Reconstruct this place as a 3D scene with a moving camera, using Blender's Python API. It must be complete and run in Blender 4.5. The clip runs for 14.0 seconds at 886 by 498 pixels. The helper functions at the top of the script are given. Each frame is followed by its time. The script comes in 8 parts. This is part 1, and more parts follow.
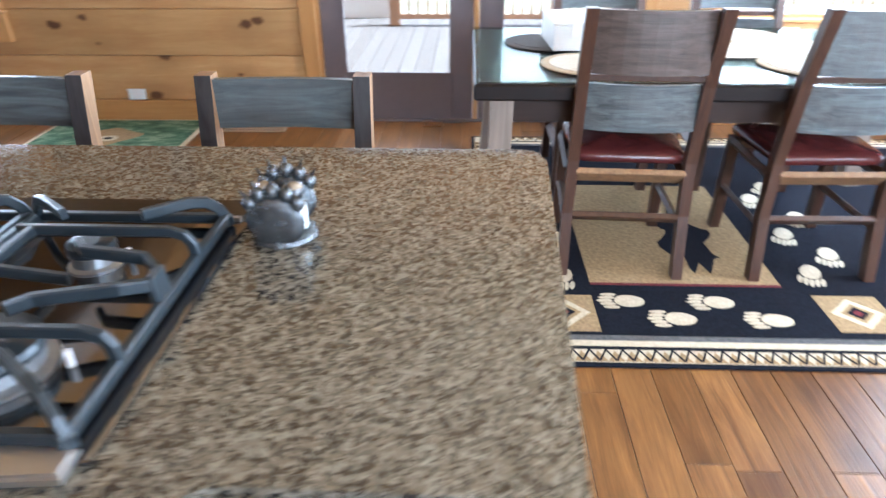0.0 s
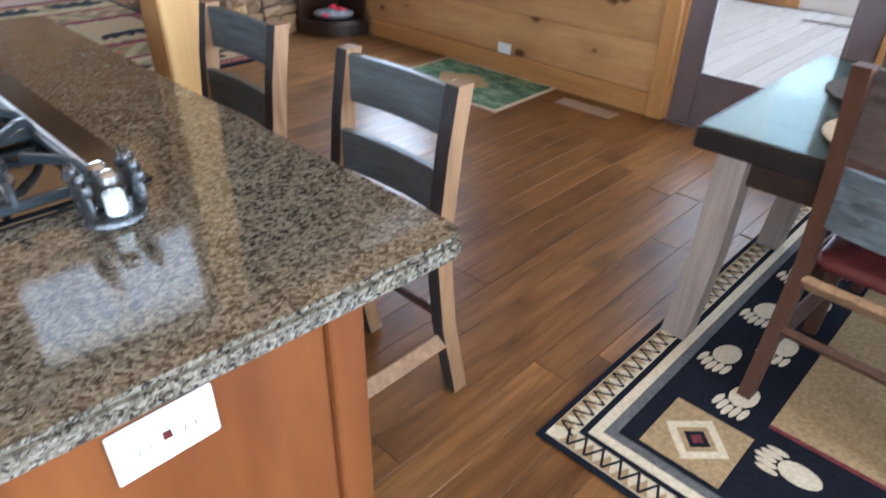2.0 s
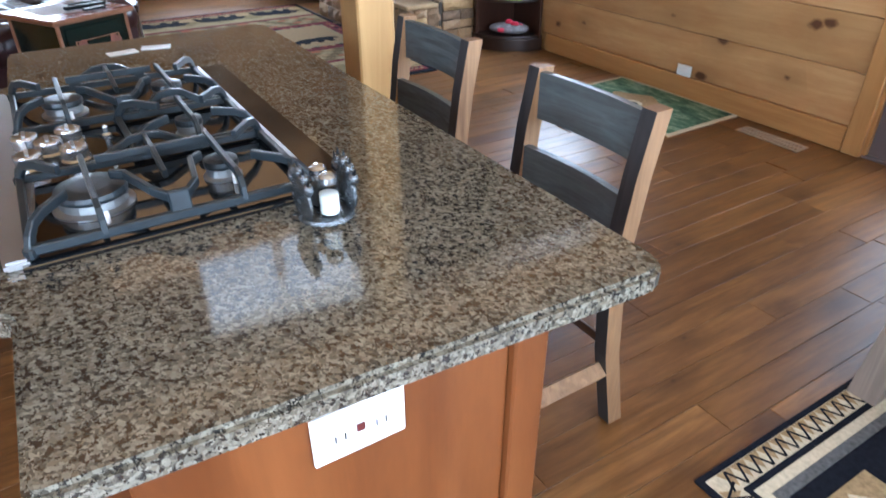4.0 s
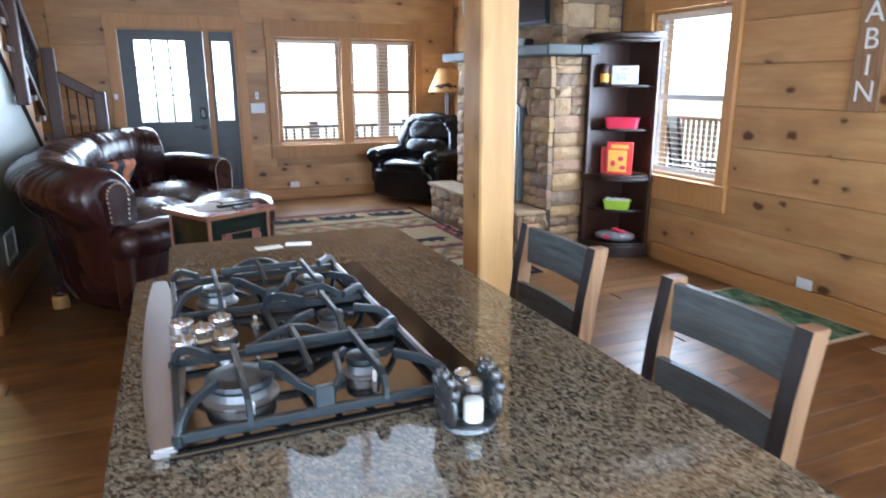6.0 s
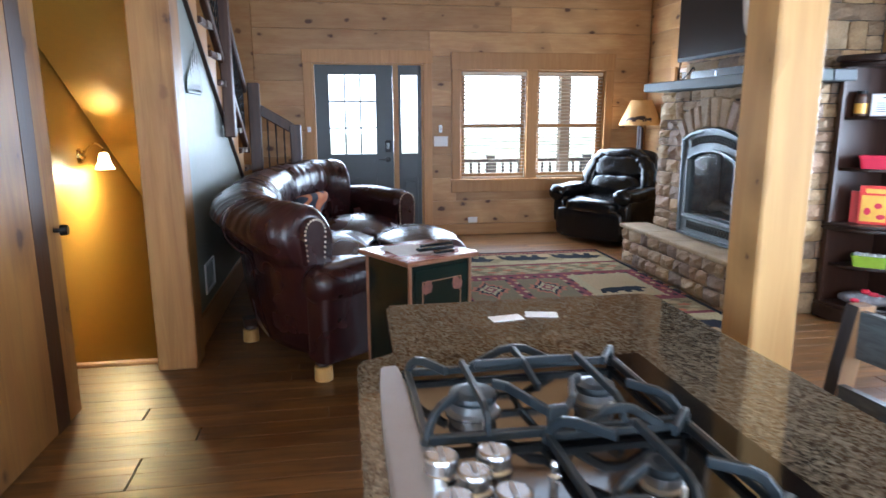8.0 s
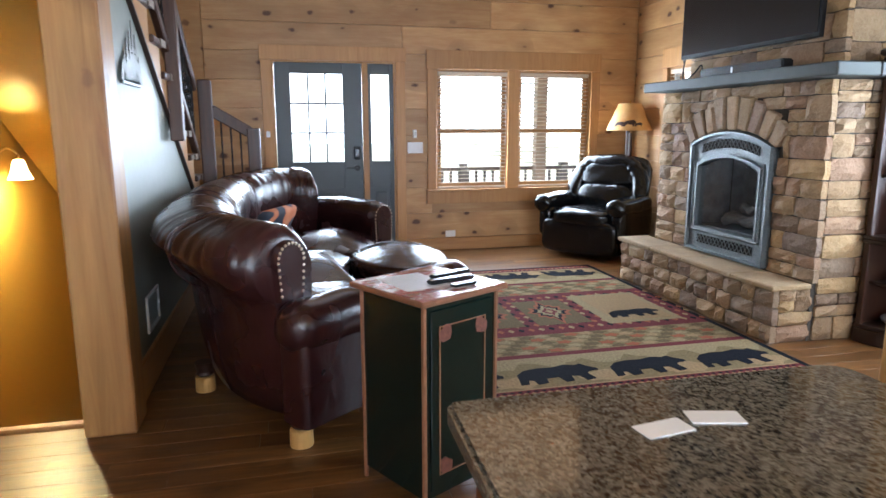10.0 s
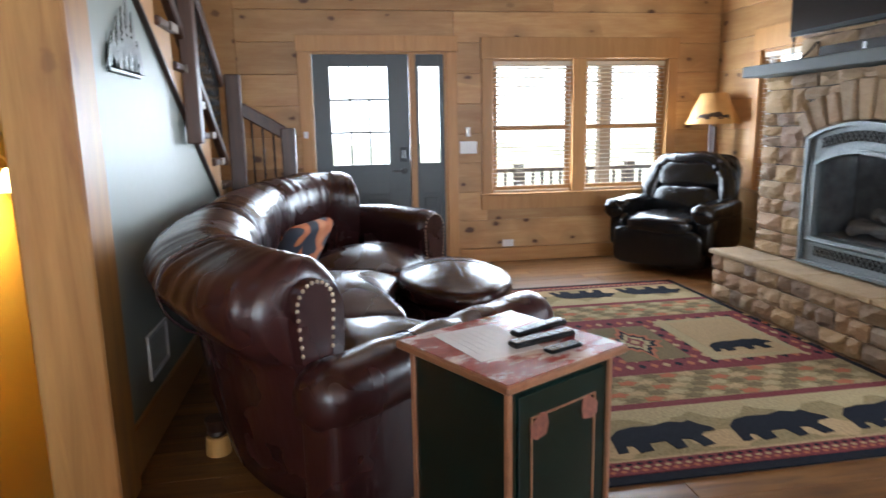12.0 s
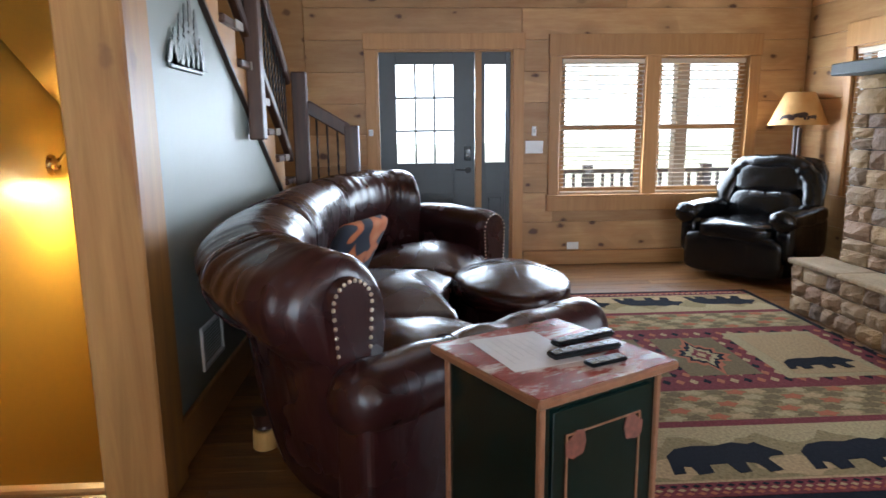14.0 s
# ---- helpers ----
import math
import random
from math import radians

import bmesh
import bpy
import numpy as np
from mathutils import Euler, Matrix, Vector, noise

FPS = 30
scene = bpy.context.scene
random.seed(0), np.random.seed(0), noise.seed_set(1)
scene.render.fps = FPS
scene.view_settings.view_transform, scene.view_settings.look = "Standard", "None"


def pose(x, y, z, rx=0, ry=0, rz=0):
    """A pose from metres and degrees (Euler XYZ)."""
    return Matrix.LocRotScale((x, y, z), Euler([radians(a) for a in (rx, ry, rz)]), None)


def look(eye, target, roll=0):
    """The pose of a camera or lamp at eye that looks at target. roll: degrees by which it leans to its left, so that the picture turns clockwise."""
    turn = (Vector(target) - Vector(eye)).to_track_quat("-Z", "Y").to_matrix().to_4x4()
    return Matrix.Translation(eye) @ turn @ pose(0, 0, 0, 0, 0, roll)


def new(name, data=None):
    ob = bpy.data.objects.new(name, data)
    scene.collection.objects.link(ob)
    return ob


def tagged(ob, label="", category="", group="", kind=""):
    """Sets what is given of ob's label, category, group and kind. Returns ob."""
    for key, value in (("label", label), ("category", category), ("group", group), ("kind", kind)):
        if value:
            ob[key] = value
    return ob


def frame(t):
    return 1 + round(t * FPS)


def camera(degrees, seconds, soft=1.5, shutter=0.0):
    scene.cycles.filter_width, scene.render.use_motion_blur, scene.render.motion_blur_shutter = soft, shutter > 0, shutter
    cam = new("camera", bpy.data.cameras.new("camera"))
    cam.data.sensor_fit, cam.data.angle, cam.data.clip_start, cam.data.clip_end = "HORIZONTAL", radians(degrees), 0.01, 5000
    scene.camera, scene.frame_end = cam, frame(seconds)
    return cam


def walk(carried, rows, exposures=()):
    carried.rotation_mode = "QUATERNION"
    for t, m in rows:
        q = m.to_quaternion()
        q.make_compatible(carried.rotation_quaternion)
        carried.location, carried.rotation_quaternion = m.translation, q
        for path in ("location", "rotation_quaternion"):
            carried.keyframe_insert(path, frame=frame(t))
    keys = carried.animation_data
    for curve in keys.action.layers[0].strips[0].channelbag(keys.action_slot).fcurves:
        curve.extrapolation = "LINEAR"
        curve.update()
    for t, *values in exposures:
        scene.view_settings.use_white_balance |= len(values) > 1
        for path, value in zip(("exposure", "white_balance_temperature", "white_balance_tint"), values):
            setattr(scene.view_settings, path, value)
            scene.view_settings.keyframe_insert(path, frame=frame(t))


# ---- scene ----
cam = camera(68.7, 14.0, shutter=0.5)
PATH = [
    (0, (1.763, 1.084, 1.359), (1.694, 2.83, 0.385), -0.3),
    (0.4, (2.013, 1.221, 1.36), (1.599, 2.91, 0.372), -0.2),
    (0.5, (2.061, 1.27, 1.362), (1.548, 2.932, 0.375), -0.1),
    (1, (2.252, 1.507, 1.392), (1.282, 2.945, 0.398), 0.3),
    (1.5, (2.4, 1.63, 1.41), (1.27, 2.949, 0.418), 1.0),
    (2, (2.468, 1.638, 1.421), (1.303, 2.859, 0.348), 1.3),
    (2.5, (2.453, 1.614, 1.425), (1.271, 2.622, 0.165), 1.3),
    (2.7, (2.445, 1.605, 1.427), (1.227, 2.571, 0.169), 1.2),
    (4.8, (2.409, 1.552, 1.436), (0.844, 2.459, 0.582), 0.1),
    (5, (2.417, 1.542, 1.439), (0.823, 2.447, 0.639), 0.1),
    (5.5, (2.388, 1.53, 1.438), (0.693, 2.37, 0.789), -0.0),
    (6, (2.344, 1.51, 1.439), (0.563, 2.275, 0.944), -0.1),
    (6.5, (2.264, 1.453, 1.426), (0.431, 2.151, 1.032), -0.1),
    (7, (2.146, 1.413, 1.405), (0.264, 1.957, 1.005), -0.3),
    (7.5, (1.95, 1.405, 1.42), (0.031, 1.795, 1.014), -0.2),
    (8, (1.788, 1.375, 1.429), (-0.146, 1.693, 1.032), -0.2),
    (8.2, (1.704, 1.34, 1.416), (-0.233, 1.647, 1.023), -0.2),
    (10.3, (0.893, 1.252, 1.368), (-1.006, 1.749, 0.986), -0.4),
    (10.5, (0.794, 1.245, 1.4), (-1.095, 1.771, 1.005), -0.7),
    (11, (0.622, 1.221, 1.374), (-1.241, 1.839, 0.987), -1.0),
    (11.5, (0.43, 1.26, 1.371), (-1.457, 1.797, 0.978), -1.2),
    (12, (0.268, 1.332, 1.345), (-1.672, 1.651, 0.977), -1.1),
    (12.5, (0.234, 1.351, 1.344), (-1.728, 1.493, 0.981), -0.8),
    (13, (0.218, 1.357, 1.339), (-1.748, 1.409, 0.976), -0.8),
    (13.5, (0.203, 1.403, 1.341), (-1.763, 1.44, 0.977), -0.8),
    (14, (0.203, 1.421, 1.335), (-1.761, 1.526, 0.969), -0.6),
]
walk(cam, [(t, look(eye, target, roll)) for t, eye, target, roll in PATH], [(0, 1.74, 5200, 8), (1.5, 1.46, 5250, 8), (2.5, 1.36, 5200, 8), (5, 1.42, 5150, 8), (8, 1.38, 5200, 8), (11, 1.62, 5650, 8), (12.5, 1.42, 5750, 8), (14, 1.26, 5600, 8)])

import itertools
from mathutils import noise

# ---------- world and light ----------
world = bpy.data.worlds.new("sky_world")
scene.world = world
world.use_nodes = True
wn = world.node_tree
sky = wn.nodes.new("ShaderNodeTexSky")
sky.sky_type = "NISHITA"
sky.sun_disc = False
sky.sun_elevation, sky.sun_rotation = radians(65), radians(82)
sky.air_density, sky.dust_density, sky.ozone_density = 1.0, 6.0, 0.5
wn.nodes["Background"].inputs["Strength"].default_value = 0.11
wn.links.new(sky.outputs[0], wn.nodes["Background"].inputs[0])

sun = new("sun", bpy.data.lights.new("sun", "SUN"))
sun.data.energy, sun.data.angle, sun.data.color = 4.8, radians(1.0), (1.0, 0.95, 0.88)
sun.matrix_world = look((5, 0.7, 11), (0, 0, 0))


EAST_FACE = 4.75


def window_light(name, eye, target, w, h, watts, col=(0.88, 0.95, 1.0)):
    """Sky light that comes in through one opening."""
    ob = new(name, bpy.data.lights.new(name, "AREA"))
    ob.data.shape, ob.data.size, ob.data.size_y, ob.data.energy, ob.data.color = "RECTANGLE", w, h, watts, col
    ob.matrix_world = look(eye, target)
    return ob


window_light("light_front_window", (-6.016, 3.292, 1.34), (0, 3.292, 1.2), 0.74, 1.2, 26)
window_light("light_front_window", (-6.016, 4.25, 1.34), (0, 4.25, 1.2), 0.78, 1.2, 27)
window_light("light_front_door", (-6.10, 1.72, 1.46), (0, 1.72, 1.3), 0.9, 0.9, 20)
window_light("light_side_window", (-1.64, 5.252, 1.35), (-1.64, 0, 1.2), 0.74, 1.22, 28)
window_light("light_french_door", (1.8, 5.36, 1.2), (1.8, 0, 0.9), 1.7, 1.7, 17)
window_light("light_dining_window", (3.75, 5.36, 1.4), (3.75, 0, 1.1), 1.0, 1.3, 34)
window_light("light_gable_window", (-6.10, 3.9, 6.0), (0, 3.2, 3.0), 2.4, 1.4, 8, (1.0, 0.97, 0.88))
# added fill from unseen, assumed openings: brightens posts, north wall and chimney side
window_light("fill_south_opening", (3.2, -0.06, 1.57), (2.6, 4, 0.9), 1.45, 1.0, 42)
window_light("fill_east_opening_small", (EAST_FACE + 0.08, 0.95, 1.57), (-2.0, 0.75, 0.7), 1.1, 1.0, 30)
window_light("fill_east_opening_wide", (EAST_FACE + 0.08, 3.6, 1.4), (0, 3.4, 1.0), 1.9, 1.3, 74)

# ---------- materials ----------


class Nodes:
    """Short hand for building a node material."""

    def __init__(self, name):
        self.m = bpy.data.materials.new(name)
        self.m.use_nodes = True
        self.t = self.m.node_tree
        self.b = self.t.nodes["Principled BSDF"]

    def n(self, kind, **values):
        node = self.t.nodes.new(kind)
        for k, v in values.items():
            node.inputs[k.replace("_", " ")].default_value = v
        return node

    def link(self, a, b):
        self.t.links.new(a, b)

    def coords(self, scale=(1, 1, 1), random_shift=False):
        tc = self.n("ShaderNodeTexCoord")
        mp = self.n("ShaderNodeMapping")
        mp.inputs["Scale"].default_value = scale
        if random_shift:
            oi = self.n("ShaderNodeObjectInfo")
            mul = self.n("ShaderNodeVectorMath")
            mul.operation = "MULTIPLY_ADD"
            self.link(oi.outputs["Random"], mul.inputs[0])
            mul.inputs[1].default_value = (37.0, 53.0, 71.0)
            self.link(tc.outputs["Object"], mul.inputs[2])
            self.link(mul.outputs[0], mp.inputs["Vector"])
        else:
            self.link(tc.outputs["Object"], mp.inputs["Vector"])
        return mp.outputs["Vector"]

    def noise(self, vec, scale, detail=4.0, rough=0.55):
        t = self.n("ShaderNodeTexNoise", Scale=scale, Detail=detail, Roughness=rough)
        self.link(vec, t.inputs["Vector"])
        return t.outputs[0]

    def ramp(self, fac, stops):
        r = self.n("ShaderNodeValToRGB")
        e = r.color_ramp.elements
        while len(e) < len(stops):
            e.new(0.5)
        for el, (p, c) in zip(e, stops):
            el.position, el.color = p, (*c, 1) if len(c) == 3 else c
        self.link(fac, r.inputs[0])
        return r.outputs[0]

    def mix(self, fac, a, b, mode="MIX"):
        x = self.n("ShaderNodeMix")
        x.data_type, x.blend_type = "RGBA", mode
        for sock, v in ((x.inputs[0], fac), (x.inputs[6], a), (x.inputs[7], b)):
            if isinstance(v, (int, float)):
                sock.default_value = v
            elif isinstance(v, tuple):
                sock.default_value = (*v, 1)
            else:
                self.link(v, sock)
        return x.outputs[2]

    def bump(self, height, strength=0.2, distance=0.01):
        b = self.n("ShaderNodeBump", Strength=strength, Distance=distance)
        self.link(height, b.inputs["Height"])
        self.link(b.outputs[0], self.b.inputs["Normal"])

    def set(self, **v):
        for k, x in v.items():
            s = self.b.inputs[k.replace("_", " ")]
            if isinstance(x, (int, float)):
                s.default_value = x
            elif isinstance(x, tuple):
                s.default_value = (*x, 1)
            else:
                self.link(x, s)
        return self.m


def plain(name, col, rough=0.5, metal=0.0, var=0.12, scale=18.0, bump=0.05, rand=0.0, coat=0.0):
    """Paint, plastic or metal with slight variation at two scales."""
    k = Nodes(name)
    v = k.coords()
    a = k.noise(v, scale)
    b = k.noise(v, scale * 7, 3)
    dark = tuple(c * (1 - var) for c in col)
    light = tuple(min(1, c * (1 + var)) for c in col)
    c = k.ramp(a, [(0.3, dark), (0.7, light)])
    c = k.mix(0.25, c, k.ramp(b, [(0.35, dark), (0.65, light)]))
    if rand:
        oi = k.n("ShaderNodeObjectInfo")
        c = k.mix(1.0, c, k.ramp(oi.outputs["Random"], [(0, (1 - rand,) * 3), (1, (1, 1, 1))]), "MULTIPLY")
    r = k.ramp(a, [(0.2, (max(0.02, rough - 0.06),) * 3), (0.8, (min(1, rough + 0.06),) * 3)])
    if bump:
        k.bump(b, bump, 0.003)
    return k.set(Base_Color=c, Roughness=r, Metallic=metal, Coat_Weight=coat)


def wood(name, light, dark, along, rough=0.42, knots=True, grain=26.0, rand=0.25, knot_col=(0.085, 0.032, 0.012), bump=0.12, plane=(0, 2), coat=0.0, knot_size=0.10, density=0.45, spec=0.5, blotch=None):
    """Sawn wood with its grain along one axis (0, 1, 2); each piece has a tint and a figure of its own."""
    k = Nodes(name)
    s = [1.0, 1.0, 1.0]
    s[along] = 0.07
    v = k.coords(tuple(s), True)
    warp = k.noise(v, 2.2, 2)
    g = k.n("ShaderNodeTexNoise", Scale=grain, Detail=6.0, Roughness=0.62, Distortion=0.7)
    k.link(v, g.inputs["Vector"])
    col = k.ramp(g.outputs[0], [(0.28, dark), (0.5, tuple((a + b) / 2 for a, b in zip(light, dark))), (0.72, light)])
    col = k.mix(k.ramp(warp, [(0.35, (0, 0, 0)), (0.75, (0.55, 0.55, 0.55))]), col, tuple(0.8 * a + 0.1 * b for a, b in zip(light, dark)))
    if blotch:
        s3 = [1.0, 1.0, 1.0]
        s3[along] = 0.25
        bl = k.noise(k.coords(tuple(s3), True), 6.0, 5, 0.65)
        col = k.mix(k.ramp(bl, [(0.42, (0, 0, 0)), (0.72, (0.75, 0.75, 0.75))]), col, blotch)
    oi = k.n("ShaderNodeObjectInfo")
    col = k.mix(1.0, col, k.ramp(oi.outputs["Random"], [(0, (1 - rand, 1 - rand * 1.1, 1 - rand * 1.25)), (1, (1, 1, 1))]), "MULTIPLY")
    if knots:
        s2 = [4.0, 4.0, 4.0]
        s2[along] = 2.6
        kv = k.coords(tuple(s2), True)
        sx = k.n("ShaderNodeSeparateXYZ")
        k.link(kv, sx.inputs[0])
        cx = k.n("ShaderNodeCombineXYZ")
        k.link(sx.outputs[plane[0]], cx.inputs[0])
        if plane[1] == 3:
            both = k.n("ShaderNodeMath")
            both.operation = "ADD"
            k.link(sx.outputs[0], both.inputs[0])
            k.link(sx.outputs[1], both.inputs[1])
            k.link(both.outputs[0], cx.inputs[1])
        else:
            k.link(sx.outputs[plane[1]], cx.inputs[1])
        vo = k.n("ShaderNodeTexVoronoi", Scale=1.0, Randomness=1.0)
        vo.voronoi_dimensions = "2D"
        k.link(cx.outputs[0], vo.inputs["Vector"])
        wv = k.noise(k.coords(random_shift=True), 20.0, 3)
        pick = k.ramp(vo.outputs["Color"], [(density - 0.01, (0, 0, 0)), (density + 0.01, (1, 1, 1))])
        add = k.n("ShaderNodeMath")
        add.operation = "MULTIPLY_ADD"
        k.link(wv, add.inputs[0])
        add.inputs[1].default_value = 0.16
        var = k.n("ShaderNodeSeparateColor")
        k.link(vo.outputs["Color"], var.inputs[0])
        grow = k.n("ShaderNodeMath")
        grow.operation = "MULTIPLY_ADD"
        k.link(var.outputs[1], grow.inputs[0])
        grow.inputs[1].default_value = 0.12
        k.link(vo.outputs["Distance"], grow.inputs[2])
        k.link(grow.outputs[0], add.inputs[2])
        ks = knot_size + 0.085
        halo = k.ramp(add.outputs[0], [(ks, (0.6, 0.6, 0.6)), (ks * 2.6, (0, 0, 0))])
        core = k.ramp(add.outputs[0], [(ks * 0.75, (1, 1, 1)), (ks, (0, 0, 0))])
        halo = k.mix(1.0, halo, pick, "MULTIPLY")
        core = k.mix(1.0, core, pick, "MULTIPLY")
        col = k.mix(halo, col, tuple(c * 0.62 for c in dark))
        col = k.mix(core, col, knot_col)
    rr = k.ramp(g.outputs[0], [(0.2, (rough - 0.07,) * 3), (0.8, (rough + 0.1,) * 3)])
    k.bump(g.outputs[0], bump, 0.004)
    return k.set(Base_Color=col, Roughness=rr, Coat_Weight=coat, Coat_Roughness=0.2, Specular_IOR_Level=spec)


PINE_L, PINE_D = (0.66, 0.42, 0.19), (0.50, 0.275, 0.105)
M_PINE_X = wood("pine_board_x", PINE_L, PINE_D, 0, plane=(0, 2), density=0.42, knot_size=0.178, rand=0.32, blotch=(0.42, 0.19, 0.065))
M_PINE_Y = wood("pine_board_y", PINE_L, PINE_D, 1, plane=(1, 2), density=0.47, knot_size=0.185, rand=0.32, blotch=(0.42, 0.19, 0.065))
M_PINE_Z = wood("pine_post", (0.56, 0.31, 0.095), (0.22, 0.085, 0.022), 2, grain=13, plane=(2, 3), knot_size=0.15, density=0.3, blotch=(0.46, 0.21, 0.065))
M_POST = wood("yellow_pine_post", (0.62, 0.39, 0.15), (0.38, 0.20, 0.06), 2, grain=12, plane=(2, 3), knot_size=0.11, density=0.6)
M_TRIM_X = wood("pine_trim_x", (0.60, 0.33, 0.12), (0.44, 0.21, 0.065), 0, knots=False)
M_TRIM_Z = wood("pine_trim_z", (0.60, 0.33, 0.12), (0.44, 0.21, 0.065), 2, knots=False)
M_TRIM_Y = wood("pine_trim_y", (0.60, 0.33, 0.12), (0.44, 0.21, 0.065), 1, knots=False)
M_FLOOR = wood("floor_plank", (0.31, 0.150, 0.046), (0.062, 0.024, 0.008), 1, rough=0.34, grain=34, rand=0.4, knots=True, bump=0.35, plane=(1, 0), knot_size=0.11, density=0.6, spec=0.33, knot_col=(0.02, 0.008, 0.004), blotch=(0.075, 0.028, 0.010))
M_DARKWOOD = wood("dark_stained_wood", (0.055, 0.022, 0.012), (0.02, 0.008, 0.005), 2, rough=0.38, knots=False, grain=40)
M_DARKWOOD_X = wood("dark_stained_wood_x", (0.032, 0.015, 0.010), (0.012, 0.006, 0.004), 0, rough=0.38, knots=False, grain=40)
M_RAILWOOD = wood("dark_rail_wood", (0.10, 0.045, 0.025), (0.035, 0.014, 0.009), 2, rough=0.4, knots=True, grain=30)
M_CHERRY = wood("cherry_cabinet", (0.20, 0.068, 0.018), (0.105, 0.031, 0.008), 2, rough=0.36, knots=False, grain=9, rand=0.1, blotch=(0.075, 0.021, 0.006), spec=0.4)
M_GREYWOOD = wood("weathered_grey_wood", (0.15, 0.18, 0.19), (0.035, 0.043, 0.048), 0, rough=0.42, knots=False, grain=60, rand=0.15, bump=0.35, blotch=(0.06, 0.05, 0.045))
M_TANWOOD = wood("sawn_tan_wood", (0.36, 0.215, 0.105), (0.13, 0.065, 0.03), 2, rough=0.55, knots=False, grain=45, rand=0.2, bump=0.3)
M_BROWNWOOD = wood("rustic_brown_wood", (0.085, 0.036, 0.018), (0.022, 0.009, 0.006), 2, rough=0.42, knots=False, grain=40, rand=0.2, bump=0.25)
M_CHARWOOD = wood("charcoal_stained_wood", (0.05, 0.048, 0.05), (0.016, 0.015, 0.017), 2, rough=0.42, knots=False, grain=45, rand=0.15, bump=0.25)
M_TABLELEG = wood("grey_brown_leg", (0.30, 0.245, 0.20), (0.15, 0.115, 0.09), 2, rough=0.55, knots=False, grain=30, rand=0.1, bump=0.3)
M_DECK = wood("grey_deck_board", (0.16, 0.157, 0.153), (0.115, 0.112, 0.108), 1, rough=0.7, knots=False, grain=18, rand=0.15)
M_GREYWALL = plain("grey_green_wall_paint", (0.27, 0.295, 0.265), 0.42, var=0.04, bump=0.03)
M_YELLOW = plain("ochre_wall_paint", (0.42, 0.245, 0.036), 0.5, var=0.05, bump=0.03)
M_WHITE = plain("white_paint", (0.75, 0.76, 0.76), 0.4, var=0.04)
M_WHITEPL = plain("white_plastic", (0.78, 0.79, 0.80), 0.3, var=0.02, bump=0)
M_DOORGREY = plain("charcoal_door_paint", (0.045, 0.055, 0.062), 0.4, var=0.06)
M_FDOOR = plain("taupe_door_paint", (0.13, 0.105, 0.11), 0.45, var=0.06)
M_BLACK = plain("black_metal", (0.012, 0.012, 0.013), 0.35, 0.6, var=0.2)
M_IRON = plain("grey_cast_iron", (0.020, 0.027, 0.033), 0.36, 0.25, var=0.15, scale=60, bump=0.12)
M_STEEL = plain("brushed_steel", (0.50, 0.50, 0.50), 0.4, 1.0, var=0.06)
M_ALU = plain("dull_cast_aluminium", (0.36, 0.37, 0.38), 0.38, 0.9, var=0.12)
M_CHROME = plain("chrome", (0.50, 0.51, 0.53), 0.24, 0.9, var=0.03, bump=0)
M_BRASS = plain("aged_brass", (0.55, 0.36, 0.12), 0.28, 1.0, var=0.1)
M_GLOSSBLACK = plain("black_ceramic_glass", (0.006, 0.006, 0.007), 0.07, var=0.1, bump=0)
M_GLOSSBLACK.node_tree.nodes["Principled BSDF"].inputs["IOR"].default_value = 2.0
M_VENTGLASS = plain("black_vent_glass", (0.006, 0.006, 0.007), 0.1, var=0.1, bump=0)
M_SCREEN = plain("dark_screen", (0.01, 0.011, 0.013), 0.22, var=0.1, bump=0)
M_CEIL = wood("pale_ceiling_board", (0.66, 0.45, 0.22), (0.54, 0.33, 0.14), 0, knots=False)


def glass_material(name, tint=(1, 1, 1), rough=0.02, base=0.05, edge=0.55):
    """Thin clear glass: gloss grows towards grazing sight, from both sides alike."""
    k = Nodes(name)
    k.t.nodes.remove(k.b)
    tr = k.n("ShaderNodeBsdfTransparent")
    tr.inputs[0].default_value = (*tint, 1)
    gl = k.n("ShaderNodeBsdfGlossy", Roughness=rough)
    lw = k.n("ShaderNodeLayerWeight", Blend=0.5)
    pw = k.n("ShaderNodeMath")
    pw.operation = "POWER"
    k.link(lw.outputs["Facing"], pw.inputs[0])
    pw.inputs[1].default_value = 4.0
    ma = k.n("ShaderNodeMath")
    ma.operation = "MULTIPLY_ADD"
    k.link(pw.outputs[0], ma.inputs[0])
    ma.inputs[1].default_value, ma.inputs[2].default_value = edge, base
    mx = k.n("ShaderNodeMixShader")
    k.link(ma.outputs[0], mx.inputs[0])
    k.link(tr.outputs[0], mx.inputs[1])
    k.link(gl.outputs[0], mx.inputs[2])
    k.link(mx.outputs[0], k.t.nodes["Material Output"].inputs[0])
    return k.m


M_GLASS = glass_material("window_glass")
M_TABLEGLASS = glass_material("greenish_table_glass", (0.74, 0.80, 0.77), 0.05, 0.03, 0.16)


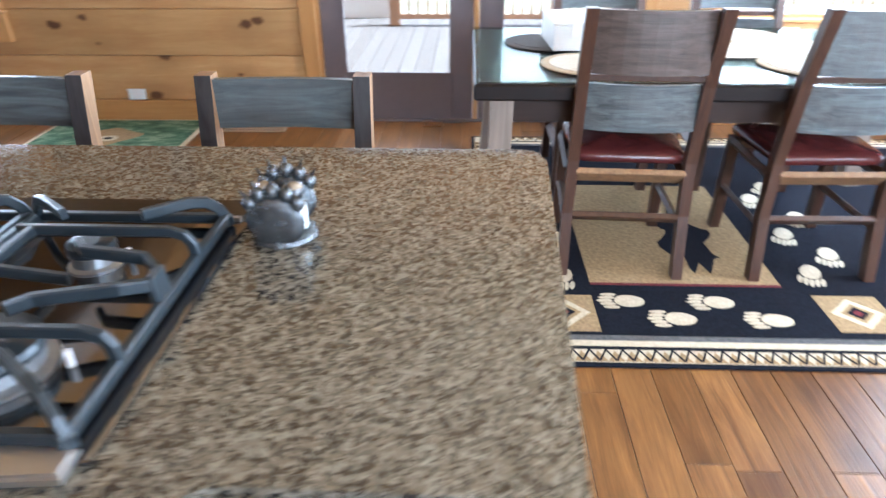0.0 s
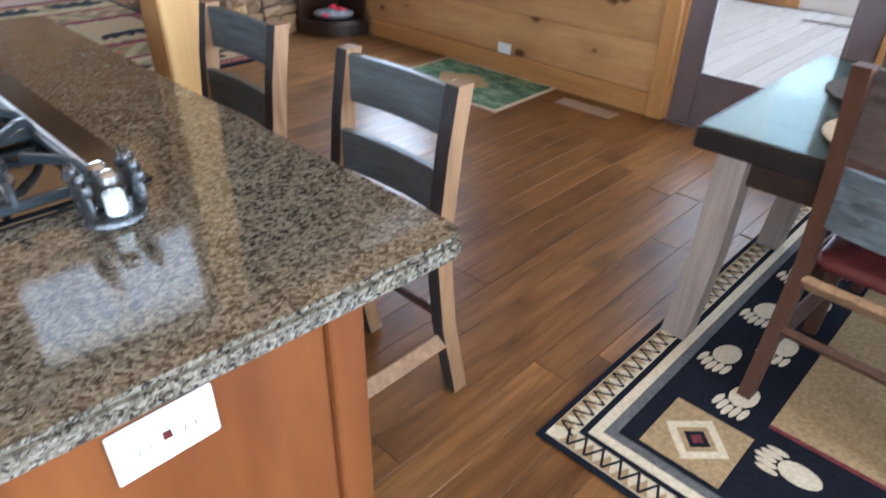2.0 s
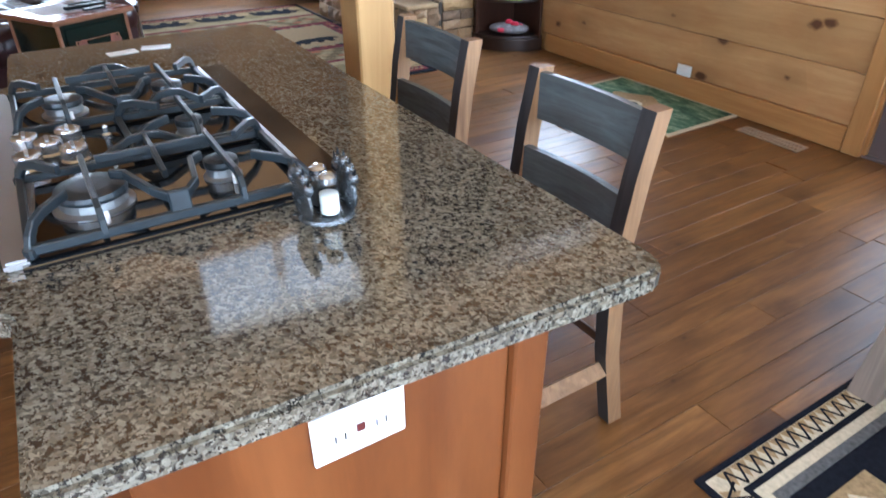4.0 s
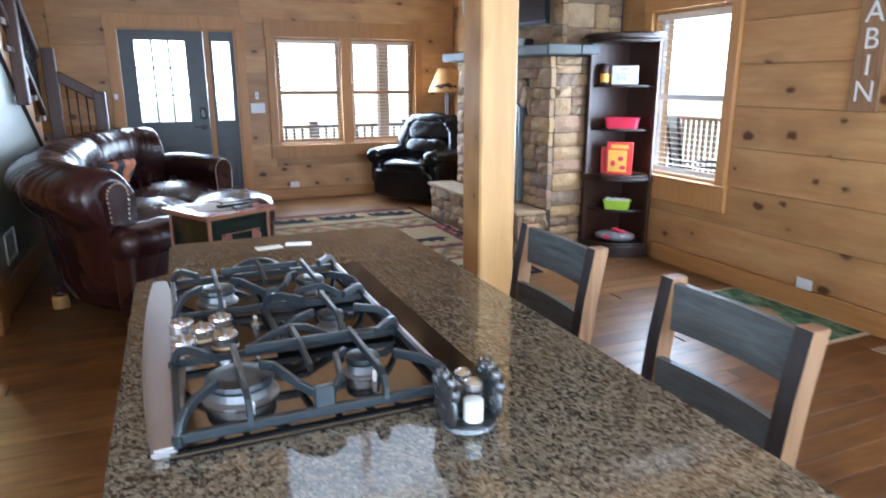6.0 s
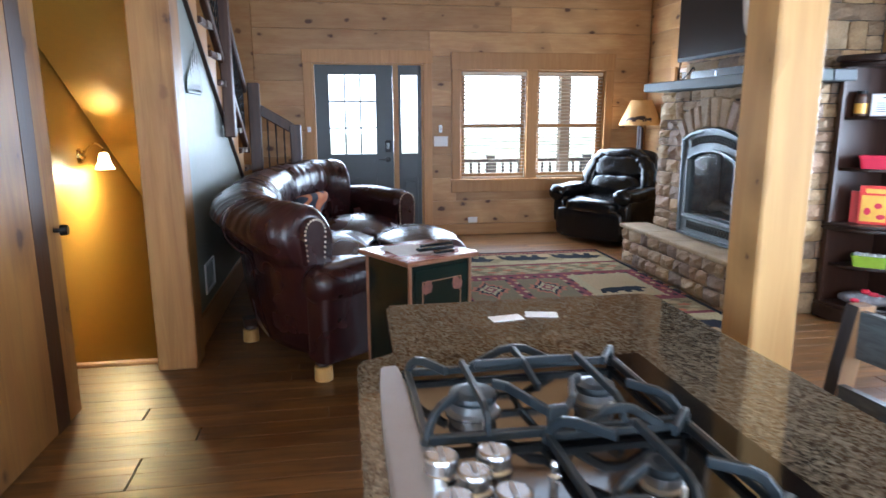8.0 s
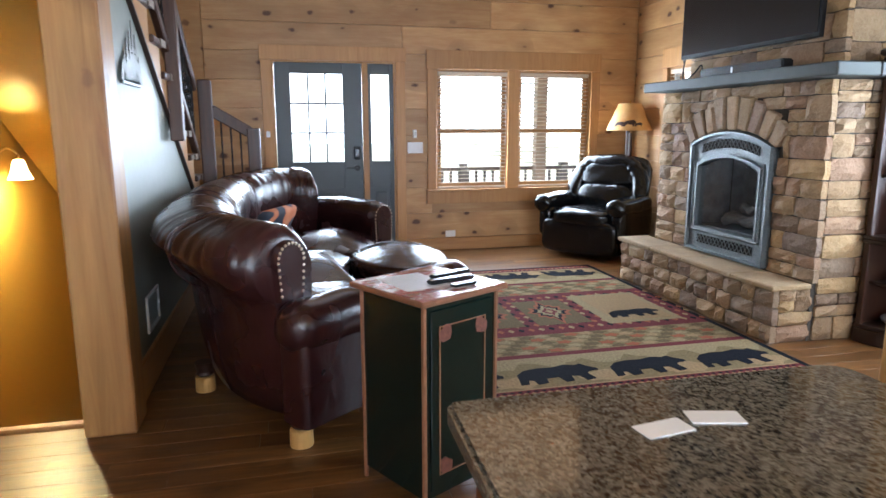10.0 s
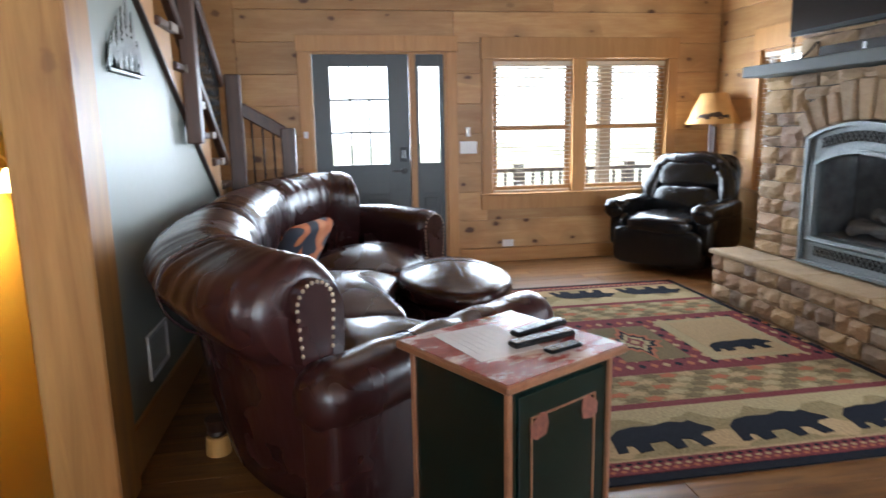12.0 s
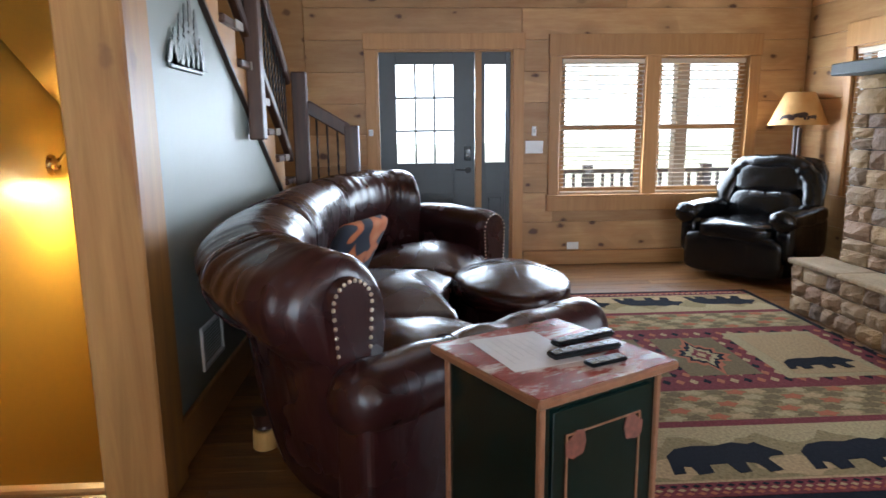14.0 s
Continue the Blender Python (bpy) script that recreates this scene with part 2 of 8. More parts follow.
def granite_material():
    k = Nodes("speckled_granite")
    v = k.coords()
    vo = k.n("ShaderNodeTexVoronoi", Scale=195.0, Randomness=1.0)
    wob = k.noise(v, 60, 3)
    wv = k.n("ShaderNodeVectorMath")
    wv.operation = "MULTIPLY_ADD"
    k.link(wob, wv.inputs[0])
    wv.inputs[1].default_value = (0.02, 0.02, 0.02)
    k.link(v, wv.inputs[2])
    k.link(wv.outputs[0], vo.inputs["Vector"])
    grain = k.ramp(vo.outputs["Color"], [(0.12, (0.013, 0.011, 0.010)), (0.25, (0.053, 0.046, 0.035)), (0.45, (0.123, 0.112, 0.088)), (0.62, (0.239, 0.225, 0.184)), (0.8, (0.127, 0.109, 0.079))])
    cloud = k.noise(v, 22, 4, 0.65)
    col = k.mix(0.3, grain, k.ramp(cloud, [(0.36, (0.055, 0.047, 0.035)), (0.5, (0.130, 0.115, 0.086)), (0.64, (0.211, 0.197, 0.155))]))
    spot = k.noise(v, 105, 3, 0.72)
    col = k.mix(k.ramp(spot, [(0.54, (0, 0, 0)), (0.575, (0.93, 0.93, 0.93))]), col, (0.016, 0.014, 0.014))
    return k.set(Base_Color=col, Roughness=0.06, Specular_IOR_Level=0.85)


M_GRANITE = granite_material()


def leather(name, col, rough=0.32, spec=0.5):
    """Finished leather: fine grain, long soft creases, worn tone."""
    k = Nodes(name)
    v = k.coords()
    a = k.noise(v, 3.0, 3)
    w = k.n("ShaderNodeTexNoise", Scale=7.0, Detail=4.0, Roughness=0.5, Distortion=0.6)
    k.link(k.coords((1, 1, 0.4)), w.inputs["Vector"])
    vo = k.n("ShaderNodeTexVoronoi", Scale=320.0)
    k.link(v, vo.inputs["Vector"])
    c = k.ramp(a, [(0.3, tuple(x * 0.7 for x in col)), (0.7, tuple(x * 1.25 for x in col))])
    h = k.mix(0.03, w.outputs[0], vo.outputs["Distance"])
    k.bump(h, 0.35, 0.02)
    return k.set(Base_Color=c, Roughness=k.ramp(a, [(0.2, (rough - 0.05,) * 3), (0.8, (rough + 0.08,) * 3)]), Specular_IOR_Level=spec)


M_BURGUNDY = leather("burgundy_leather", (0.028, 0.0085, 0.0085), 0.25)
M_BLACKLEATHER = leather("black_leather", (0.004, 0.0036, 0.0038), 0.2, 0.4)
M_SEATLEATHER = leather("oxblood_vinyl", (0.095, 0.021, 0.020), 0.25)


def stone_material(name, stops, scale=9.0):
    k = Nodes(name)
    v = k.coords((1, 1, 1), True)
    a = k.noise(v, scale, 6, 0.6)
    f = k.noise(v, scale * 7, 4)
    oi = k.n("ShaderNodeObjectInfo")
    tint = k.ramp(oi.outputs["Random"], stops)
    c = k.mix(0.55, tint, k.mix(1.0, tint, k.ramp(a, [(0.3, (0.45, 0.42, 0.4)), (0.7, (1, 1, 1))]), "MULTIPLY"))
    c = k.mix(0.22, c, k.ramp(f, [(0.3, (0.10, 0.075, 0.05)), (0.7, (0.48, 0.37, 0.24))]))
    c = k.mix(1.0, c, (0.84, 0.84, 0.84), "MULTIPLY")
    k.bump(k.mix(0.25, a, f), 0.9, 0.035)
    return k.set(Base_Color=c, Roughness=0.85)


M_STONE = stone_material("field_stone", [(0, (0.22, 0.14, 0.09)), (0.15, (0.56, 0.36, 0.17)), (0.3, (0.30, 0.20, 0.13)), (0.45, (0.66, 0.43, 0.19)), (0.6, (0.42, 0.245, 0.145)), (0.75, (0.58, 0.40, 0.22)), (0.88, (0.28, 0.20, 0.15)), (1, (0.50, 0.29, 0.17))])
M_SLAB = stone_material("hearth_slab", [(0, (0.58, 0.40, 0.20)), (1, (0.46, 0.33, 0.19))], 5.0)
M_MORTAR = plain("mortar", (0.06, 0.05, 0.04), 0.9, var=0.2, scale=40, bump=0.3)

# ---------- mesh helpers ----------


def link_mesh(name, bm, mat, smooth=False):
    me = bpy.data.meshes.new(name)
    bmesh.ops.recalc_face_normals(bm, faces=bm.faces)
    bm.to_mesh(me)
    bm.free()
    for mm in (mat if isinstance(mat, (list, tuple)) else [mat]):
        me.materials.append(mm)
    if smooth:
        for p in me.polygons:
            p.use_smooth = True
    return me


def thing(name, at, label, category, group="", rz=0.0, kind=""):
    ob = new(name)
    ob.empty_display_size = 0.1
    ob.matrix_basis = pose(*at, 0, 0, rz)
    return tagged(ob, label, category, group, kind)


def part(name, bm, mat, parent, label="", smooth=False, world_space=False):
    """One mesh under a thing or a part. world_space: the bmesh is in world places, under an unturned thing."""
    if world_space:
        top = parent
        off = Vector((0, 0, 0))
        while top is not None:
            off += top.matrix_basis.translation
            top = top.parent
        bmesh.ops.translate(bm, verts=bm.verts, vec=-off)
    ob = new(name, link_mesh(name, bm, mat, smooth))
    ob.parent = parent
    return tagged(ob, label)


def piece(name, me, parent, at, rz=0.0, scale=None):
    ob = new(name, me)
    ob.parent = parent
    ob.matrix_basis = pose(*at, 0, 0, rz)
    if scale:
        ob.scale = scale
    return ob


def box(bm, x0, x1, y0, y1, z0, z1, bevel=0.0, seg=1):
    r = bmesh.ops.create_cube(bm, size=1.0, matrix=Matrix.Translation(((x0 + x1) / 2, (y0 + y1) / 2, (z0 + z1) / 2)) @ Matrix.Diagonal((x1 - x0, y1 - y0, z1 - z0, 1)))
    if bevel:
        es = list({e for v in r["verts"] for e in v.link_edges})
        bmesh.ops.bevel(bm, geom=es, offset=bevel, segments=seg, affect="EDGES", clamp_overlap=True)
    return bm


def abox(*a, **k):
    return box(bmesh.new(), *a, **k)


def rod(bm, a, b, r0, r1=None, sides=12, caps=True):
    a, b = Vector(a), Vector(b)
    d = b - a
    m = Matrix.Translation((a + b) / 2) @ d.to_track_quat("Z", "Y").to_matrix().to_4x4()
    bmesh.ops.create_cone(bm, cap_ends=caps, segments=sides, radius1=r0, radius2=r0 if r1 is None else r1, depth=d.length, matrix=m)
    return bm


def arod(*a, **k):
    return rod(bmesh.new(), *a, **k)


def beam(bm, a, b, w, h, bevel=0.0, side=None):
    """A square bar from a to b, w wide (sideways) and h deep."""
    a, b = Vector(a), Vector(b)
    d = (b - a)
    z = d.normalized()
    x = Vector(side).normalized() if side else z.orthogonal().normalized()
    y = z.cross(x).normalized()
    x = y.cross(z)
    m = Matrix((x, y, z)).transposed().to_4x4()
    m.translation = (a + b) / 2
    r = bmesh.ops.create_cube(bm, size=1.0, matrix=m @ Matrix.Diagonal((w, h, d.length, 1)))
    if bevel:
        es = list({e for v in r["verts"] for e in v.link_edges})
        bmesh.ops.bevel(bm, geom=es, offset=bevel, segments=1, affect="EDGES")
    return bm


def abeam(*a, **k):
    return beam(bmesh.new(), *a, **k)


def prism(bm, outline, z0, z1, bevel=0.0, seg=2):
    """An upright prism over a plan outline."""
    lo = [bm.verts.new((x, y, z0)) for x, y in outline]
    f = bm.faces.new(lo)
    r = bmesh.ops.extrude_face_region(bm, geom=[f])
    vs = [g for g in r["geom"] if isinstance(g, bmesh.types.BMVert)]
    bmesh.ops.translate(bm, verts=vs, vec=(0, 0, z1 - z0))
    if bevel:
        es = [e for e in bm.edges if all(abs(v.co.z - z1) < 1e-6 for v in e.verts)]
        es += [e for e in bm.edges if all(abs(v.co.z - z0) < 1e-6 for v in e.verts)]
        bmesh.ops.bevel(bm, geom=es, offset=bevel, segments=seg, affect="EDGES")
    return bm


def lathe(bm, profile, at=(0, 0, 0), sides=20):
    """A turned shape: profile of (radius, z)."""
    rings = []
    for r, z in profile:
        rings.append([bm.verts.new((at[0] + r * math.cos(2 * math.pi * i / sides), at[1] + r * math.sin(2 * math.pi * i / sides), at[2] + z)) for i in range(sides)])
    for a, b in zip(rings, rings[1:]):
        for i in range(sides):
            bm.faces.new((a[i], a[(i + 1) % sides], b[(i + 1) % sides], b[i]))
    bm.faces.new(rings[0][::-1])
    bm.faces.new(rings[-1])
    return bm


def sweep(bm, path, rings, caps=True):
    """Skin through rings; each ring is a list of 3D points, all of one length."""
    rs = [[bm.verts.new(p) for p in ring] for ring in rings]
    n = len(rs[0])
    for a, b in zip(rs, rs[1:]):
        for i in range(n):
            bm.faces.new((a[i], a[(i + 1) % n], b[(i + 1) % n], b[i]))
    if caps:
        bm.faces.new(rs[0][::-1])
        bm.faces.new(rs[-1])
    return bm


def tube(bm, points, r, sides=8):
    """A round tube through 3D points."""
    pts = [Vector(p) for p in points]
    rings = []
    up = None
    for i, p in enumerate(pts):
        d = (pts[min(i + 1, len(pts) - 1)] - pts[max(i - 1, 0)]).normalized()
        x = d.orthogonal().normalized() if up is None else (up - d * up.dot(d)).normalized()
        up = x
        y = d.cross(x)
        rr = r[i] if isinstance(r, (list, tuple)) else r
        rings.append([p + rr * (math.cos(2 * math.pi * k / sides) * x + math.sin(2 * math.pi * k / sides) * y) for k in range(sides)])
    return sweep(bm, pts, rings)


def spline(points, per=8):
    """A smooth line through points (any dimension)."""
    pts = [np.array(p, float) for p in points]
    ext = [2 * pts[0] - pts[1]] + pts + [2 * pts[-1] - pts[-2]]
    out = []
    for i in range(1, len(ext) - 2):
        a, b, c, d = ext[i - 1:i + 3]
        for k in range(per):
            t = k / per
            out.append(tuple(0.5 * ((2 * b) + (c - a) * t + (2 * a - 5 * b + 4 * c - d) * t * t + (3 * b - a - 3 * c + d) * t ** 3)))
    out.append(tuple(pts[-1]))
    return out


def rounded(points, r, seg=5):
    """A plan outline with its corners rounded; r: one radius, or one a corner."""
    out = []
    n = len(points)
    for i in range(n):
        p = Vector((*points[i], 0))
        a = Vector((*points[i - 1], 0)) - p
        b = Vector((*points[(i + 1) % n], 0)) - p
        rr = r[i] if isinstance(r, (list, tuple)) else r
        if rr <= 0:
            out.append((p.x, p.y))
            continue
        p0, p1 = p + a.normalized() * rr, p + b.normalized() * rr
        for k in range(seg + 1):
            t = k / seg
            q = (1 - t) ** 2 * p0 + 2 * t * (1 - t) * p + t * t * p1
            out.append((q.x, q.y))
    return out


def cushion(bm, outline, z0, z1, puff=0.05, rings=4, seam=0.0):
    """A soft pad over a plan outline: rounded edges and a domed top."""
    cx = sum(p[0] for p in outline) / len(outline)
    cy = sum(p[1] for p in outline) / len(outline)
    h = z1 - z0
    prof = [(0.90, 0.0), (0.985, 0.18), (1.0, 0.45), (0.985, 0.72), (0.93, 0.92), (0.84, 1.02)]
    layers = [[(cx + (x - cx) * s, cy + (y - cy) * s, z0 + h * q) for x, y in outline] for s, q in prof]
    for i in range(1, rings + 1):
        s = 0.84 * (1 - i / (rings + 0.6))
        layers.append([(cx + (x - cx) * s, cy + (y - cy) * s, z1 + 0.02 * h + puff * (1 - (s / 0.84) ** 2)) for x, y in outline])
    return sweep(bm, None, layers)


def joined(bms):
    out = bmesh.new()
    for b in bms:
        me = bpy.data.meshes.new("tmp")
        b.to_mesh(me)
        b.free()
        out.from_mesh(me)
        bpy.data.meshes.remove(me)
    return out

# ---------- the large structure ----------
FX, FY = -6.019, 5.257          # inner faces of the front wall and of the north wall
EAST, TOP, LOFT = 4.75, 6.9, 2.75


def wall_boxes(bm, axis, face, out, a0, a1, z0, z1, openings):
    """A wall of thickness out behind its face, with rectangular openings (a0, a1, z0, z1)."""
    cuts = sorted({a0, a1, *[o[0] for o in openings], *[o[1] for o in openings]})
    for p, q in zip(cuts, cuts[1:]):
        holes = sorted([(o[2], o[3]) for o in openings if o[0] <= p + 1e-6 and o[1] >= q - 1e-6])
        z = z0
        for h0, h1 in holes + [(z1, z1)]:
            if h0 > z + 1e-6:
                lo, hi = sorted((face, face + out))
                if axis == "x":
                    box(bm, p, q, lo, hi, z, h0)
                else:
                    box(bm, lo, hi, p, q, z, h0)
            z = h1
    return bm


def structure(name, bm, mat, label, category, smooth=False):
    return tagged(new(name, link_mesh(name, bm, mat, smooth)), label, category, kind="structure")


SIDE_WIN = (-2.04, -1.24, 0.71, 1.985)
CORNER_WIN = (-5.32, -4.52, 0.71, 1.985)
FRENCH = (0.82, 2.80, 0.0, 2.06)
DINING_WIN = (3.32, 4.42, 0.66, 2.0)
FRONT_DOOR = (1.15, 2.425, 0.0, 2.05)
FRONT_WIN = (2.875, 4.69, 0.69, 1.985)
GABLE_WIN = (2.65, 5.1, 5.35, 6.65)

N_OPEN = [SIDE_WIN, CORNER_WIN, FRENCH, DINING_WIN]
W_OPEN = [FRONT_DOOR, FRONT_WIN, GABLE_WIN]
wall_north = structure("wall_north", wall_boxes(bmesh.new(), "x", FY + 0.02, 0.16, FX - 0.2, EAST + 0.2, -0.3, TOP, N_OPEN), M_PINE_X, "long wall clad in knotty pine boards", "wall")
wall_west = structure("wall_west", wall_boxes(bmesh.new(), "y", FX - 0.02, -0.16, -0.7, FY + 0.02, -0.3, TOP, W_OPEN), M_PINE_Y, "front wall clad in knotty pine boards", "wall")
# openings in the east and south walls are assumed, cut for the fill lamps
wall_east = structure("wall_east", wall_boxes(bmesh.new(), "y", EAST, 0.16, -0.2, FY + 0.02, -0.3, TOP, [(0.4, 1.5, 1.05, 2.1), (2.6, 4.6, 0.75, 2.05)]), M_PINE_Y, "plain pine end wall of the kitchen", "wall")
wall_south = structure("wall_south", wall_boxes(bmesh.new(), "x", 0.0, -0.15, -0.52, EAST, -0.3, TOP, [(2.45, 3.95, 1.05, 2.1), (-0.44, 0.36, -0.3, 2.06)]), M_PINE_X, "pine wall behind the kitchen", "wall")


def clad(parent, axis, face, a0, a1, openings, prefix_mat, z_top=3.0):
    """Rows of horizontal boards on a wall, cut round its openings, with butt joints and small gaps."""
    rng = random.Random(5 if axis == "x" else 8)
    z = 0.14
    while z < z_top:
        z1 = z + 0.285
        spans = [(a0, a1)]
        for o in openings:
            if o[2] < z1 - 0.01 and o[3] > z + 0.01:
                spans = [s for p, q in spans for s in ((p, min(q, o[0])), (max(p, o[1]), q)) if s[1] - s[0] > 0.02]
        for p, q in spans:
            joints = [p]
            while q - joints[-1] > 3.2:
                joints.append(joints[-1] + rng.uniform(1.4, 3.0))
            if q - joints[-1] < 0.3 and len(joints) > 1:
                joints.pop()
            joints.append(q)
            for s, e in zip(joints, joints[1:]):
                bm = bmesh.new()
                L = e - s - 0.002
                d = 0.02
                if axis == "x":
                    box(bm, -L / 2, L / 2, -0.001, d, -0.1415, 0.1415, bevel=0.005)
                    at = ((s + e) / 2, face + rng.uniform(0, 0.002), (z + z1) / 2)
                else:
                    box(bm, -d, 0.001, -L / 2, L / 2, -0.1415, 0.1415, bevel=0.005)
                    at = (face - rng.uniform(0, 0.002), (s + e) / 2, (z + z1) / 2)
                piece("board", link_mesh("board", bm, prefix_mat), parent, at)
        z = z1


# boards stop short where casings cover the openings
def grown(o, s=0.05, t=0.0):
    return (o[0] - s, o[1] + s, o[2] - t, o[3] + t)


# floor: a base slab and planks
bm = bmesh.new()
box(bm, FX - 0.1, EAST, 0.45, FY + 0.02, -0.3, -0.018)
box(bm, -2.12, EAST, -0.55, 0.45, -0.3, -0.018)
floor = structure("floor", bm, M_DARKWOOD, "dark reddish-brown hardwood plank floor, glossy and hand-scraped", "floor")

# ceilings; a skylight lets the sun onto the upper front wall
SKY_X0, SKY_X1, SKY_Y0, SKY_Y1 = -5.4, -4.6, 1.7, 4.9
roof_boards = joined([abox(FX - 0.2, SKY_X0, -0.8, FY + 0.2, TOP, TOP + 0.15), abox(SKY_X1, EAST + 0.2, -0.8, FY + 0.2, TOP, TOP + 0.15), abox(SKY_X0, SKY_X1, -0.8, SKY_Y0, TOP, TOP + 0.15), abox(SKY_X0, SKY_X1, SKY_Y1, FY + 0.2, TOP, TOP + 0.15)])
structure("ceiling", joined([abox(-0.25, EAST + 0.1, -0.2, FY + 0.1, LOFT, LOFT + 0.25), roof_boards, abox(-0.25, -0.2, -0.2, FY, LOFT, TOP)]), M_CEIL, "pale wooden board ceiling", "ceiling")
structure("loft_beam", abox(-0.28, -0.06, 0.0, FY, LOFT - 0.27, LOFT - 0.003, bevel=0.01), M_TRIM_Y, "heavy pine beam under the loft", "beam")

# ---- casings ----


def casing_x(name, o, head=0.2, side=0.09, apron=0.2, sill=True, label="pine window casing"):
    """Trim round an opening in the north wall."""
    x0, x1, z0, z1 = o
    y = FY
    bms = [abox(x0 - side, x0, y - 0.028, y + 0.004, z0, z1, bevel=0.004), abox(x1, x1 + side, y - 0.028, y + 0.004, z0, z1, bevel=0.004),
           abox(x0 - side - 0.01, x1 + side + 0.01, y - 0.034, y + 0.004, z1, z1 + head, bevel=0.004)]
    if sill:
        bms += [abox(x0 - side - 0.01, x1 + side + 0.01, y - 0.03, y + 0.004, z0 - apron, z0 - 0.022, bevel=0.004), abox(x0 - side - 0.02, x1 + side + 0.02, y - 0.05, y + 0.03, z0 - 0.02, z0, bevel=0.006)]
    bms += [abox(x0 - 0.001, x0 + 0.018, y + 0.005, y + 0.18, z0, z1), abox(x1 - 0.018, x1 + 0.001, y + 0.005, y + 0.18, z0, z1), abox(x0 + 0.018, x1 - 0.018, y + 0.005, y + 0.18, z1 - 0.018, z1 + 0.001)]
    if sill:
        bms += [abox(x0 + 0.018, x1 - 0.018, y + 0.031, y + 0.18, z0 - 0.001, z0 + 0.015)]
    return structure(name, joined(bms), M_TRIM_Z, label, "trim")


def casing_y(name, o, head=0.145, side=0.105, apron=0.16, sill=True, label="pine window casing"):
    y0, y1, z0, z1 = o
    x = FX
    bms = [abox(x - 0.004, x + 0.028, y0 - side, y0, z0, z1, bevel=0.004), abox(x - 0.004, x + 0.028, y1, y1 + side, z0, z1, bevel=0.004),
           abox(x - 0.004, x + 0.034, y0 - side - 0.01, y1 + side + 0.01, z1, z1 + head, bevel=0.004)]
    if sill:
        bms += [abox(x - 0.004, x + 0.03, y0 - side - 0.01, y1 + side + 0.01, z0 - apron, z0 - 0.022, bevel=0.004), abox(x - 0.03, x + 0.05, y0 - side - 0.02, y1 + side + 0.02, z0 - 0.02, z0, bevel=0.006)]
    bms += [abox(x - 0.18, x - 0.005, y0 - 0.001, y0 + 0.018, z0, z1), abox(x - 0.18, x - 0.005, y1 - 0.018, y1 + 0.001, z0, z1), abox(x - 0.18, x - 0.005, y0 + 0.018, y1 - 0.018, z1 - 0.018, z1 + 0.001)]
    if sill:
        bms += [abox(x - 0.18, x - 0.031, y0 + 0.018, y1 - 0.018, z0 - 0.001, z0 + 0.015)]
    return structure(name, joined(bms), M_TRIM_Z, label, "trim")


casing_x("trim_side_window", SIDE_WIN)
casing_x("trim_corner_window", CORNER_WIN)
casing_x("trim_french_door", FRENCH, sill=False, side=0.1, head=0.14, label="pine casing round the double door")
casing_x("trim_dining_window", DINING_WIN)
casing_y("trim_front_door", FRONT_DOOR, sill=False, label="pine casing round the front door")
casing_y("trim_front_window", FRONT_WIN, head=0.2)
casing_y("trim_gable_window", GABLE_WIN)
# mullions
structure("trim_mullion", abox(FX - 0.06, FX + 0.03, 3.69, 3.83, 0.69, 1.985, bevel=0.004), M_TRIM_Z, "pine mullion between two sashes", "trim")
structure("trim_door_mullion", abox(FX - 0.06, FX + 0.022, 2.07, 2.13, 0.0, 2.03, bevel=0.004), M_TRIM_Z, "pine mullion between door and sidelight", "trim")

# baseboards
structure("baseboard_north", joined([abox(FX, -4.25, FY - 0.022, FY + 0.015, 0, 0.138, bevel=0.005), abox(-1.85, 0.715, FY - 0.022, FY + 0.015, 0, 0.138, bevel=0.005), abox(2.905, EAST, FY - 0.022, FY + 0.015, 0, 0.138, bevel=0.005)]), M_TRIM_X, "pine baseboard along the wall", "baseboard")
structure("baseboard_west", joined([abox(FX - 0.015, FX + 0.022, 2.54, FY - 0.024, 0, 0.138, bevel=0.005), abox(FX - 0.015, FX + 0.022, 0.5, 1.04, 0, 0.138, bevel=0.005)]), M_TRIM_Y, "pine baseboard along the front wall", "baseboard")


def sash(parent, axis, face, a0, a1, z0, z1, mat, rails=()):
    """A sash: frame, rails and a pane, set back from the wall's face."""
    w = 0.045
    b0, b1 = (face + 0.05, face + 0.09) if axis == "x" else (face - 0.09, face - 0.05)

    def bx(p, q, r, s):
        return abox(p, q, b0, b1, r, s, bevel=0.003) if axis == "x" else abox(b0, b1, p, q, r, s, bevel=0.003)
    bms = [bx(a0, a0 + w, z0, z1), bx(a1 - w, a1, z0, z1), bx(a0 + w, a1 - w, z0, z0 + w), bx(a0 + w, a1 - w, z1 - w, z1)] + [bx(a0 + w, a1 - w, r - 0.02, r + 0.02) for r in rails]
    part("window_frame", joined(bms), mat, parent, world_space=True)
    m = (b0 + b1) / 2
    g = abox(a0 + w, a1 - w, m - 0.002, m + 0.002, z0 + w, z1 - w) if axis == "x" else abox(m - 0.002, m + 0.002, a0 + w, a1 - w, z0 + w, z1 - w)
    p = part("pane", g, M_GLASS, parent, "clear window glass", world_space=True)
    p.visible_shadow = False


def window(name, axis, face, o, mat, splits, rails, label):
    at = ((o[0] + o[1]) / 2, face, o[2]) if axis == "x" else (face, (o[0] + o[1]) / 2, o[2])
    w = thing(name, at, label, "window", kind="structure")
    for a0, a1 in splits:
        sash(w, axis, face, a0, a1, o[2] + 0.016, o[3] - 0.02, mat, rails)
    return w


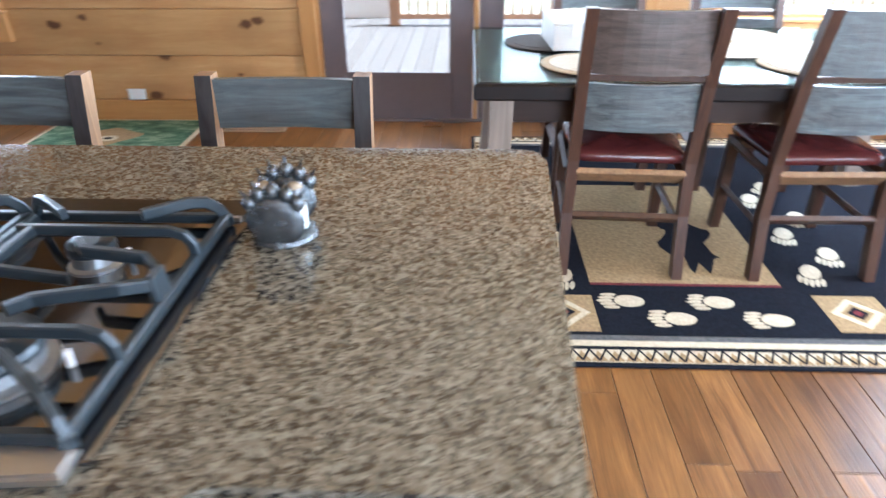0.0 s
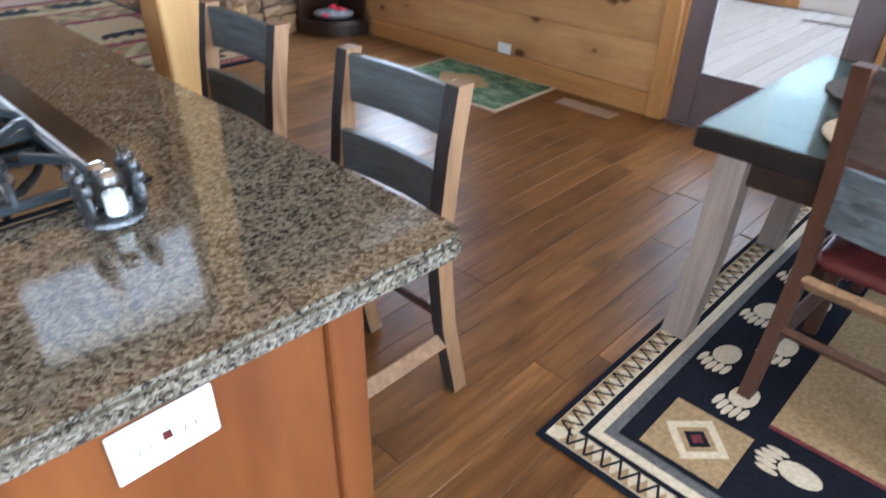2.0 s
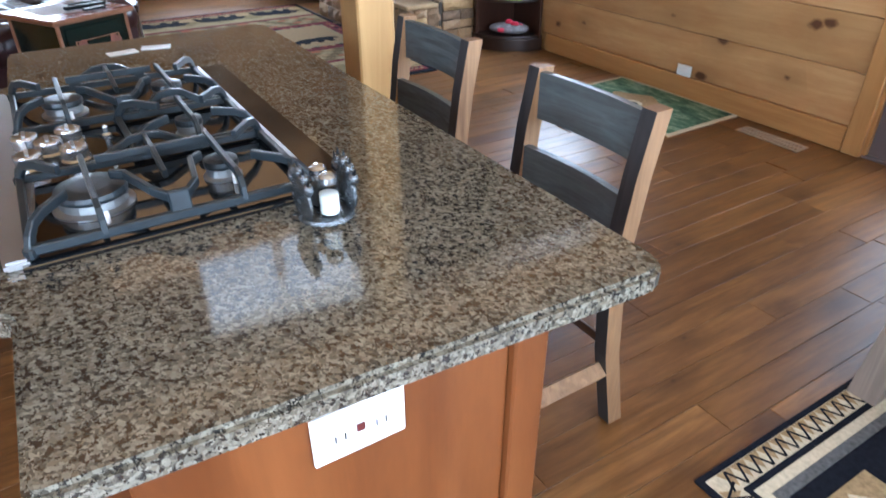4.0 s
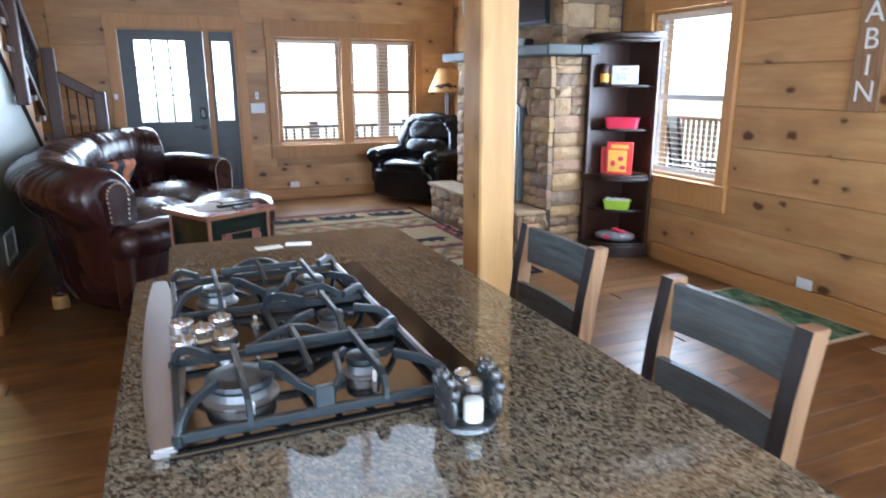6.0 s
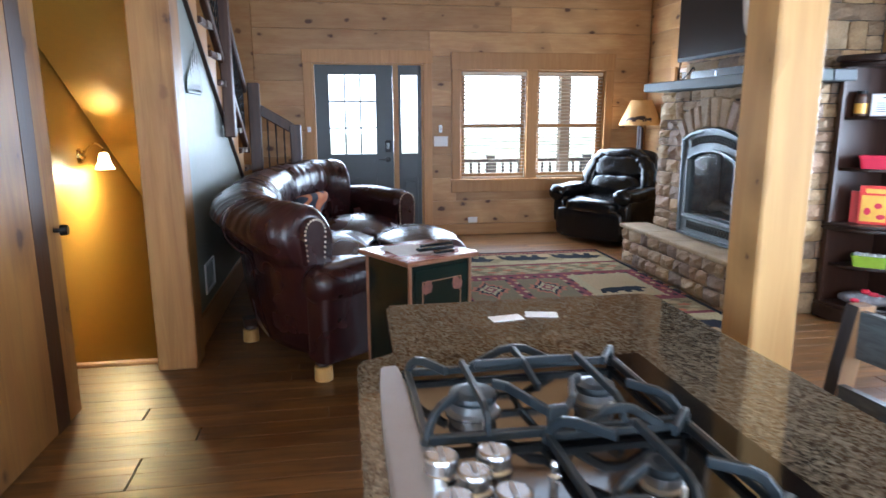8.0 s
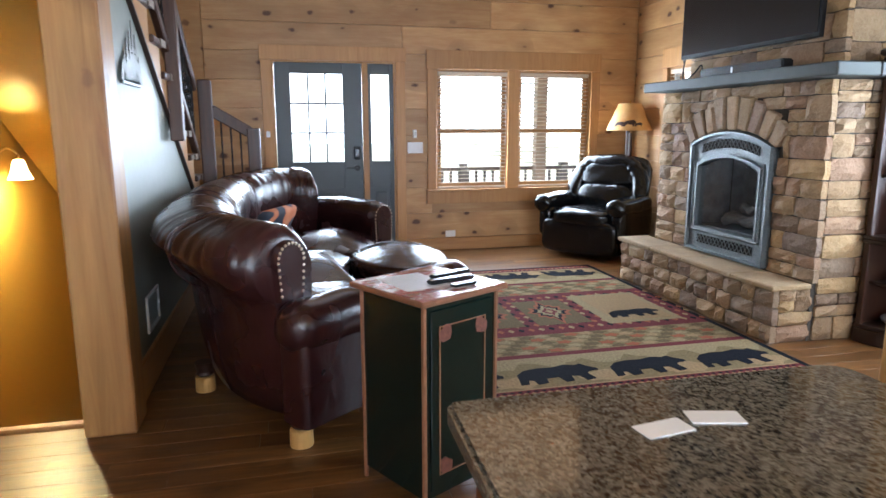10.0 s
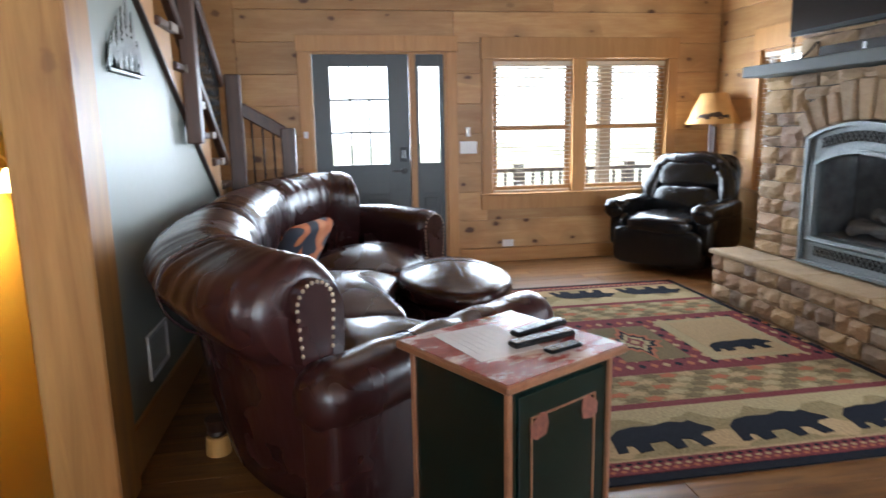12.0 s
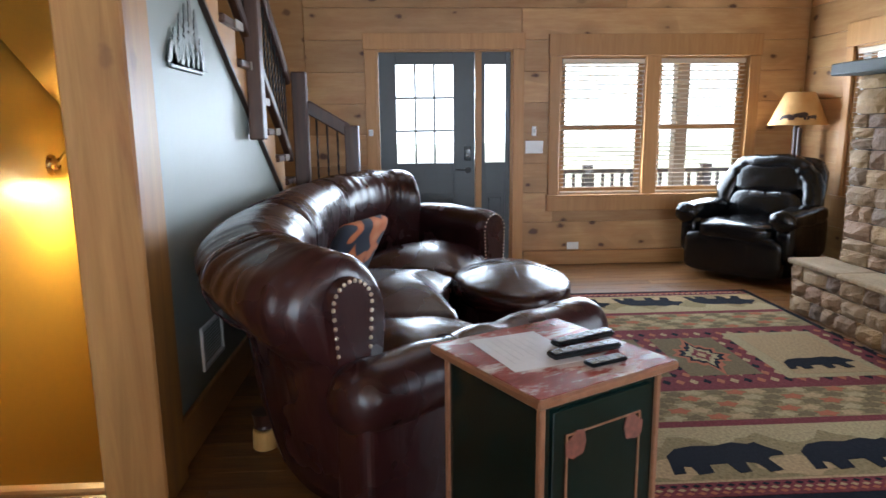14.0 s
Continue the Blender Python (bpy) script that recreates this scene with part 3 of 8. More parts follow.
window("window_1", "y", FX, FRONT_WIN, M_TRIM_Z, [(2.895, 3.688), (3.832, 4.67)], (1.33,), "pair of tall pine-framed sash windows, bright outside")
window("window_2", "x", FY, SIDE_WIN, M_WHITE, [(-2.02, -1.26)], (1.33,), "white-framed sash window in a pine casing")
window("window_3", "x", FY, CORNER_WIN, M_WHITE, [(-5.30, -4.54)], (1.33,), "white-framed sash window beside the chimney")
window("window_4", "x", FY, DINING_WIN, M_WHITE, [(3.34, 3.86), (3.88, 4.40)], (1.33,), "white-framed window pair by the dining table")
window("window_5", "y", FX, GABLE_WIN, M_TRIM_Z, [(2.67, 3.86), (3.89, 5.08)], (), "high gable window pair")


def blind(axis, face, a0, a1, z0, z1, label, mat, closed_below=None):
    at = ((a0 + a1) / 2, face, z1) if axis == "x" else (face, (a0 + a1) / 2, z1)
    b = thing("window_blind", at, label, "blind", "window blinds")
    s = 0.012 if axis == "x" else -0.012
    hx = (lambda p, q, u, v, r, t: abox(p, q, min(face + u, face + v), max(face + u, face + v), r, t, bevel=0.002)) if axis == "x" else (lambda p, q, u, v, r, t: abox(min(face - u, face - v), max(face - u, face - v), p, q, r, t, bevel=0.002))
    part("headrail", hx(a0, a1, 0.002, 0.045, z1 - 0.045, z1 - 0.002), mat, b, world_space=True)
    part("bottom_rail", hx(a0 + 0.004, a1 - 0.004, 0.006, 0.042, z0, z0 + 0.018), mat, b, world_space=True)
    me = None
    n = int((z1 - z0 - 0.08) / 0.042)
    for i in range(n):
        z = z1 - 0.07 - i * 0.042
        bm = bmesh.new()
        if me is None:
            L = (a1 - a0 - 0.008) / 2
            if axis == "x":
                beam(bm, (-L, 0, 0), (L, 0, 0), 0.044, 0.003, side=(0, 1, -0.05))
            else:
                beam(bm, (0, -L, 0), (0, L, 0), 0.044, 0.003, side=(-1, 0, -0.17))
            me = link_mesh("slat", bm, mat)
        else:
            bm.free()
        off = 0.024
        piece("slat", me, b, (0, off, z - z1) if axis == "x" else (-off, 0, z - z1))
    for k in (0.18, 0.82):
        a = a0 + (a1 - a0) * k
        p = (a, face + 0.024) if axis == "x" else (face - 0.024, a)
        part("cord", arod((p[0], p[1], z0 + 0.01), (p[0], p[1], z1 - 0.02), 0.0012, sides=5), mat, b, world_space=True)


M_BLIND = wood("honey_blind_slat", (0.86, 0.74, 0.60), (0.76, 0.62, 0.46), 1, knots=False, rough=0.4)
M_BLINDX = wood("honey_blind_slat_x", (0.86, 0.74, 0.60), (0.76, 0.62, 0.46), 0, knots=False, rough=0.4)
blind("y", FX, 2.90, 3.685, 0.70, 1.965, "honey-coloured wooden blind, lowered with open slats", M_BLIND)
blind("y", FX, 3.835, 4.665, 0.70, 1.965, "honey-coloured wooden blind, lowered with open slats", M_BLIND)
blind("x", FY, -2.018, -1.262, 0.72, 1.965, "honey-coloured wooden blind, lowered with open slats", M_BLINDX)
blind("x", FY, -5.298, -4.542, 0.72, 1.965, "honey-coloured wooden blind, lowered with open slats", M_BLINDX)

# ---- front door with nine lights, and its sidelight ----
fd = thing("door_1", (FX, 1.6, 0), "charcoal-painted front door with nine glass lights", "door", kind="structure")
xa, xb = FX - 0.055, FX - 0.012


def fbox(y0, y1, z0, z1, a=xa, b=xb, bevel=0.003):
    return abox(a, b, y0, y1, z0, z1, bevel=bevel)


D0, D1 = 1.172, 2.066
part("door_leaf", joined([fbox(D0, 1.33, 0.015, 2.03), fbox(1.865, D1, 0.015, 2.03), fbox(1.33, 1.865, 1.92, 2.03), fbox(1.33, 1.865, 0.72, 1.01), fbox(1.33, 1.865, 0.015, 0.2), fbox(1.57, 1.63, 0.2, 0.72), fbox(1.33, 1.57, 0.2, 0.72, xa + 0.012, xb - 0.012), fbox(1.63, 1.865, 0.2, 0.72, xa + 0.012, xb - 0.012)]), M_DOORGREY, fd, world_space=True)
for y0, y1 in ((1.36, 1.545), (1.655, 1.84)):
    part("raised_panel", fbox(y0, y1, 0.24, 0.68, xa + 0.012, xb - 0.003, 0.012), M_DOORGREY, fd, world_space=True)
for i in (1, 2):
    part("glazing_bar", fbox(1.33 + 0.1783 * i - 0.010, 1.33 + 0.1783 * i + 0.010, 1.01, 1.92), M_DOORGREY, fd, world_space=True)
    part("glazing_bar", fbox(1.33, 1.865, 1.01 + 0.3033 * i - 0.010, 1.01 + 0.3033 * i + 0.010, xa + 0.002, xb + 0.002), M_DOORGREY, fd, world_space=True)
for i, j in itertools.product(range(3), range(3)):
    p = part("pane", abox(FX - 0.035, FX - 0.031, 1.34 + 0.1783 * i, 1.498 + 0.1783 * i, 1.02 + 0.3033 * j, 1.304 + 0.3033 * j), M_GLASS, fd, "clear door glass", world_space=True)
    p.visible_shadow = False
k = part("lock_plate", fbox(1.965, 2.035, 1.03, 1.17, xb, xb + 0.025, 0.008), M_BLACK, fd, "black keypad lock", world_space=True)
part("keypad", fbox(1.978, 2.022, 1.06, 1.14, xb + 0.025, xb + 0.031, 0.003), M_SCREEN, k, world_space=True)
h = part("door_handle", joined([arod((xb, 2.0, 0.94), (xb + 0.02, 2.0, 0.94), 0.032), arod((xb + 0.02, 2.0, 0.94), (xb + 0.055, 2.0, 0.94), 0.010), abeam((xb + 0.05, 2.01, 0.94), (xb + 0.05, 1.88, 0.945), 0.016, 0.016, bevel=0.005)]), M_BLACK, fd, "black lever handle", world_space=True)
sl = thing("sidelight", (FX, 2.27, 0), "narrow charcoal sidelight with one tall pane", "window", kind="structure")
part("frame", joined([fbox(2.132, 2.165, 0.015, 2.03), fbox(2.36, 2.405, 0.015, 2.03), fbox(2.165, 2.36, 1.92, 2.03), fbox(2.165, 2.36, 0.015, 0.2), fbox(2.165, 2.36, 0.72, 1.01), fbox(2.165, 2.36, 0.2, 0.72, xa + 0.012, xb - 0.012)]), M_DOORGREY, sl, world_space=True)
part("raised_panel", fbox(2.195, 2.33, 0.24, 0.68, xa + 0.012, xb - 0.003, 0.012), M_DOORGREY, sl, world_space=True)
p = part("pane", abox(FX - 0.035, FX - 0.031, 2.16, 2.365, 1.0, 1.93), M_GLASS, sl, world_space=True)
p.visible_shadow = False
structure("door_sill", abox(FX - 0.17, FX + 0.02, 1.15, 2.425, -0.01, 0.014, bevel=0.004), M_BLACK, "dark door sill", "sill")

# ---- glazed double door to the deck ----


def glazed_leaf(name, x0, x1, knob_x):
    d = thing(name, ((x0 + x1) / 2, FY, 0), "taupe-painted glazed deck door, closed", "door", kind="structure")
    ya, yb = FY + 0.03, FY + 0.075
    g0, g1 = x0 + 0.135, x1 - 0.135
    part("door_leaf", joined([abox(x0, g0, ya, yb, 0.012, 2.03, bevel=0.004), abox(g1, x1, ya, yb, 0.012, 2.03, bevel=0.004), abox(g0, g1, ya, yb, 0.012, 0.305, bevel=0.004), abox(g0, g1, ya, yb, 1.9, 2.03, bevel=0.004)]), M_FDOOR, d, world_space=True)
    pp = part("pane", abox(g0, g1, FY + 0.05, FY + 0.054, 0.305, 1.9), M_GLASS, d, "large clear glass pane", world_space=True)
    pp.visible_shadow = False
    part("glazing_bead", joined([abox(g0 - 0.004, g0 + 0.014, ya - 0.006, ya + 0.01, 0.3, 1.905), abox(g1 - 0.014, g1 + 0.004, ya - 0.006, ya + 0.01, 0.3, 1.905), abox(g0 + 0.014, g1 - 0.014, ya - 0.006, ya + 0.01, 0.3, 0.318), abox(g0 + 0.014, g1 - 0.014, ya - 0.006, ya + 0.01, 1.887, 1.905)]), M_FDOOR, d, world_space=True)
    if knob_x:
        part("door_knob", joined([arod((knob_x, ya, 0.93), (knob_x, ya - 0.012, 0.93), 0.034), arod((knob_x, ya - 0.012, 0.93), (knob_x, ya - 0.04, 0.93), 0.012), arod((knob_x, ya - 0.035, 0.93), (knob_x, ya - 0.065, 0.93), 0.026, 0.022)]), M_BLACK, d, "black round knob", world_space=True)
    for z in (0.25, 1.0, 1.8):
        hx = x0 - 0.006 if knob_x and knob_x > (x0 + x1) / 2 else x1 + 0.006
        part("hinge", arod((hx, ya - 0.006, z), (hx, ya - 0.006, z + 0.09), 0.007, sides=8), M_STEEL, d, world_space=True)
    return d


glazed_leaf("door_2", 0.838, 1.795, 1.735)
glazed_leaf("door_3", 1.83, 2.782, None)
structure("trim_astragal", abox(1.797, 1.828, FY + 0.018, FY + 0.09, 0.012, 2.03, bevel=0.004), M_TRIM_Z, "pine astragal between two door leaves", "trim")
structure("door_sill_2", abox(0.82, 2.80, FY + 0.0, FY + 0.18, -0.012, 0.012, bevel=0.004), M_FDOOR, "door sill to the deck", "sill")

# ---- pine posts ----
post = thing("wooden_post", (-0.165, 2.805, 0), "square pale pine post beside the kitchen island", "post", "pine posts")
part("shaft", abox(-0.085, 0.085, -0.085, 0.085, 0, LOFT - 0.27, bevel=0.008), M_POST, post)
M_PLAQUE = plain("pale_driftwood", (0.50, 0.45, 0.38), 0.7, var=0.3, scale=14, bump=0.4)
plq = thing("wall_plaque", (-0.252, 2.805, 1.86), "pale rounded driftwood plaque hung on the pine post", "plaque")
bm = bmesh.new()
f = bm.faces.new([bm.verts.new((0, 0.098 * math.cos(a) * (1 + 0.10 * math.sin(3 * a + 1)), 0.21 * math.sin(a) * (1 + 0.07 * math.cos(5 * a)))) for a in [2 * math.pi * k / 36 for k in range(36)]])
r = bmesh.ops.extrude_face_region(bm, geom=[f])
bmesh.ops.translate(bm, verts=[v for v in r["geom"] if isinstance(v, bmesh.types.BMVert)], vec=(-0.03, 0, 0))
bmesh.ops.bevel(bm, geom=list(bm.edges), offset=0.006, segments=1, affect="EDGES")
part("board", bm, M_PLAQUE, plq)
part("hanger", arod((0.0015, 0, 0.16), (-0.03, 0, 0.16), 0.006, sides=8), M_BLACK, plq)
post2 = thing("wooden_post", (-2.07, 0.435, 0), "square pine post at the end of the stair wall", "post", "pine posts")
part("shaft", abox(-0.11, 0.11, -0.11, 0.11, 0, 2.7, bevel=0.008), M_PINE_Z, post2)

# ---- stair wall, stairwell, stairs ----
ST_Y = 0.49                                      # face of the grey wall under the stairs


def stair_line(x):
    return 0.936 + (x + 4.526) * 0.62            # lower edge of the skirt board


bm = bmesh.new()
pts = [(-5.1, 0.0), (-2.17, 0.0), (-2.17, stair_line(-2.17) + 0.12), (-5.1, stair_line(-5.1) + 0.12)]
vs = [bm.verts.new((x, ST_Y, z)) for x, z in pts]
f = bm.faces.new(vs)
r = bmesh.ops.extrude_face_region(bm, geom=[f])
bmesh.ops.translate(bm, verts=[v for v in r["geom"] if isinstance(v, bmesh.types.BMVert)], vec=(0, -0.06, 0))
structure("wall_stair", bm, M_GREYWALL, "grey-green painted wall under the staircase", "wall")
structure("wall_stairwell_lining", joined([abox(-5.1, -2.17, ST_Y - 0.09, ST_Y - 0.062, -2.4, 0.9)]), M_YELLOW, "ochre lining of the basement stairwell", "wall")
structure("wall_stairwell", joined([abox(-6.0, -1.2, -0.66, -0.5, -2.6, TOP), abox(-6.1, -5.95, -0.5, ST_Y, -2.6, 0.0)]), M_YELLOW, "ochre wall of the basement stairwell, lit by a sconce", "wall")
structure("wall_passage", abox(-0.62, -0.5, -0.5, -0.002, -0.018, TOP), M_YELLOW, "ochre return wall", "wall")
structure("baseboard_stair", abox(-5.05, -2.19, ST_Y + 0.001, ST_Y + 0.024, 0, 0.2, bevel=0.005), M_TRIM_X, "tall pine baseboard on the stair wall", "baseboard")
structure("threshold_nosing", abox(-2.16, -2.1, -0.5, 0.40, -0.03, 0.012, bevel=0.008), M_TRIM_Y, "pale nosing at the top of the basement stairs", "nosing")

stairs = thing("staircase", (-5.2, 0.0, 0), "open wooden staircase with dark treads and dark rail", "staircase")
# skirt board with a stepped upper edge
RUN, RISE = 0.30, 0.186
bm = bmesh.new()
n_steps = 11
x_start, z_start = -4.98, 0.93
outl = []
for i in range(n_steps):
    xi = x_start + i * RUN
    zi = z_start + i * RISE
    outl += [(xi, zi - RISE), (xi, zi)] if i else [(xi, zi)]
outl.append((x_start + n_steps * RUN, z_start + (n_steps - 1) * RISE))
loww = [(x_start + n_steps * RUN, stair_line(x_start + n_steps * RUN)), (x_start, stair_line(x_start))]
vs = [bm.verts.new((x, ST_Y + 0.002, z)) for x, z in outl + loww]
f = bm.faces.new(vs)
r = bmesh.ops.extrude_face_region(bm, geom=[f])
bmesh.ops.translate(bm, verts=[v for v in r["geom"] if isinstance(v, bmesh.types.BMVert)], vec=(0, 0.022, 0))
bmesh.ops.triangulate(bm, faces=bm.faces)
part("skirt_board", bm, M_TRIM_X, stairs, "pale pine stringer skirt", world_space=True)
structure("trim_skirt_edge", abeam((-5.05, ST_Y + 0.014, stair_line(-5.05)), (-2.17, ST_Y + 0.014, stair_line(-2.17)), 0.028, 0.018, side=(0, 1, 0)), M_DARKWOOD, "dark strip along the skirt's lower edge", "trim")
for i in range(n_steps):
    xi = x_start + i * RUN
    zi = z_start + i * RISE
    t = part("tread", abox(xi - 0.03, xi + RUN, -0.48, ST_Y + 0.05, zi, zi + 0.045, bevel=0.008), M_RAILWOOD, stairs, world_space=True)
    part("tread_cap", abox(xi - 0.034, xi + 0.12, ST_Y + 0.05, ST_Y + 0.062, zi - 0.002, zi + 0.045, bevel=0.003), M_TABLELEG, t, "worn pale tread end", world_space=True)
    part("riser", abox(xi, xi + 0.018, -0.48, ST_Y - 0.002, zi - RISE + 0.046, zi - 0.001), M_TRIM_Y, stairs, world_space=True)
# soffit of the flight, towards the basement stairs
part("soffit", abeam((-5.2, 0.0, stair_line(-5.2) - 0.05), (-1.75, 0.0, stair_line(-1.75) - 0.05), 0.94, 0.03, side=(0, 1, 0)), M_YELLOW, stairs, world_space=True)
# landing and three steps down to the room, by the front door
part("landing", abox(FX + 0.002, -4.98, -0.48, ST_Y + 0.02, 0.69, 0.744, bevel=0.006), M_RAILWOOD, stairs, world_space=True)
for i in range(3):
    part("tread", abox(FX + 0.03, -5.15, ST_Y + 0.02 + 0.17 * i, ST_Y + 0.21 + 0.17 * i, 0.52 - 0.186 * i, 0.558 - 0.186 * i, bevel=0.006), M_RAILWOOD, stairs, world_space=True)
    part("riser", abox(FX + 0.03, -5.17, ST_Y + 0.19 + 0.17 * i, ST_Y + 0.205 + 0.17 * i, 0.52 - 0.186 * (i + 1) + 0.04 if i < 2 else 0, 0.519 - 0.186 * i), M_TRIM_X, stairs, world_space=True)
# newels and rails
rail = thing("stair_rail", (-4.95, 0.55, 0), "dark wooden stair rail with twisted black balusters", "railing")
part("newel", abox(-5.03, -4.92, 0.55, 0.66, 0.3, 1.77, bevel=0.008), M_RAILWOOD, rail, world_space=True)
part("newel", abox(-5.16, -5.03, 0.93, 1.04, 0.0, 1.365, bevel=0.008), M_RAILWOOD, rail, world_space=True)
part("handrail", abeam((-5.0, 0.64, 1.52), (-5.08, 0.95, 1.33), 0.06, 0.10, bevel=0.01, side=(1, 0, 0)), M_RAILWOOD, rail, world_space=True)
part("bottom_rail", abeam((-5.0, 0.64, 0.86), (-5.08, 0.95, 0.62), 0.05, 0.06, bevel=0.006, side=(1, 0, 0)), M_RAILWOOD, rail, world_space=True)


def baluster(x, y, z0, z1):
    bmx = bmesh.new()
    seg = 22
    rings = []
    for i in range(seg + 1):
        a = i * 0.55 if 5 < i < 17 else (5 if i <= 5 else 17) * 0.55
        z = z0 + (z1 - z0) * i / seg
        rings.append([(x + 0.0085 * math.cos(a + q * math.pi / 2), y + 0.0085 * math.sin(a + q * math.pi / 2), z) for q in range(4)])
    sweep(bmx, None, rings)
    return part("baluster", bmx, M_BLACK, rail, "twisted black iron", world_space=True)


for q in (0.25, 0.5, 0.75):
    baluster(-5.0 - 0.08 * q, 0.64 + 0.31 * q, 0.86 - 0.24 * q, 1.5 - 0.19 * q)
RY = ST_Y + 0.03
x0r, x1r = -4.92, -2.2
zr = lambda x: 1.70 + (x + 4.92) * 0.62
part("handrail", abeam((x0r, RY, zr(x0r)), (x1r, RY, zr(x1r)), 0.06, 0.085, bevel=0.012, side=(0, 1, 0)), M_RAILWOOD, rail, world_space=True)
part("bottom_rail", abeam((x0r, RY, zr(x0r) - 0.58), (x1r, RY, zr(x1r) - 0.58), 0.05, 0.07, bevel=0.008, side=(0, 1, 0)), M_RAILWOOD, rail, world_space=True)
part("newel", abox(-3.78, -3.67, RY - 0.01, RY + 0.075, 1.28, 2.6, bevel=0.008), M_RAILWOOD, rail, world_space=True)
x = x0r + 0.1
while x < x1r - 0.05:
    baluster(x, RY, zr(x) - 0.56, zr(x) - 0.03)
    x += 0.105
# basement steps
bst = thing("basement_stairs", (-2.2, 0.0, -0.19), "wooden steps going down to the basement", "staircase")
for i in range(9):
    part("tread", abox(-2.12 - 0.27 * (i + 1), -2.12 - 0.27 * i + 0.02, -0.5, ST_Y - 0.1, -0.19 * (i + 1) - 0.04, -0.19 * (i + 1), bevel=0.005), M_RAILWOOD, bst, world_space=True)
    part("riser", abox(-2.14 - 0.27 * i, -2.125 - 0.27 * i, -0.5, ST_Y - 0.1, -0.19 * (i + 1) + 0.001, -0.19 * i - 0.041), M_TRIM_Y, bst, world_space=True)
# header over the opening to the stairwell
structure("trim_stairwell_header", abox(-2.17, -1.98, -0.5, 0.322, 2.12, 2.4, bevel=0.006), M_TRIM_Y, "pine header over the stairwell opening", "trim")

# ---- pantry door in the south wall, ajar ----
pd = thing("door_4", (-0.44, 0.0, 0), "knotty pine pantry door, standing wide open", "door", kind="structure", rz=0)
part("door_leaf", abeam((-0.52, 0.045, 1.03), (-1.45, 0.075, 1.03), 2.02, 0.042, bevel=0.004, side=(0, 0, 1)), M_PINE_Z, pd, "pale pine door leaf", world_space=True)
# dark brown bar in place of the shaded face beside the door's edge
part("edge_stile", abeam((-1.19, 0.0666, 1.03), (-1.31, 0.0705, 1.03), 2.024, 0.048, side=(0, 0, 1)), M_BROWNWOOD, pd, "dark brown strip standing in for shade across the door leaf", world_space=True)
part("door_knob", joined([arod((-1.38, 0.09, 0.93), (-1.382, 0.135, 0.93), 0.010), arod((-1.382, 0.125, 0.93), (-1.384, 0.155, 0.93), 0.026, 0.022)]), M_BLACK, pd, "black knob", world_space=True)
part("latch_plate", abox(-1.4545, -1.451, 0.063, 0.087, 0.88, 0.98), M_BLACK, pd, world_space=True)
for z in (0.22, 1.75):
    part("hinge", arod((-0.51, 0.062, z), (-0.51, 0.062, z + 0.09), 0.009, sides=8), M_BLACK, pd, world_space=True)
structure("trim_pantry", joined([abox(-0.51, -0.44, -0.15, 0.03, 0, 2.06, bevel=0.004), abox(0.36, 0.45, -0.15, 0.03, 0, 2.06, bevel=0.004), abox(-0.54, 0.48, -0.15, 0.035, 2.062, 2.18, bevel=0.004)]), M_TRIM_Z, "pine casing of the pantry", "trim")
structure("wall_pantry", joined([abox(-0.5, 0.5, -0.9, -0.85, 0, 2.3), abox(-0.55, -0.505, -0.85, -0.155, 0, 2.3), abox(0.45, 0.5, -0.85, -0.155, 0, 2.3)]), M_WHITE, "plain pantry walls", "wall")

# ---------- kitchen island ----------
island = thing("kitchen_island", (1.0, 1.9, 0), "cherry kitchen island cabinet on the plank floor", "island")
part("carcass", abox(0.12, 1.80, 1.53, 2.08, 0.0, 0.87, bevel=0.004), M_CHERRY, island, world_space=True)
part("end_panel", joined([abox(1.80, 1.825, 1.53, 2.06, 0.0, 0.87, bevel=0.003), abox(1.80, 1.84, 2.06, 2.125, 0.0, 0.872, bevel=0.004)]), M_CHERRY, island, world_space=True)
part("drawer_bump", abox(0.5, 1.46, 1.44, 1.53, 0.0, 0.87, bevel=0.004), M_CHERRY, island, world_space=True)
for i, (a, b) in enumerate(((0.52, 0.98), (0.985, 1.445))):
    d = part("cabinet_door", abox(a, b, 1.42, 1.44, 0.12, 0.66, bevel=0.006), M_CHERRY, island, world_space=True)
    part("handle", arod((b - 0.05 if i == 0 else a + 0.05, 1.40, 0.5), (b - 0.05 if i == 0 else a + 0.05, 1.40, 0.62), 0.006, sides=8), M_BLACK, d, world_space=True)
part("toe_kick", abox(0.14, 1.78, 1.535, 1.55, 0.0, 0.09), M_DARKWOOD, island, world_space=True)
outline = rounded([(0.035, 1.50), (0.41, 1.488), (0.455, 1.405), (1.502, 1.39), (1.54, 1.452), (1.872, 1.447), (1.918, 2.288), (0.035, 2.295)],
                  [0.02, 0.03, 0.02, 0.02, 0.02, 0.02, 0.06, 0.07])
ct = thing("countertop", (0.98, 1.87, 0.874), "speckled brown granite worktop, polished and reflective", "countertop")
part("slab", prism(bmesh.new(), outline, 0.874, 0.915, bevel=0.008, seg=2), M_GRANITE, ct, world_space=True)
op = thing("wall_outlet", (1.829, 1.807, 0.777), "white double outlet plate on the island end", "outlet", "outlets")
part("plate", abox(-0.003, 0.004, -0.068, 0.068, -0.042, 0.042, bevel=0.002), M_WHITEPL, op)
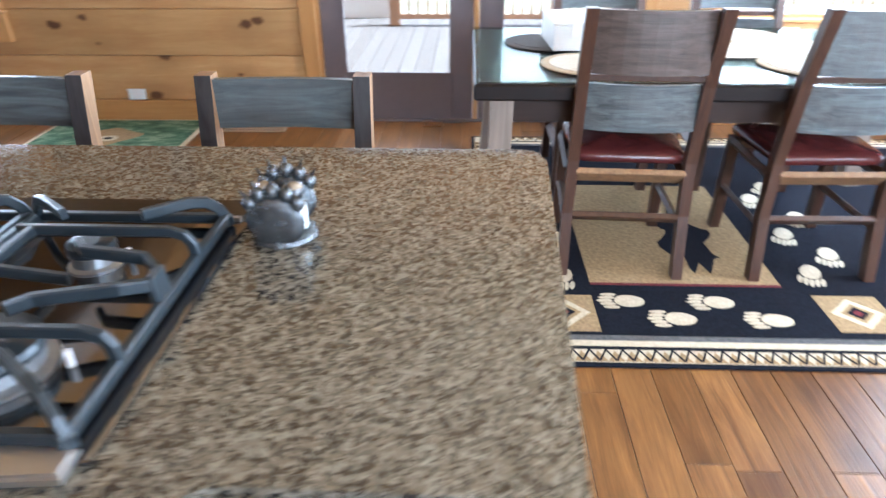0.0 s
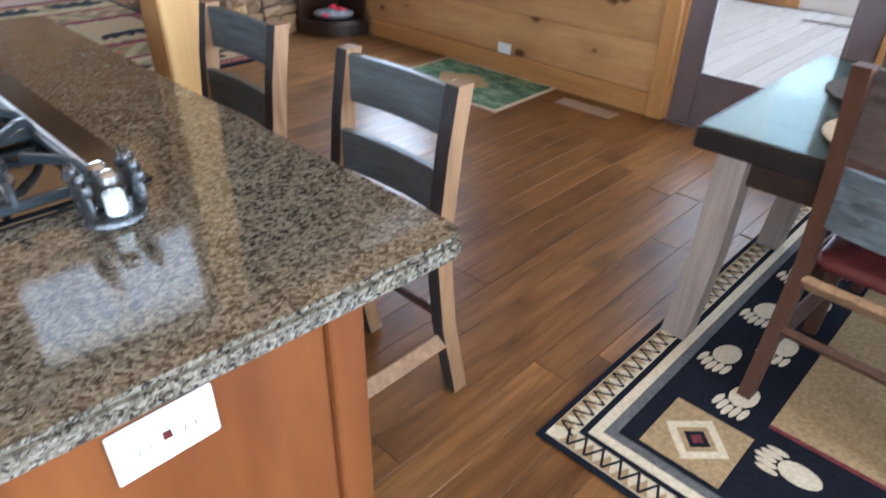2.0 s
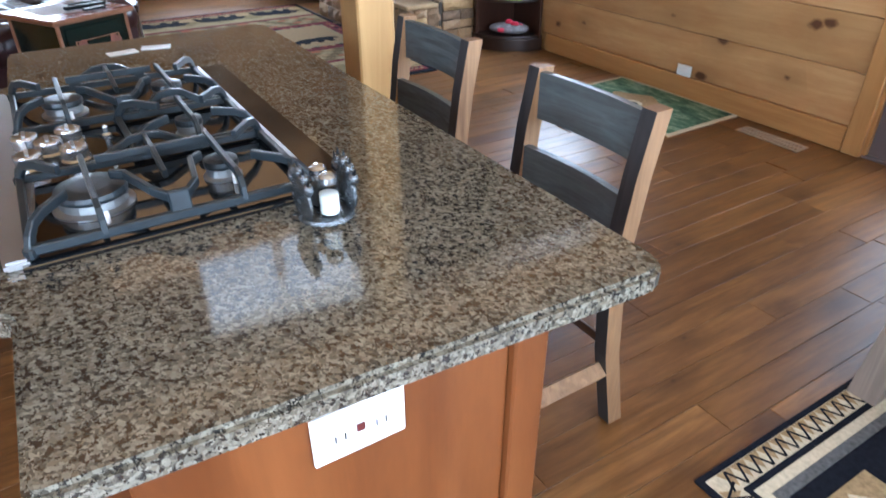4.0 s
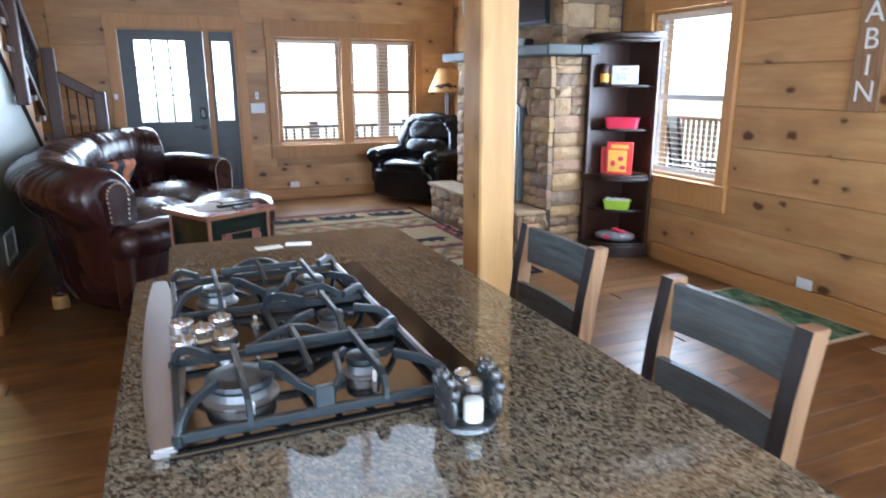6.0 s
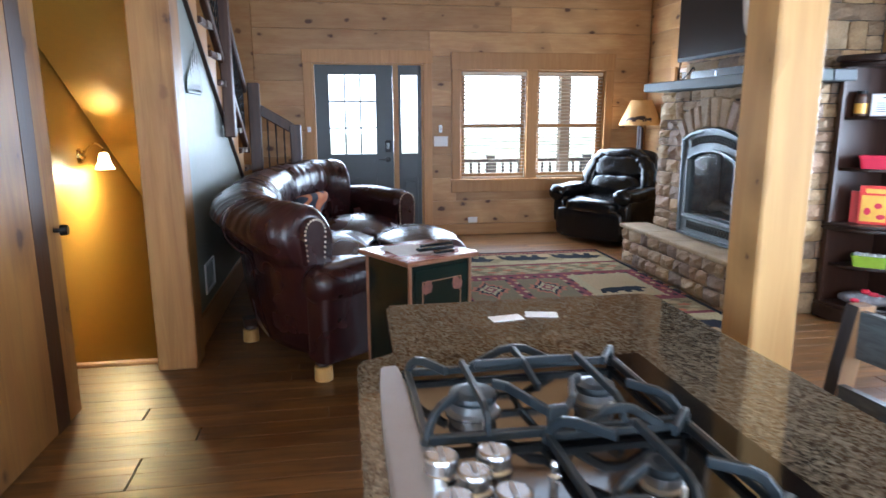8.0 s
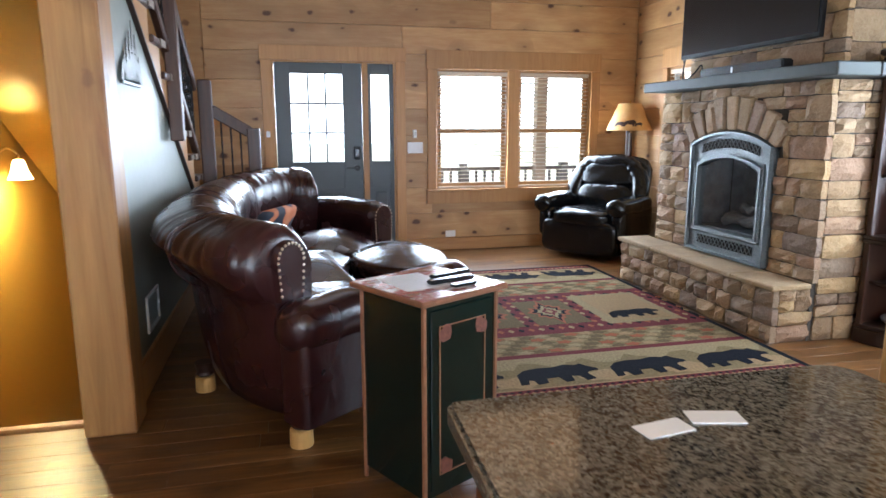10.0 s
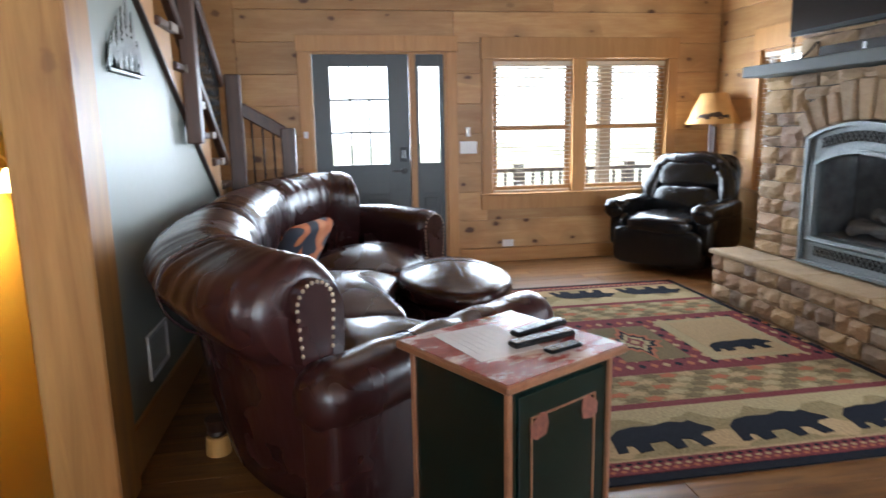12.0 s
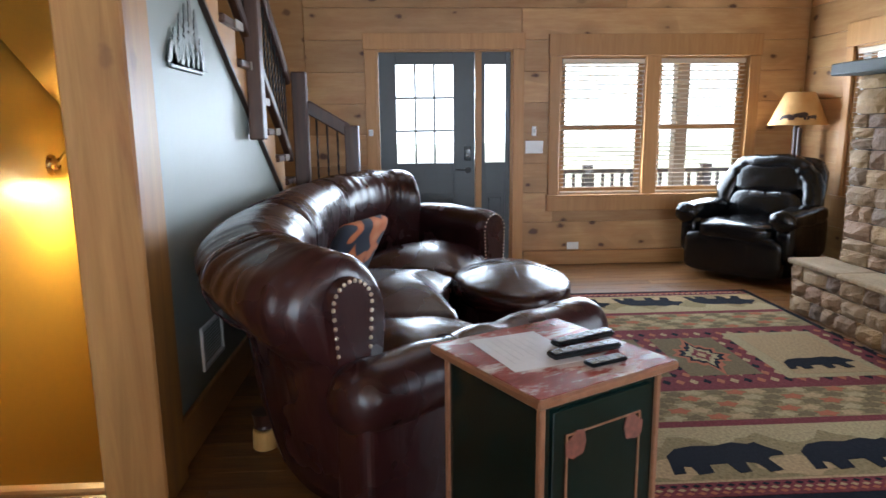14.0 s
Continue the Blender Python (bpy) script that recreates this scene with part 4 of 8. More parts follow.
for s in (-0.03, 0.03):
    part("socket", abox(0.004, 0.006, s - 0.016, s + 0.016, -0.02, 0.02, bevel=0.002), M_WHITEPL, op)
    part("slots", joined([abox(0.006, 0.0068, s - 0.008, s - 0.006, -0.008, 0.004), abox(0.006, 0.0068, s + 0.006, s + 0.008, -0.008, 0.004)]), M_BLACK, op)
part("reset_button", abox(0.004, 0.007, -0.006, 0.006, -0.004, 0.008), M_SEATLEATHER, op, "red reset button")

# ---------- gas cooktop ----------
ck = thing("gas_cooktop", (0.975, 1.73, 0.915), "five-burner gas cooktop with iron grates and black glass", "cooktop")
part("glass_base", abox(0.535, 1.437, 1.475, 1.9405, 0.9155, 0.924, bevel=0.002), M_GLOSSBLACK, ck, "glossy black glass", world_space=True)
arc = [(0.53, 1.452)] + [(0.53 + 0.895 * i / 12, 1.450 - 0.016 * (1 - (2 * i / 12 - 1) ** 2)) for i in range(1, 12)] + [(1.425, 1.452)]
inner = [(1.425 - 0.895 * i / 12, 1.486 + 0.026 * (1 - (2 * i / 12 - 1) ** 2)) for i in range(13)]
part("steel_trim", prism(bmesh.new(), arc + inner, 0.916, 0.931, bevel=0.004), M_STEEL, ck, "brushed steel strip along the front edge", world_space=True)
part("vent_strip", abox(0.535, 1.425, 1.950, 2.012, 0.9155, 0.926, bevel=0.002), M_VENTGLASS, ck, "black downdraft strip", world_space=True)
part("vent_edge", abox(0.535, 1.425, 1.941, 1.949, 0.9155, 0.929), M_STEEL, ck, world_space=True)
BURNERS = [(0.75, 1.597, 0.043), (0.75, 1.823, 0.036), (1.275, 1.592, 0.058), (1.275, 1.808, 0.031), (1.027, 1.81, 0.028)]
for bx_, by_, br in BURNERS:
    b = part("burner", lathe(bmesh.new(), [(br * 1.12, 0.0), (br * 1.12, 0.004), (br * 0.92, 0.007), (br * 0.9, 0.02), (br * 0.98, 0.022)], (bx_, by_, 0.9245), 24), M_ALU, ck, "aluminium burner ring", smooth=False, world_space=True)
    part("burner_cap", lathe(bmesh.new(), [(br * 0.96, 0.0), (br, 0.006), (br * 0.96, 0.013), (br * 0.55, 0.0155)], (bx_, by_, 0.9467), 24), M_ALU if br > 0.06 else M_IRON, b, "burner cap", smooth=False, world_space=True)
    part("igniter", arod((bx_ + br * 1.35, by_ + 0.01, 0.924), (bx_ + br * 1.35, by_ + 0.01, 0.944), 0.004, sides=8), M_WHITEPL, b, world_space=True)


def blade(points, w=0.009, h=0.015):
    """A cast bar through points, upright in section and softened along its edges."""
    pts = [Vector(p) for p in points]
    rings = []
    for i, p in enumerate(pts):
        d = pts[min(i + 1, len(pts) - 1)] - pts[max(i - 1, 0)]
        flatd = Vector((d.x, d.y, 0))
        if flatd.length < 1e-5:
            q = pts[-1] - pts[0]
            flatd = Vector((q.x, q.y, 0)) if Vector((q.x, q.y, 0)).length > 1e-5 else Vector((1, 0, 0))
        sd = Vector((-flatd.y, flatd.x, 0)).normalized()
        nn = d.normalized().cross(sd)
        if nn.z < 0:
            nn = -nn
        c = 0.72
        rings.append([p + sd * (u * w / 2) + nn * (v * h / 2) for u, v in ((-c, -1), (c, -1), (1, -c), (1, c), (c, 1), (-c, 1), (-1, c), (-1, -c))])
    return sweep(bmesh.new(), None, rings)


def grate(x0, x1, ya, yb, burners, solo=False):
    """A cast iron grate: low frame on feet, curved corner legs, long blades over the burners, a forked gusset and an arch with a cross."""
    z, top = 0.937, 0.976
    ym = (ya + yb) / 2
    bms = [blade([(x0, y, z), (x1, y, z)], 0.012, 0.014) for y in (ya, yb)]
    bms.append(blade([(x1, ya, z), (x1, yb, z)], 0.012, 0.016))
    half = min(0.085, (yb - ya) * 0.3)
    bms.append(blade([(x0, ya, z), (x0, yb, z)], 0.012, 0.014))
    for x, y in itertools.product((x0, x1), (ya, yb)):
        bms.append(abeam((x, y, 0.9245), (x, y, z + 0.006), 0.017, 0.017, bevel=0.003))
    g = part("grate", joined(bms), M_IRON, ck, "grey cast iron grate", world_space=True)
    part("arch_bar", blade([(x0, ym - half, z + 0.004), (x0, ym - half * 0.75, 0.953), (x0, ym - half * 0.3, top - 0.003), (x0, ym, top), (x0, ym + half * 0.3, top - 0.003), (x0, ym + half * 0.75, 0.953), (x0, ym + half, z + 0.004)], 0.011, 0.015), M_IRON, g, world_space=True)
    if not solo:
        part("cross_finger", blade([(x0, ym, top - 0.002), (x0 + (x1 - x0) * 0.3, ym, top), (x0 + (x1 - x0) * 0.62, ym, top - 0.012)]), M_IRON, g, world_space=True)
        xc = x0 + (x1 - x0) * 0.27
        part("cross_bar", blade([(xc, ym - 0.095, top), (xc, ym + 0.095, top)]), M_IRON, g, world_space=True)
        part("gusset", joined([abeam((x1 - 0.002, ym, z - 0.006), (x1 - 0.006, ym, top + 0.002), 0.034, 0.012, bevel=0.003, side=(0, 1, 0))]), M_IRON, g, world_space=True)
    for bx_, by_ in burners:
        s_ = 1 if by_ > ym else -1
        part("blade", blade([(x1, by_, z), (x1 - 0.002, by_, 0.958), (x1 - 0.010, by_, top - 0.006), (x1 - 0.03, by_, top), (bx_ - (bx_ - x0) * 0.62, by_, top)], 0.010, 0.014), M_IRON, g, world_space=True)
        if not solo:
            part("fork", blade([(x1 - 0.006, ym + s_ * 0.012, top - 0.01), (x1 - 0.03, ym + s_ * 0.034, top - 0.002), (bx_ + 0.025, by_ - s_ * 0.055, top), (bx_ + 0.008, by_ - s_ * 0.035, top)], 0.010, 0.016), M_IRON, g, world_space=True)
        sides = ((s_,) if not solo else (-1, 1))
        for sd_ in sides:
            ye = yb if sd_ > 0 else ya
            for xe in (x0, x1):
                c = Vector((xe, ye, 0))
                d = Vector((bx_, by_, 0)) - c
                part("corner_leg", blade([c + Vector((0, 0, z)), c + d * 0.05 + Vector((0, 0, 0.955)), c + d * 0.14 + Vector((0, 0, top - 0.006)), c + d * 0.28 + Vector((0, 0, top)), c + d * 0.62 + Vector((0, 0, top))], 0.010, 0.016), M_IRON, g, world_space=True)
    return g


grate(0.59, 0.868, 1.50, 1.925, [(0.75, 1.597), (0.75, 1.823)])
grate(1.13, 1.412, 1.49, 1.925, [(1.275, 1.592), (1.275, 1.808)])
grate(0.885, 1.115, 1.69, 1.925, [(1.027, 1.81)], True)
for kx, ky in ((0.945, 1.51), (0.945, 1.588), (0.993, 1.548), (1.052, 1.51), (1.052, 1.588)):
    kb = part("knob", lathe(bmesh.new(), [(0.027, 0.0), (0.028, 0.004), (0.024, 0.008), (0.0255, 0.026), (0.024, 0.030), (0.02, 0.0315)], (kx, ky, 0.9245), 24), M_CHROME, ck, "brushed metal knob", world_space=True)
    part("grip", abeam((kx - 0.016, ky, 0.957), (kx + 0.016, ky, 0.957), 0.006, 0.004, side=(0, 1, 0)), M_STEEL, kb, world_space=True)
part("pull_knob", lathe(bmesh.new(), [(0.006, 0.0), (0.006, 0.02), (0.009, 0.024), (0.009, 0.03), (0.005, 0.034), (0.005, 0.045), (0.003, 0.05)], (1.024, 1.652, 0.9245), 14), M_CHROME, ck, world_space=True)

# ---------- salt and pepper caddy ----------
SC = Vector((1.50, 1.915, 0.9155))
cad = thing("condiment_caddy", tuple(SC), "dark bear-paw caddy with glass salt and pepper shakers", "caddy")
M_BEAR = plain("pewter_cast_metal", (0.10, 0.105, 0.11), 0.25, 0.75, var=0.5, scale=60, bump=0.4)
part("tray", lathe(bmesh.new(), [(0.055, 0), (0.06, 0.004), (0.058, 0.012), (0.04, 0.014)], (0, 0, 0), 20), M_BEAR, cad)
for sx in (-0.048, 0.048):
    bm = bmesh.new()
    bmesh.ops.create_uvsphere(bm, u_segments=20, v_segments=12, radius=1, matrix=Matrix.Translation((0, sx, 0.05)) @ Matrix.Diagonal((0.052, 0.011, 0.048, 1)))
    pw = part("paw_plate", bm, M_BEAR, cad, "cast pewter paw", smooth=True)
    for q in range(5):
        a = radians(28 + 31 * q)
        px, pz = 0.047 * math.cos(a), 0.066 + 0.042 * math.sin(a)
        bm = bmesh.new()
        bmesh.ops.create_uvsphere(bm, u_segments=10, v_segments=8, radius=1, matrix=Matrix.Translation((px, sx, pz)) @ Matrix.Diagonal((0.013, 0.011, 0.015, 1)))
        part("toe", bm, M_BEAR, pw, smooth=True)
        part("claw", arod((px * 1.08, sx, pz + 0.008), (px * 1.3, sx * 1.04, pz + 0.026), 0.005, 0.0012, sides=8), M_BLACK, pw, "black claw")
M_JARGLASS = glass_material("shaker_glass", (0.92, 0.95, 0.95))
M_SALT = plain("white_salt", (0.8, 0.81, 0.82), 0.8, var=0.03)
M_PEPPER = plain("ground_pepper", (0.07, 0.06, 0.05), 0.9, var=0.5, scale=300)
for sx, fill in ((0.024, M_SALT), (-0.024, M_PEPPER)):
    j = part("shaker", lathe(bmesh.new(), [(0.019, 0.0), (0.022, 0.003), (0.022, 0.05), (0.019, 0.062), (0.016, 0.068)], (sx, 0, 0.015), 18), M_JARGLASS, cad, "ribbed glass shaker")
    part("filling", lathe(bmesh.new(), [(0.0185, 0.0), (0.0195, 0.002), (0.0195, 0.042), (0.01, 0.044)], (sx, 0, 0.018), 16), fill, j)
    part("lid", lathe(bmesh.new(), [(0.0175, 0.0), (0.0185, 0.003), (0.018, 0.014), (0.012, 0.020), (0.004, 0.0215)], (sx, 0, 0.083), 18), M_CHROME, j, "chrome lid")

cad.scale = (0.8, 0.8, 0.8)

# paper slips on the worktop
for x, y, rz, w in ((0.215, 1.80, 8, 0.085), (0.20, 1.90, -14, 0.085)):
    nt = thing("paper_slip", (x, y, 0.9155), "small white paper slip on the worktop", "paper", "paper slips", rz=rz)
    part("sheet", abox(-0.022, 0.022, -w / 2, w / 2, 0, 0.0018), M_WHITE, nt)

# ---------- counter chairs ----------


def curved_slat(w, h, t, bow, z, y, n=8):
    """A back slat that bows backwards."""
    bm = bmesh.new()
    rings = []
    for i in range(n + 1):
        u = -1 + 2 * i / n
        yy = y + bow * (1 - u * u)
        rings.append([(u * w / 2, yy - t / 2, z), (u * w / 2, yy + t / 2, z), (u * w / 2, yy + t / 2, z + h), (u * w / 2, yy - t / 2, z + h)])
    return sweep(bm, None, rings)


def leg_shape(pts, w, d):
    """A bent square leg through points."""
    rings = [[(x - w / 2, y - d / 2, z), (x + w / 2, y - d / 2, z), (x + w / 2, y + d / 2, z), (x - w / 2, y + d / 2, z)] for x, y, z in pts]
    return sweep(bmesh.new(), None, rings)


def two_tone(ob, mat):
    """Front and back faces of a sawn post take a second stain."""
    ob.data.materials.append(mat)
    for p in ob.data.polygons:
        if abs(p.normal.y) > 0.6:
            p.material_index = 1
    return ob


def counter_chair(at, rz=0.0):
    """Faces -y; its back stands at y = 0."""
    c = thing("counter_chair", at, "rustic counter chair with weathered grey back slats and tan legs", "chair", "chairs at the island", rz=rz)
    for s in (-1, 1):
        lg = part("back_leg", leg_shape([(s * 0.195, 0.06, 0), (s * 0.195, 0.0, 0.28), (s * 0.197, -0.03, 0.55), (s * 0.198, 0.0, 0.8), (s * 0.198, 0.03, 0.955)], 0.042, 0.05), M_TANWOOD, c)
        two_tone(lg, M_CHARWOOD)
        two_tone(part("front_leg", leg_shape([(s * 0.195, -0.40, 0), (s * 0.195, -0.385, 0.58)], 0.042, 0.042), M_TANWOOD, c), M_CHARWOOD)
        part("stretcher", abeam((s * 0.195, -0.37, 0.22), (s * 0.195, 0.01, 0.22), 0.022, 0.045, bevel=0.003), M_TANWOOD, c)
    part("top_slat", curved_slat(0.352, 0.125, 0.02, 0.014, 0.82, 0.018), M_GREYWOOD, c, "weathered grey slat with saw marks")
    part("lower_slat", curved_slat(0.352, 0.115, 0.02, 0.014, 0.635, -0.02), M_GREYWOOD, c, "weathered grey slat with saw marks")
    part("foot_rail", abeam((-0.18, -0.385, 0.2), (0.18, -0.385, 0.2), 0.022, 0.05, bevel=0.003), M_TANWOOD, c)
    part("back_rail", abeam((-0.18, 0.0, 0.3), (0.18, 0.0, 0.3), 0.022, 0.045, bevel=0.003), M_BROWNWOOD, c)
    part("seat_frame", joined([abox(-0.21, 0.21, -0.41, -0.38, 0.54, 0.6, bevel=0.004), abox(-0.175, 0.175, -0.03, -0.008, 0.54, 0.6, bevel=0.004), abox(-0.21, -0.18, -0.38, -0.03, 0.54, 0.6, bevel=0.004), abox(0.18, 0.21, -0.38, -0.03, 0.54, 0.6, bevel=0.004)]), M_BROWNWOOD, c)
    part("seat", cushion(bmesh.new(), rounded([(-0.2, -0.405), (0.2, -0.405), (0.17, -0.035), (-0.17, -0.035)], 0.04, 3), 0.60, 0.635, 0.015), M_SEATLEATHER, c, "dark oxblood seat pad", smooth=True)
    return c


counter_chair((1.303, 2.665, 0))
counter_chair((0.58, 2.665, 0))

# ---------- dining ----------


M_BROWNSLAT = wood("brown_grey_slat", (0.10, 0.075, 0.062), (0.03, 0.02, 0.016), 0, rough=0.4, knots=False, grain=50, rand=0.1, bump=0.3)


def dining_chair(at, rz=0.0, top=M_GREYWOOD, lab="rustic dining chair with weathered grey back and oxblood seat"):
    """Faces +y; its back legs stand at y = 0."""
    c = thing("dining_chair", at, lab, "chair", "chairs round the table", rz=rz)
    for s in (-1, 1):
        part("back_leg", leg_shape([(s * 0.222, 0.0, 0), (s * 0.218, 0.05, 0.25), (s * 0.212, 0.06, 0.46), (s * 0.212, 0.015, 0.75), (s * 0.212, -0.06, 1.015)], 0.04, 0.046), M_BROWNWOOD, c)
        part("front_leg", leg_shape([(s * 0.215, 0.46, 0), (s * 0.21, 0.45, 0.43)], 0.042, 0.042), M_BROWNWOOD, c)
        part("side_stretcher", abeam((s * 0.215, 0.05, 0.2), (s * 0.212, 0.45, 0.2), 0.022, 0.04, bevel=0.003), M_BROWNWOOD, c)
        part("side_rail", abeam((s * 0.212, 0.07, 0.40), (s * 0.21, 0.45, 0.40), 0.026, 0.07, bevel=0.003), M_BROWNWOOD, c)
    part("top_slat", curved_slat(0.386, 0.205, 0.02, -0.03, 0.80, -0.02), top, c, "weathered slat with saw marks")
    part("lower_slat", curved_slat(0.386, 0.165, 0.02, -0.03, 0.59, 0.028), M_GREYWOOD, c, "weathered grey slat with saw marks")
    part("cross_bar", abeam((-0.2, 0.0, 0.78), (0.2, 0.0, 0.78), 0.02, 0.022, bevel=0.003, side=(0, 1, 0)), M_BROWNWOOD, c)
    part("back_rail", abeam((-0.2, 0.06, 0.40), (0.2, 0.06, 0.40), 0.024, 0.075, bevel=0.003), M_TANWOOD, c)
    part("front_rail", abeam((-0.2, 0.45, 0.40), (0.2, 0.45, 0.40), 0.024, 0.07, bevel=0.003), M_TANWOOD, c)
    part("back_stretcher", abeam((-0.2, 0.045, 0.235), (0.2, 0.045, 0.235), 0.024, 0.04, bevel=0.003), M_BROWNWOOD, c)
    part("seat", cushion(bmesh.new(), rounded([(-0.205, 0.075), (0.205, 0.075), (0.23, 0.485), (-0.23, 0.485)], 0.05, 4), 0.436, 0.485, 0.025), M_SEATLEATHER, c, "oxblood vinyl seat", smooth=True)
    return c


dining_chair((2.37, 3.31, 0.012), rz=-3, top=M_BROWNSLAT, lab="rustic dining chair with a brown top slat and oxblood seat")
dining_chair((3.11, 3.30, 0.012), rz=1)
dining_chair((2.43, 4.62, 0.012), rz=180)
dining_chair((3.13, 4.62, 0.012), rz=180)

M_TABLEEDGE = wood("near_black_table_edge", (0.014, 0.009, 0.008), (0.006, 0.004, 0.004), 0, rough=0.5, knots=False, grain=40, spec=0.25)
tb = thing("dining_table", (2.78, 3.88, 0), "dark plank dining table with a glass top and tapered grey legs", "table")
TX0, TX1, TY0, TY1 = 1.785, 3.80, 3.365, 4.39
part("tabletop", joined([abox(TX0, TX1, TY0, TY1, 0.692, 0.752, bevel=0.008)]), M_TABLEEDGE, tb, "dark wooden top", world_space=True)
M_TABLETOP = wood("tabletop_planks", (0.14, 0.085, 0.055), (0.045, 0.022, 0.014), 0, rough=0.3, knots=False, grain=12, rand=0.35)
for i in range(6):
    y0 = TY0 + 0.02 + i * (TY1 - TY0 - 0.04) / 6
    part("top_plank", abox(TX0 + 0.02, TX1 - 0.02, y0, y0 + (TY1 - TY0 - 0.04) / 6 - 0.003, 0.7525, 0.7555), M_TABLETOP, tb, world_space=True)
gl = part("glass_sheet", abox(TX0 + 0.006, TX1 - 0.006, TY0 + 0.006, TY1 - 0.006, 0.7565, 0.763, bevel=0.0015), M_TABLEGLASS, tb, "clear greenish glass sheet", world_space=True)
part("apron", joined([abox(TX0 + 0.13, TX1 - 0.13, TY0 + 0.09, TY0 + 0.115, 0.59, 0.692), abox(TX0 + 0.13, TX1 - 0.13, TY1 - 0.115, TY1 - 0.09, 0.59, 0.692), abox(TX0 + 0.09, TX0 + 0.115, TY0 + 0.13, TY1 - 0.13, 0.59, 0.692), abox(TX1 - 0.115, TX1 - 0.09, TY0 + 0.13, TY1 - 0.13, 0.59, 0.692)]), M_DARKWOOD_X, tb, world_space=True)
for lx, ly in itertools.product((TX0 + 0.10, TX1 - 0.10), (TY0 + 0.09, TY1 - 0.13)):
    part("leg", leg_shape([(lx - (0.03 if lx < 2.5 else -0.03), ly, 0.012), (lx, ly, 0.35), (lx + 0.005, ly, 0.692)], 0.085, 0.085), M_TABLELEG, tb, world_space=True)

# place mats and bowl-like chargers, a white cake box
M_MAT_D = plain("dark_woven_mat", (0.07, 0.065, 0.06), 0.8, var=0.3, scale=90, bump=0.3)
M_MAT_L = plain("straw_woven_mat", (0.42, 0.36, 0.25), 0.8, var=0.25, scale=90, bump=0.3)
M_MAT_C = plain("pale_woven_mat", (0.62, 0.60, 0.53), 0.8, var=0.15, scale=90, bump=0.3)
for x, y, mat, col in ((2.10, 4.02, M_MAT_D, "dark"), (2.22, 3.62, M_MAT_L, "straw-coloured"), (3.05, 3.62, M_MAT_L, "straw-coloured"), (3.0, 4.16, M_MAT_L, "straw-coloured")):
    pm = thing("place_mat", (x, y, 0.7635), "round " + col + " woven place mat on the glass table", "place mat", "place mats")
    part("disc", lathe(bmesh.new(), [(0.175, 0), (0.18, 0.003), (0.175, 0.006), (0.01, 0.0065)], (0, 0, 0), 36), mat, pm)
    part("inner_disc", lathe(bmesh.new(), [(0.145, 0.0066), (0.145, 0.008), (0.01, 0.0082)], (0, 0, 0), 36), M_MAT_C if mat is M_MAT_L else M_MAT_D, pm)
cb = thing("cake_box", (2.29, 3.98, 0.772), "white cardboard box on a place mat", "box", rz=3)
part("tray", abox(-0.19, 0.19, -0.16, 0.16, 0, 0.10, bevel=0.003), M_WHITE, cb)
part("lid", abox(-0.193, 0.193, -0.163, 0.163, 0.1005, 0.112, bevel=0.003), M_WHITE, cb)
part("flap", abox(-0.12, 0.12, -0.168, -0.1635, 0.06, 0.111), M_WHITE, cb)
sp = thing("dining_runner", (3.05, 3.9, 0.7635), "pale patterned table runner on the glass", "runner")
part("cloth", abox(-0.42, 0.62, -0.16, 0.16, 0, 0.003), M_MAT_C, sp)

# ---------- living room: sofa ----------
sofa = thing("sectional_sofa", (-3.2, 1.0, 0), "curved burgundy leather sectional sofa with brass nailheads", "sofa")
BACK = spline([(-1.60, 1.225), (-1.80, 1.03), (-2.10, 0.88), (-2.5, 0.79), (-3.3, 0.765), (-4.1, 0.80), (-4.62, 0.97), (-4.91, 1.21), (-4.99, 1.46)], 54)
PROF = [(-0.03, 0.158), (0.015, 0.35), (0.06, 0.635), (0.12, 0.695), (0.178, 0.76), (0.203, 0.845), (0.172, 0.925), (0.09, 0.975), (-0.01, 1.0), (-0.11, 0.965), (-0.18, 0.88), (-0.19, 0.75), (-0.16, 0.58), (-0.13, 0.42), (-0.10, 0.158)]


def path_frame(path, i):
    a, b = Vector((*path[max(i - 1, 0)], 0)), Vector((*path[min(i + 1, len(path) - 1)], 0))
    t = (b - a).normalized()
    return t, Vector((-t.y, t.x, 0))


PROF = spline(PROF, 3)


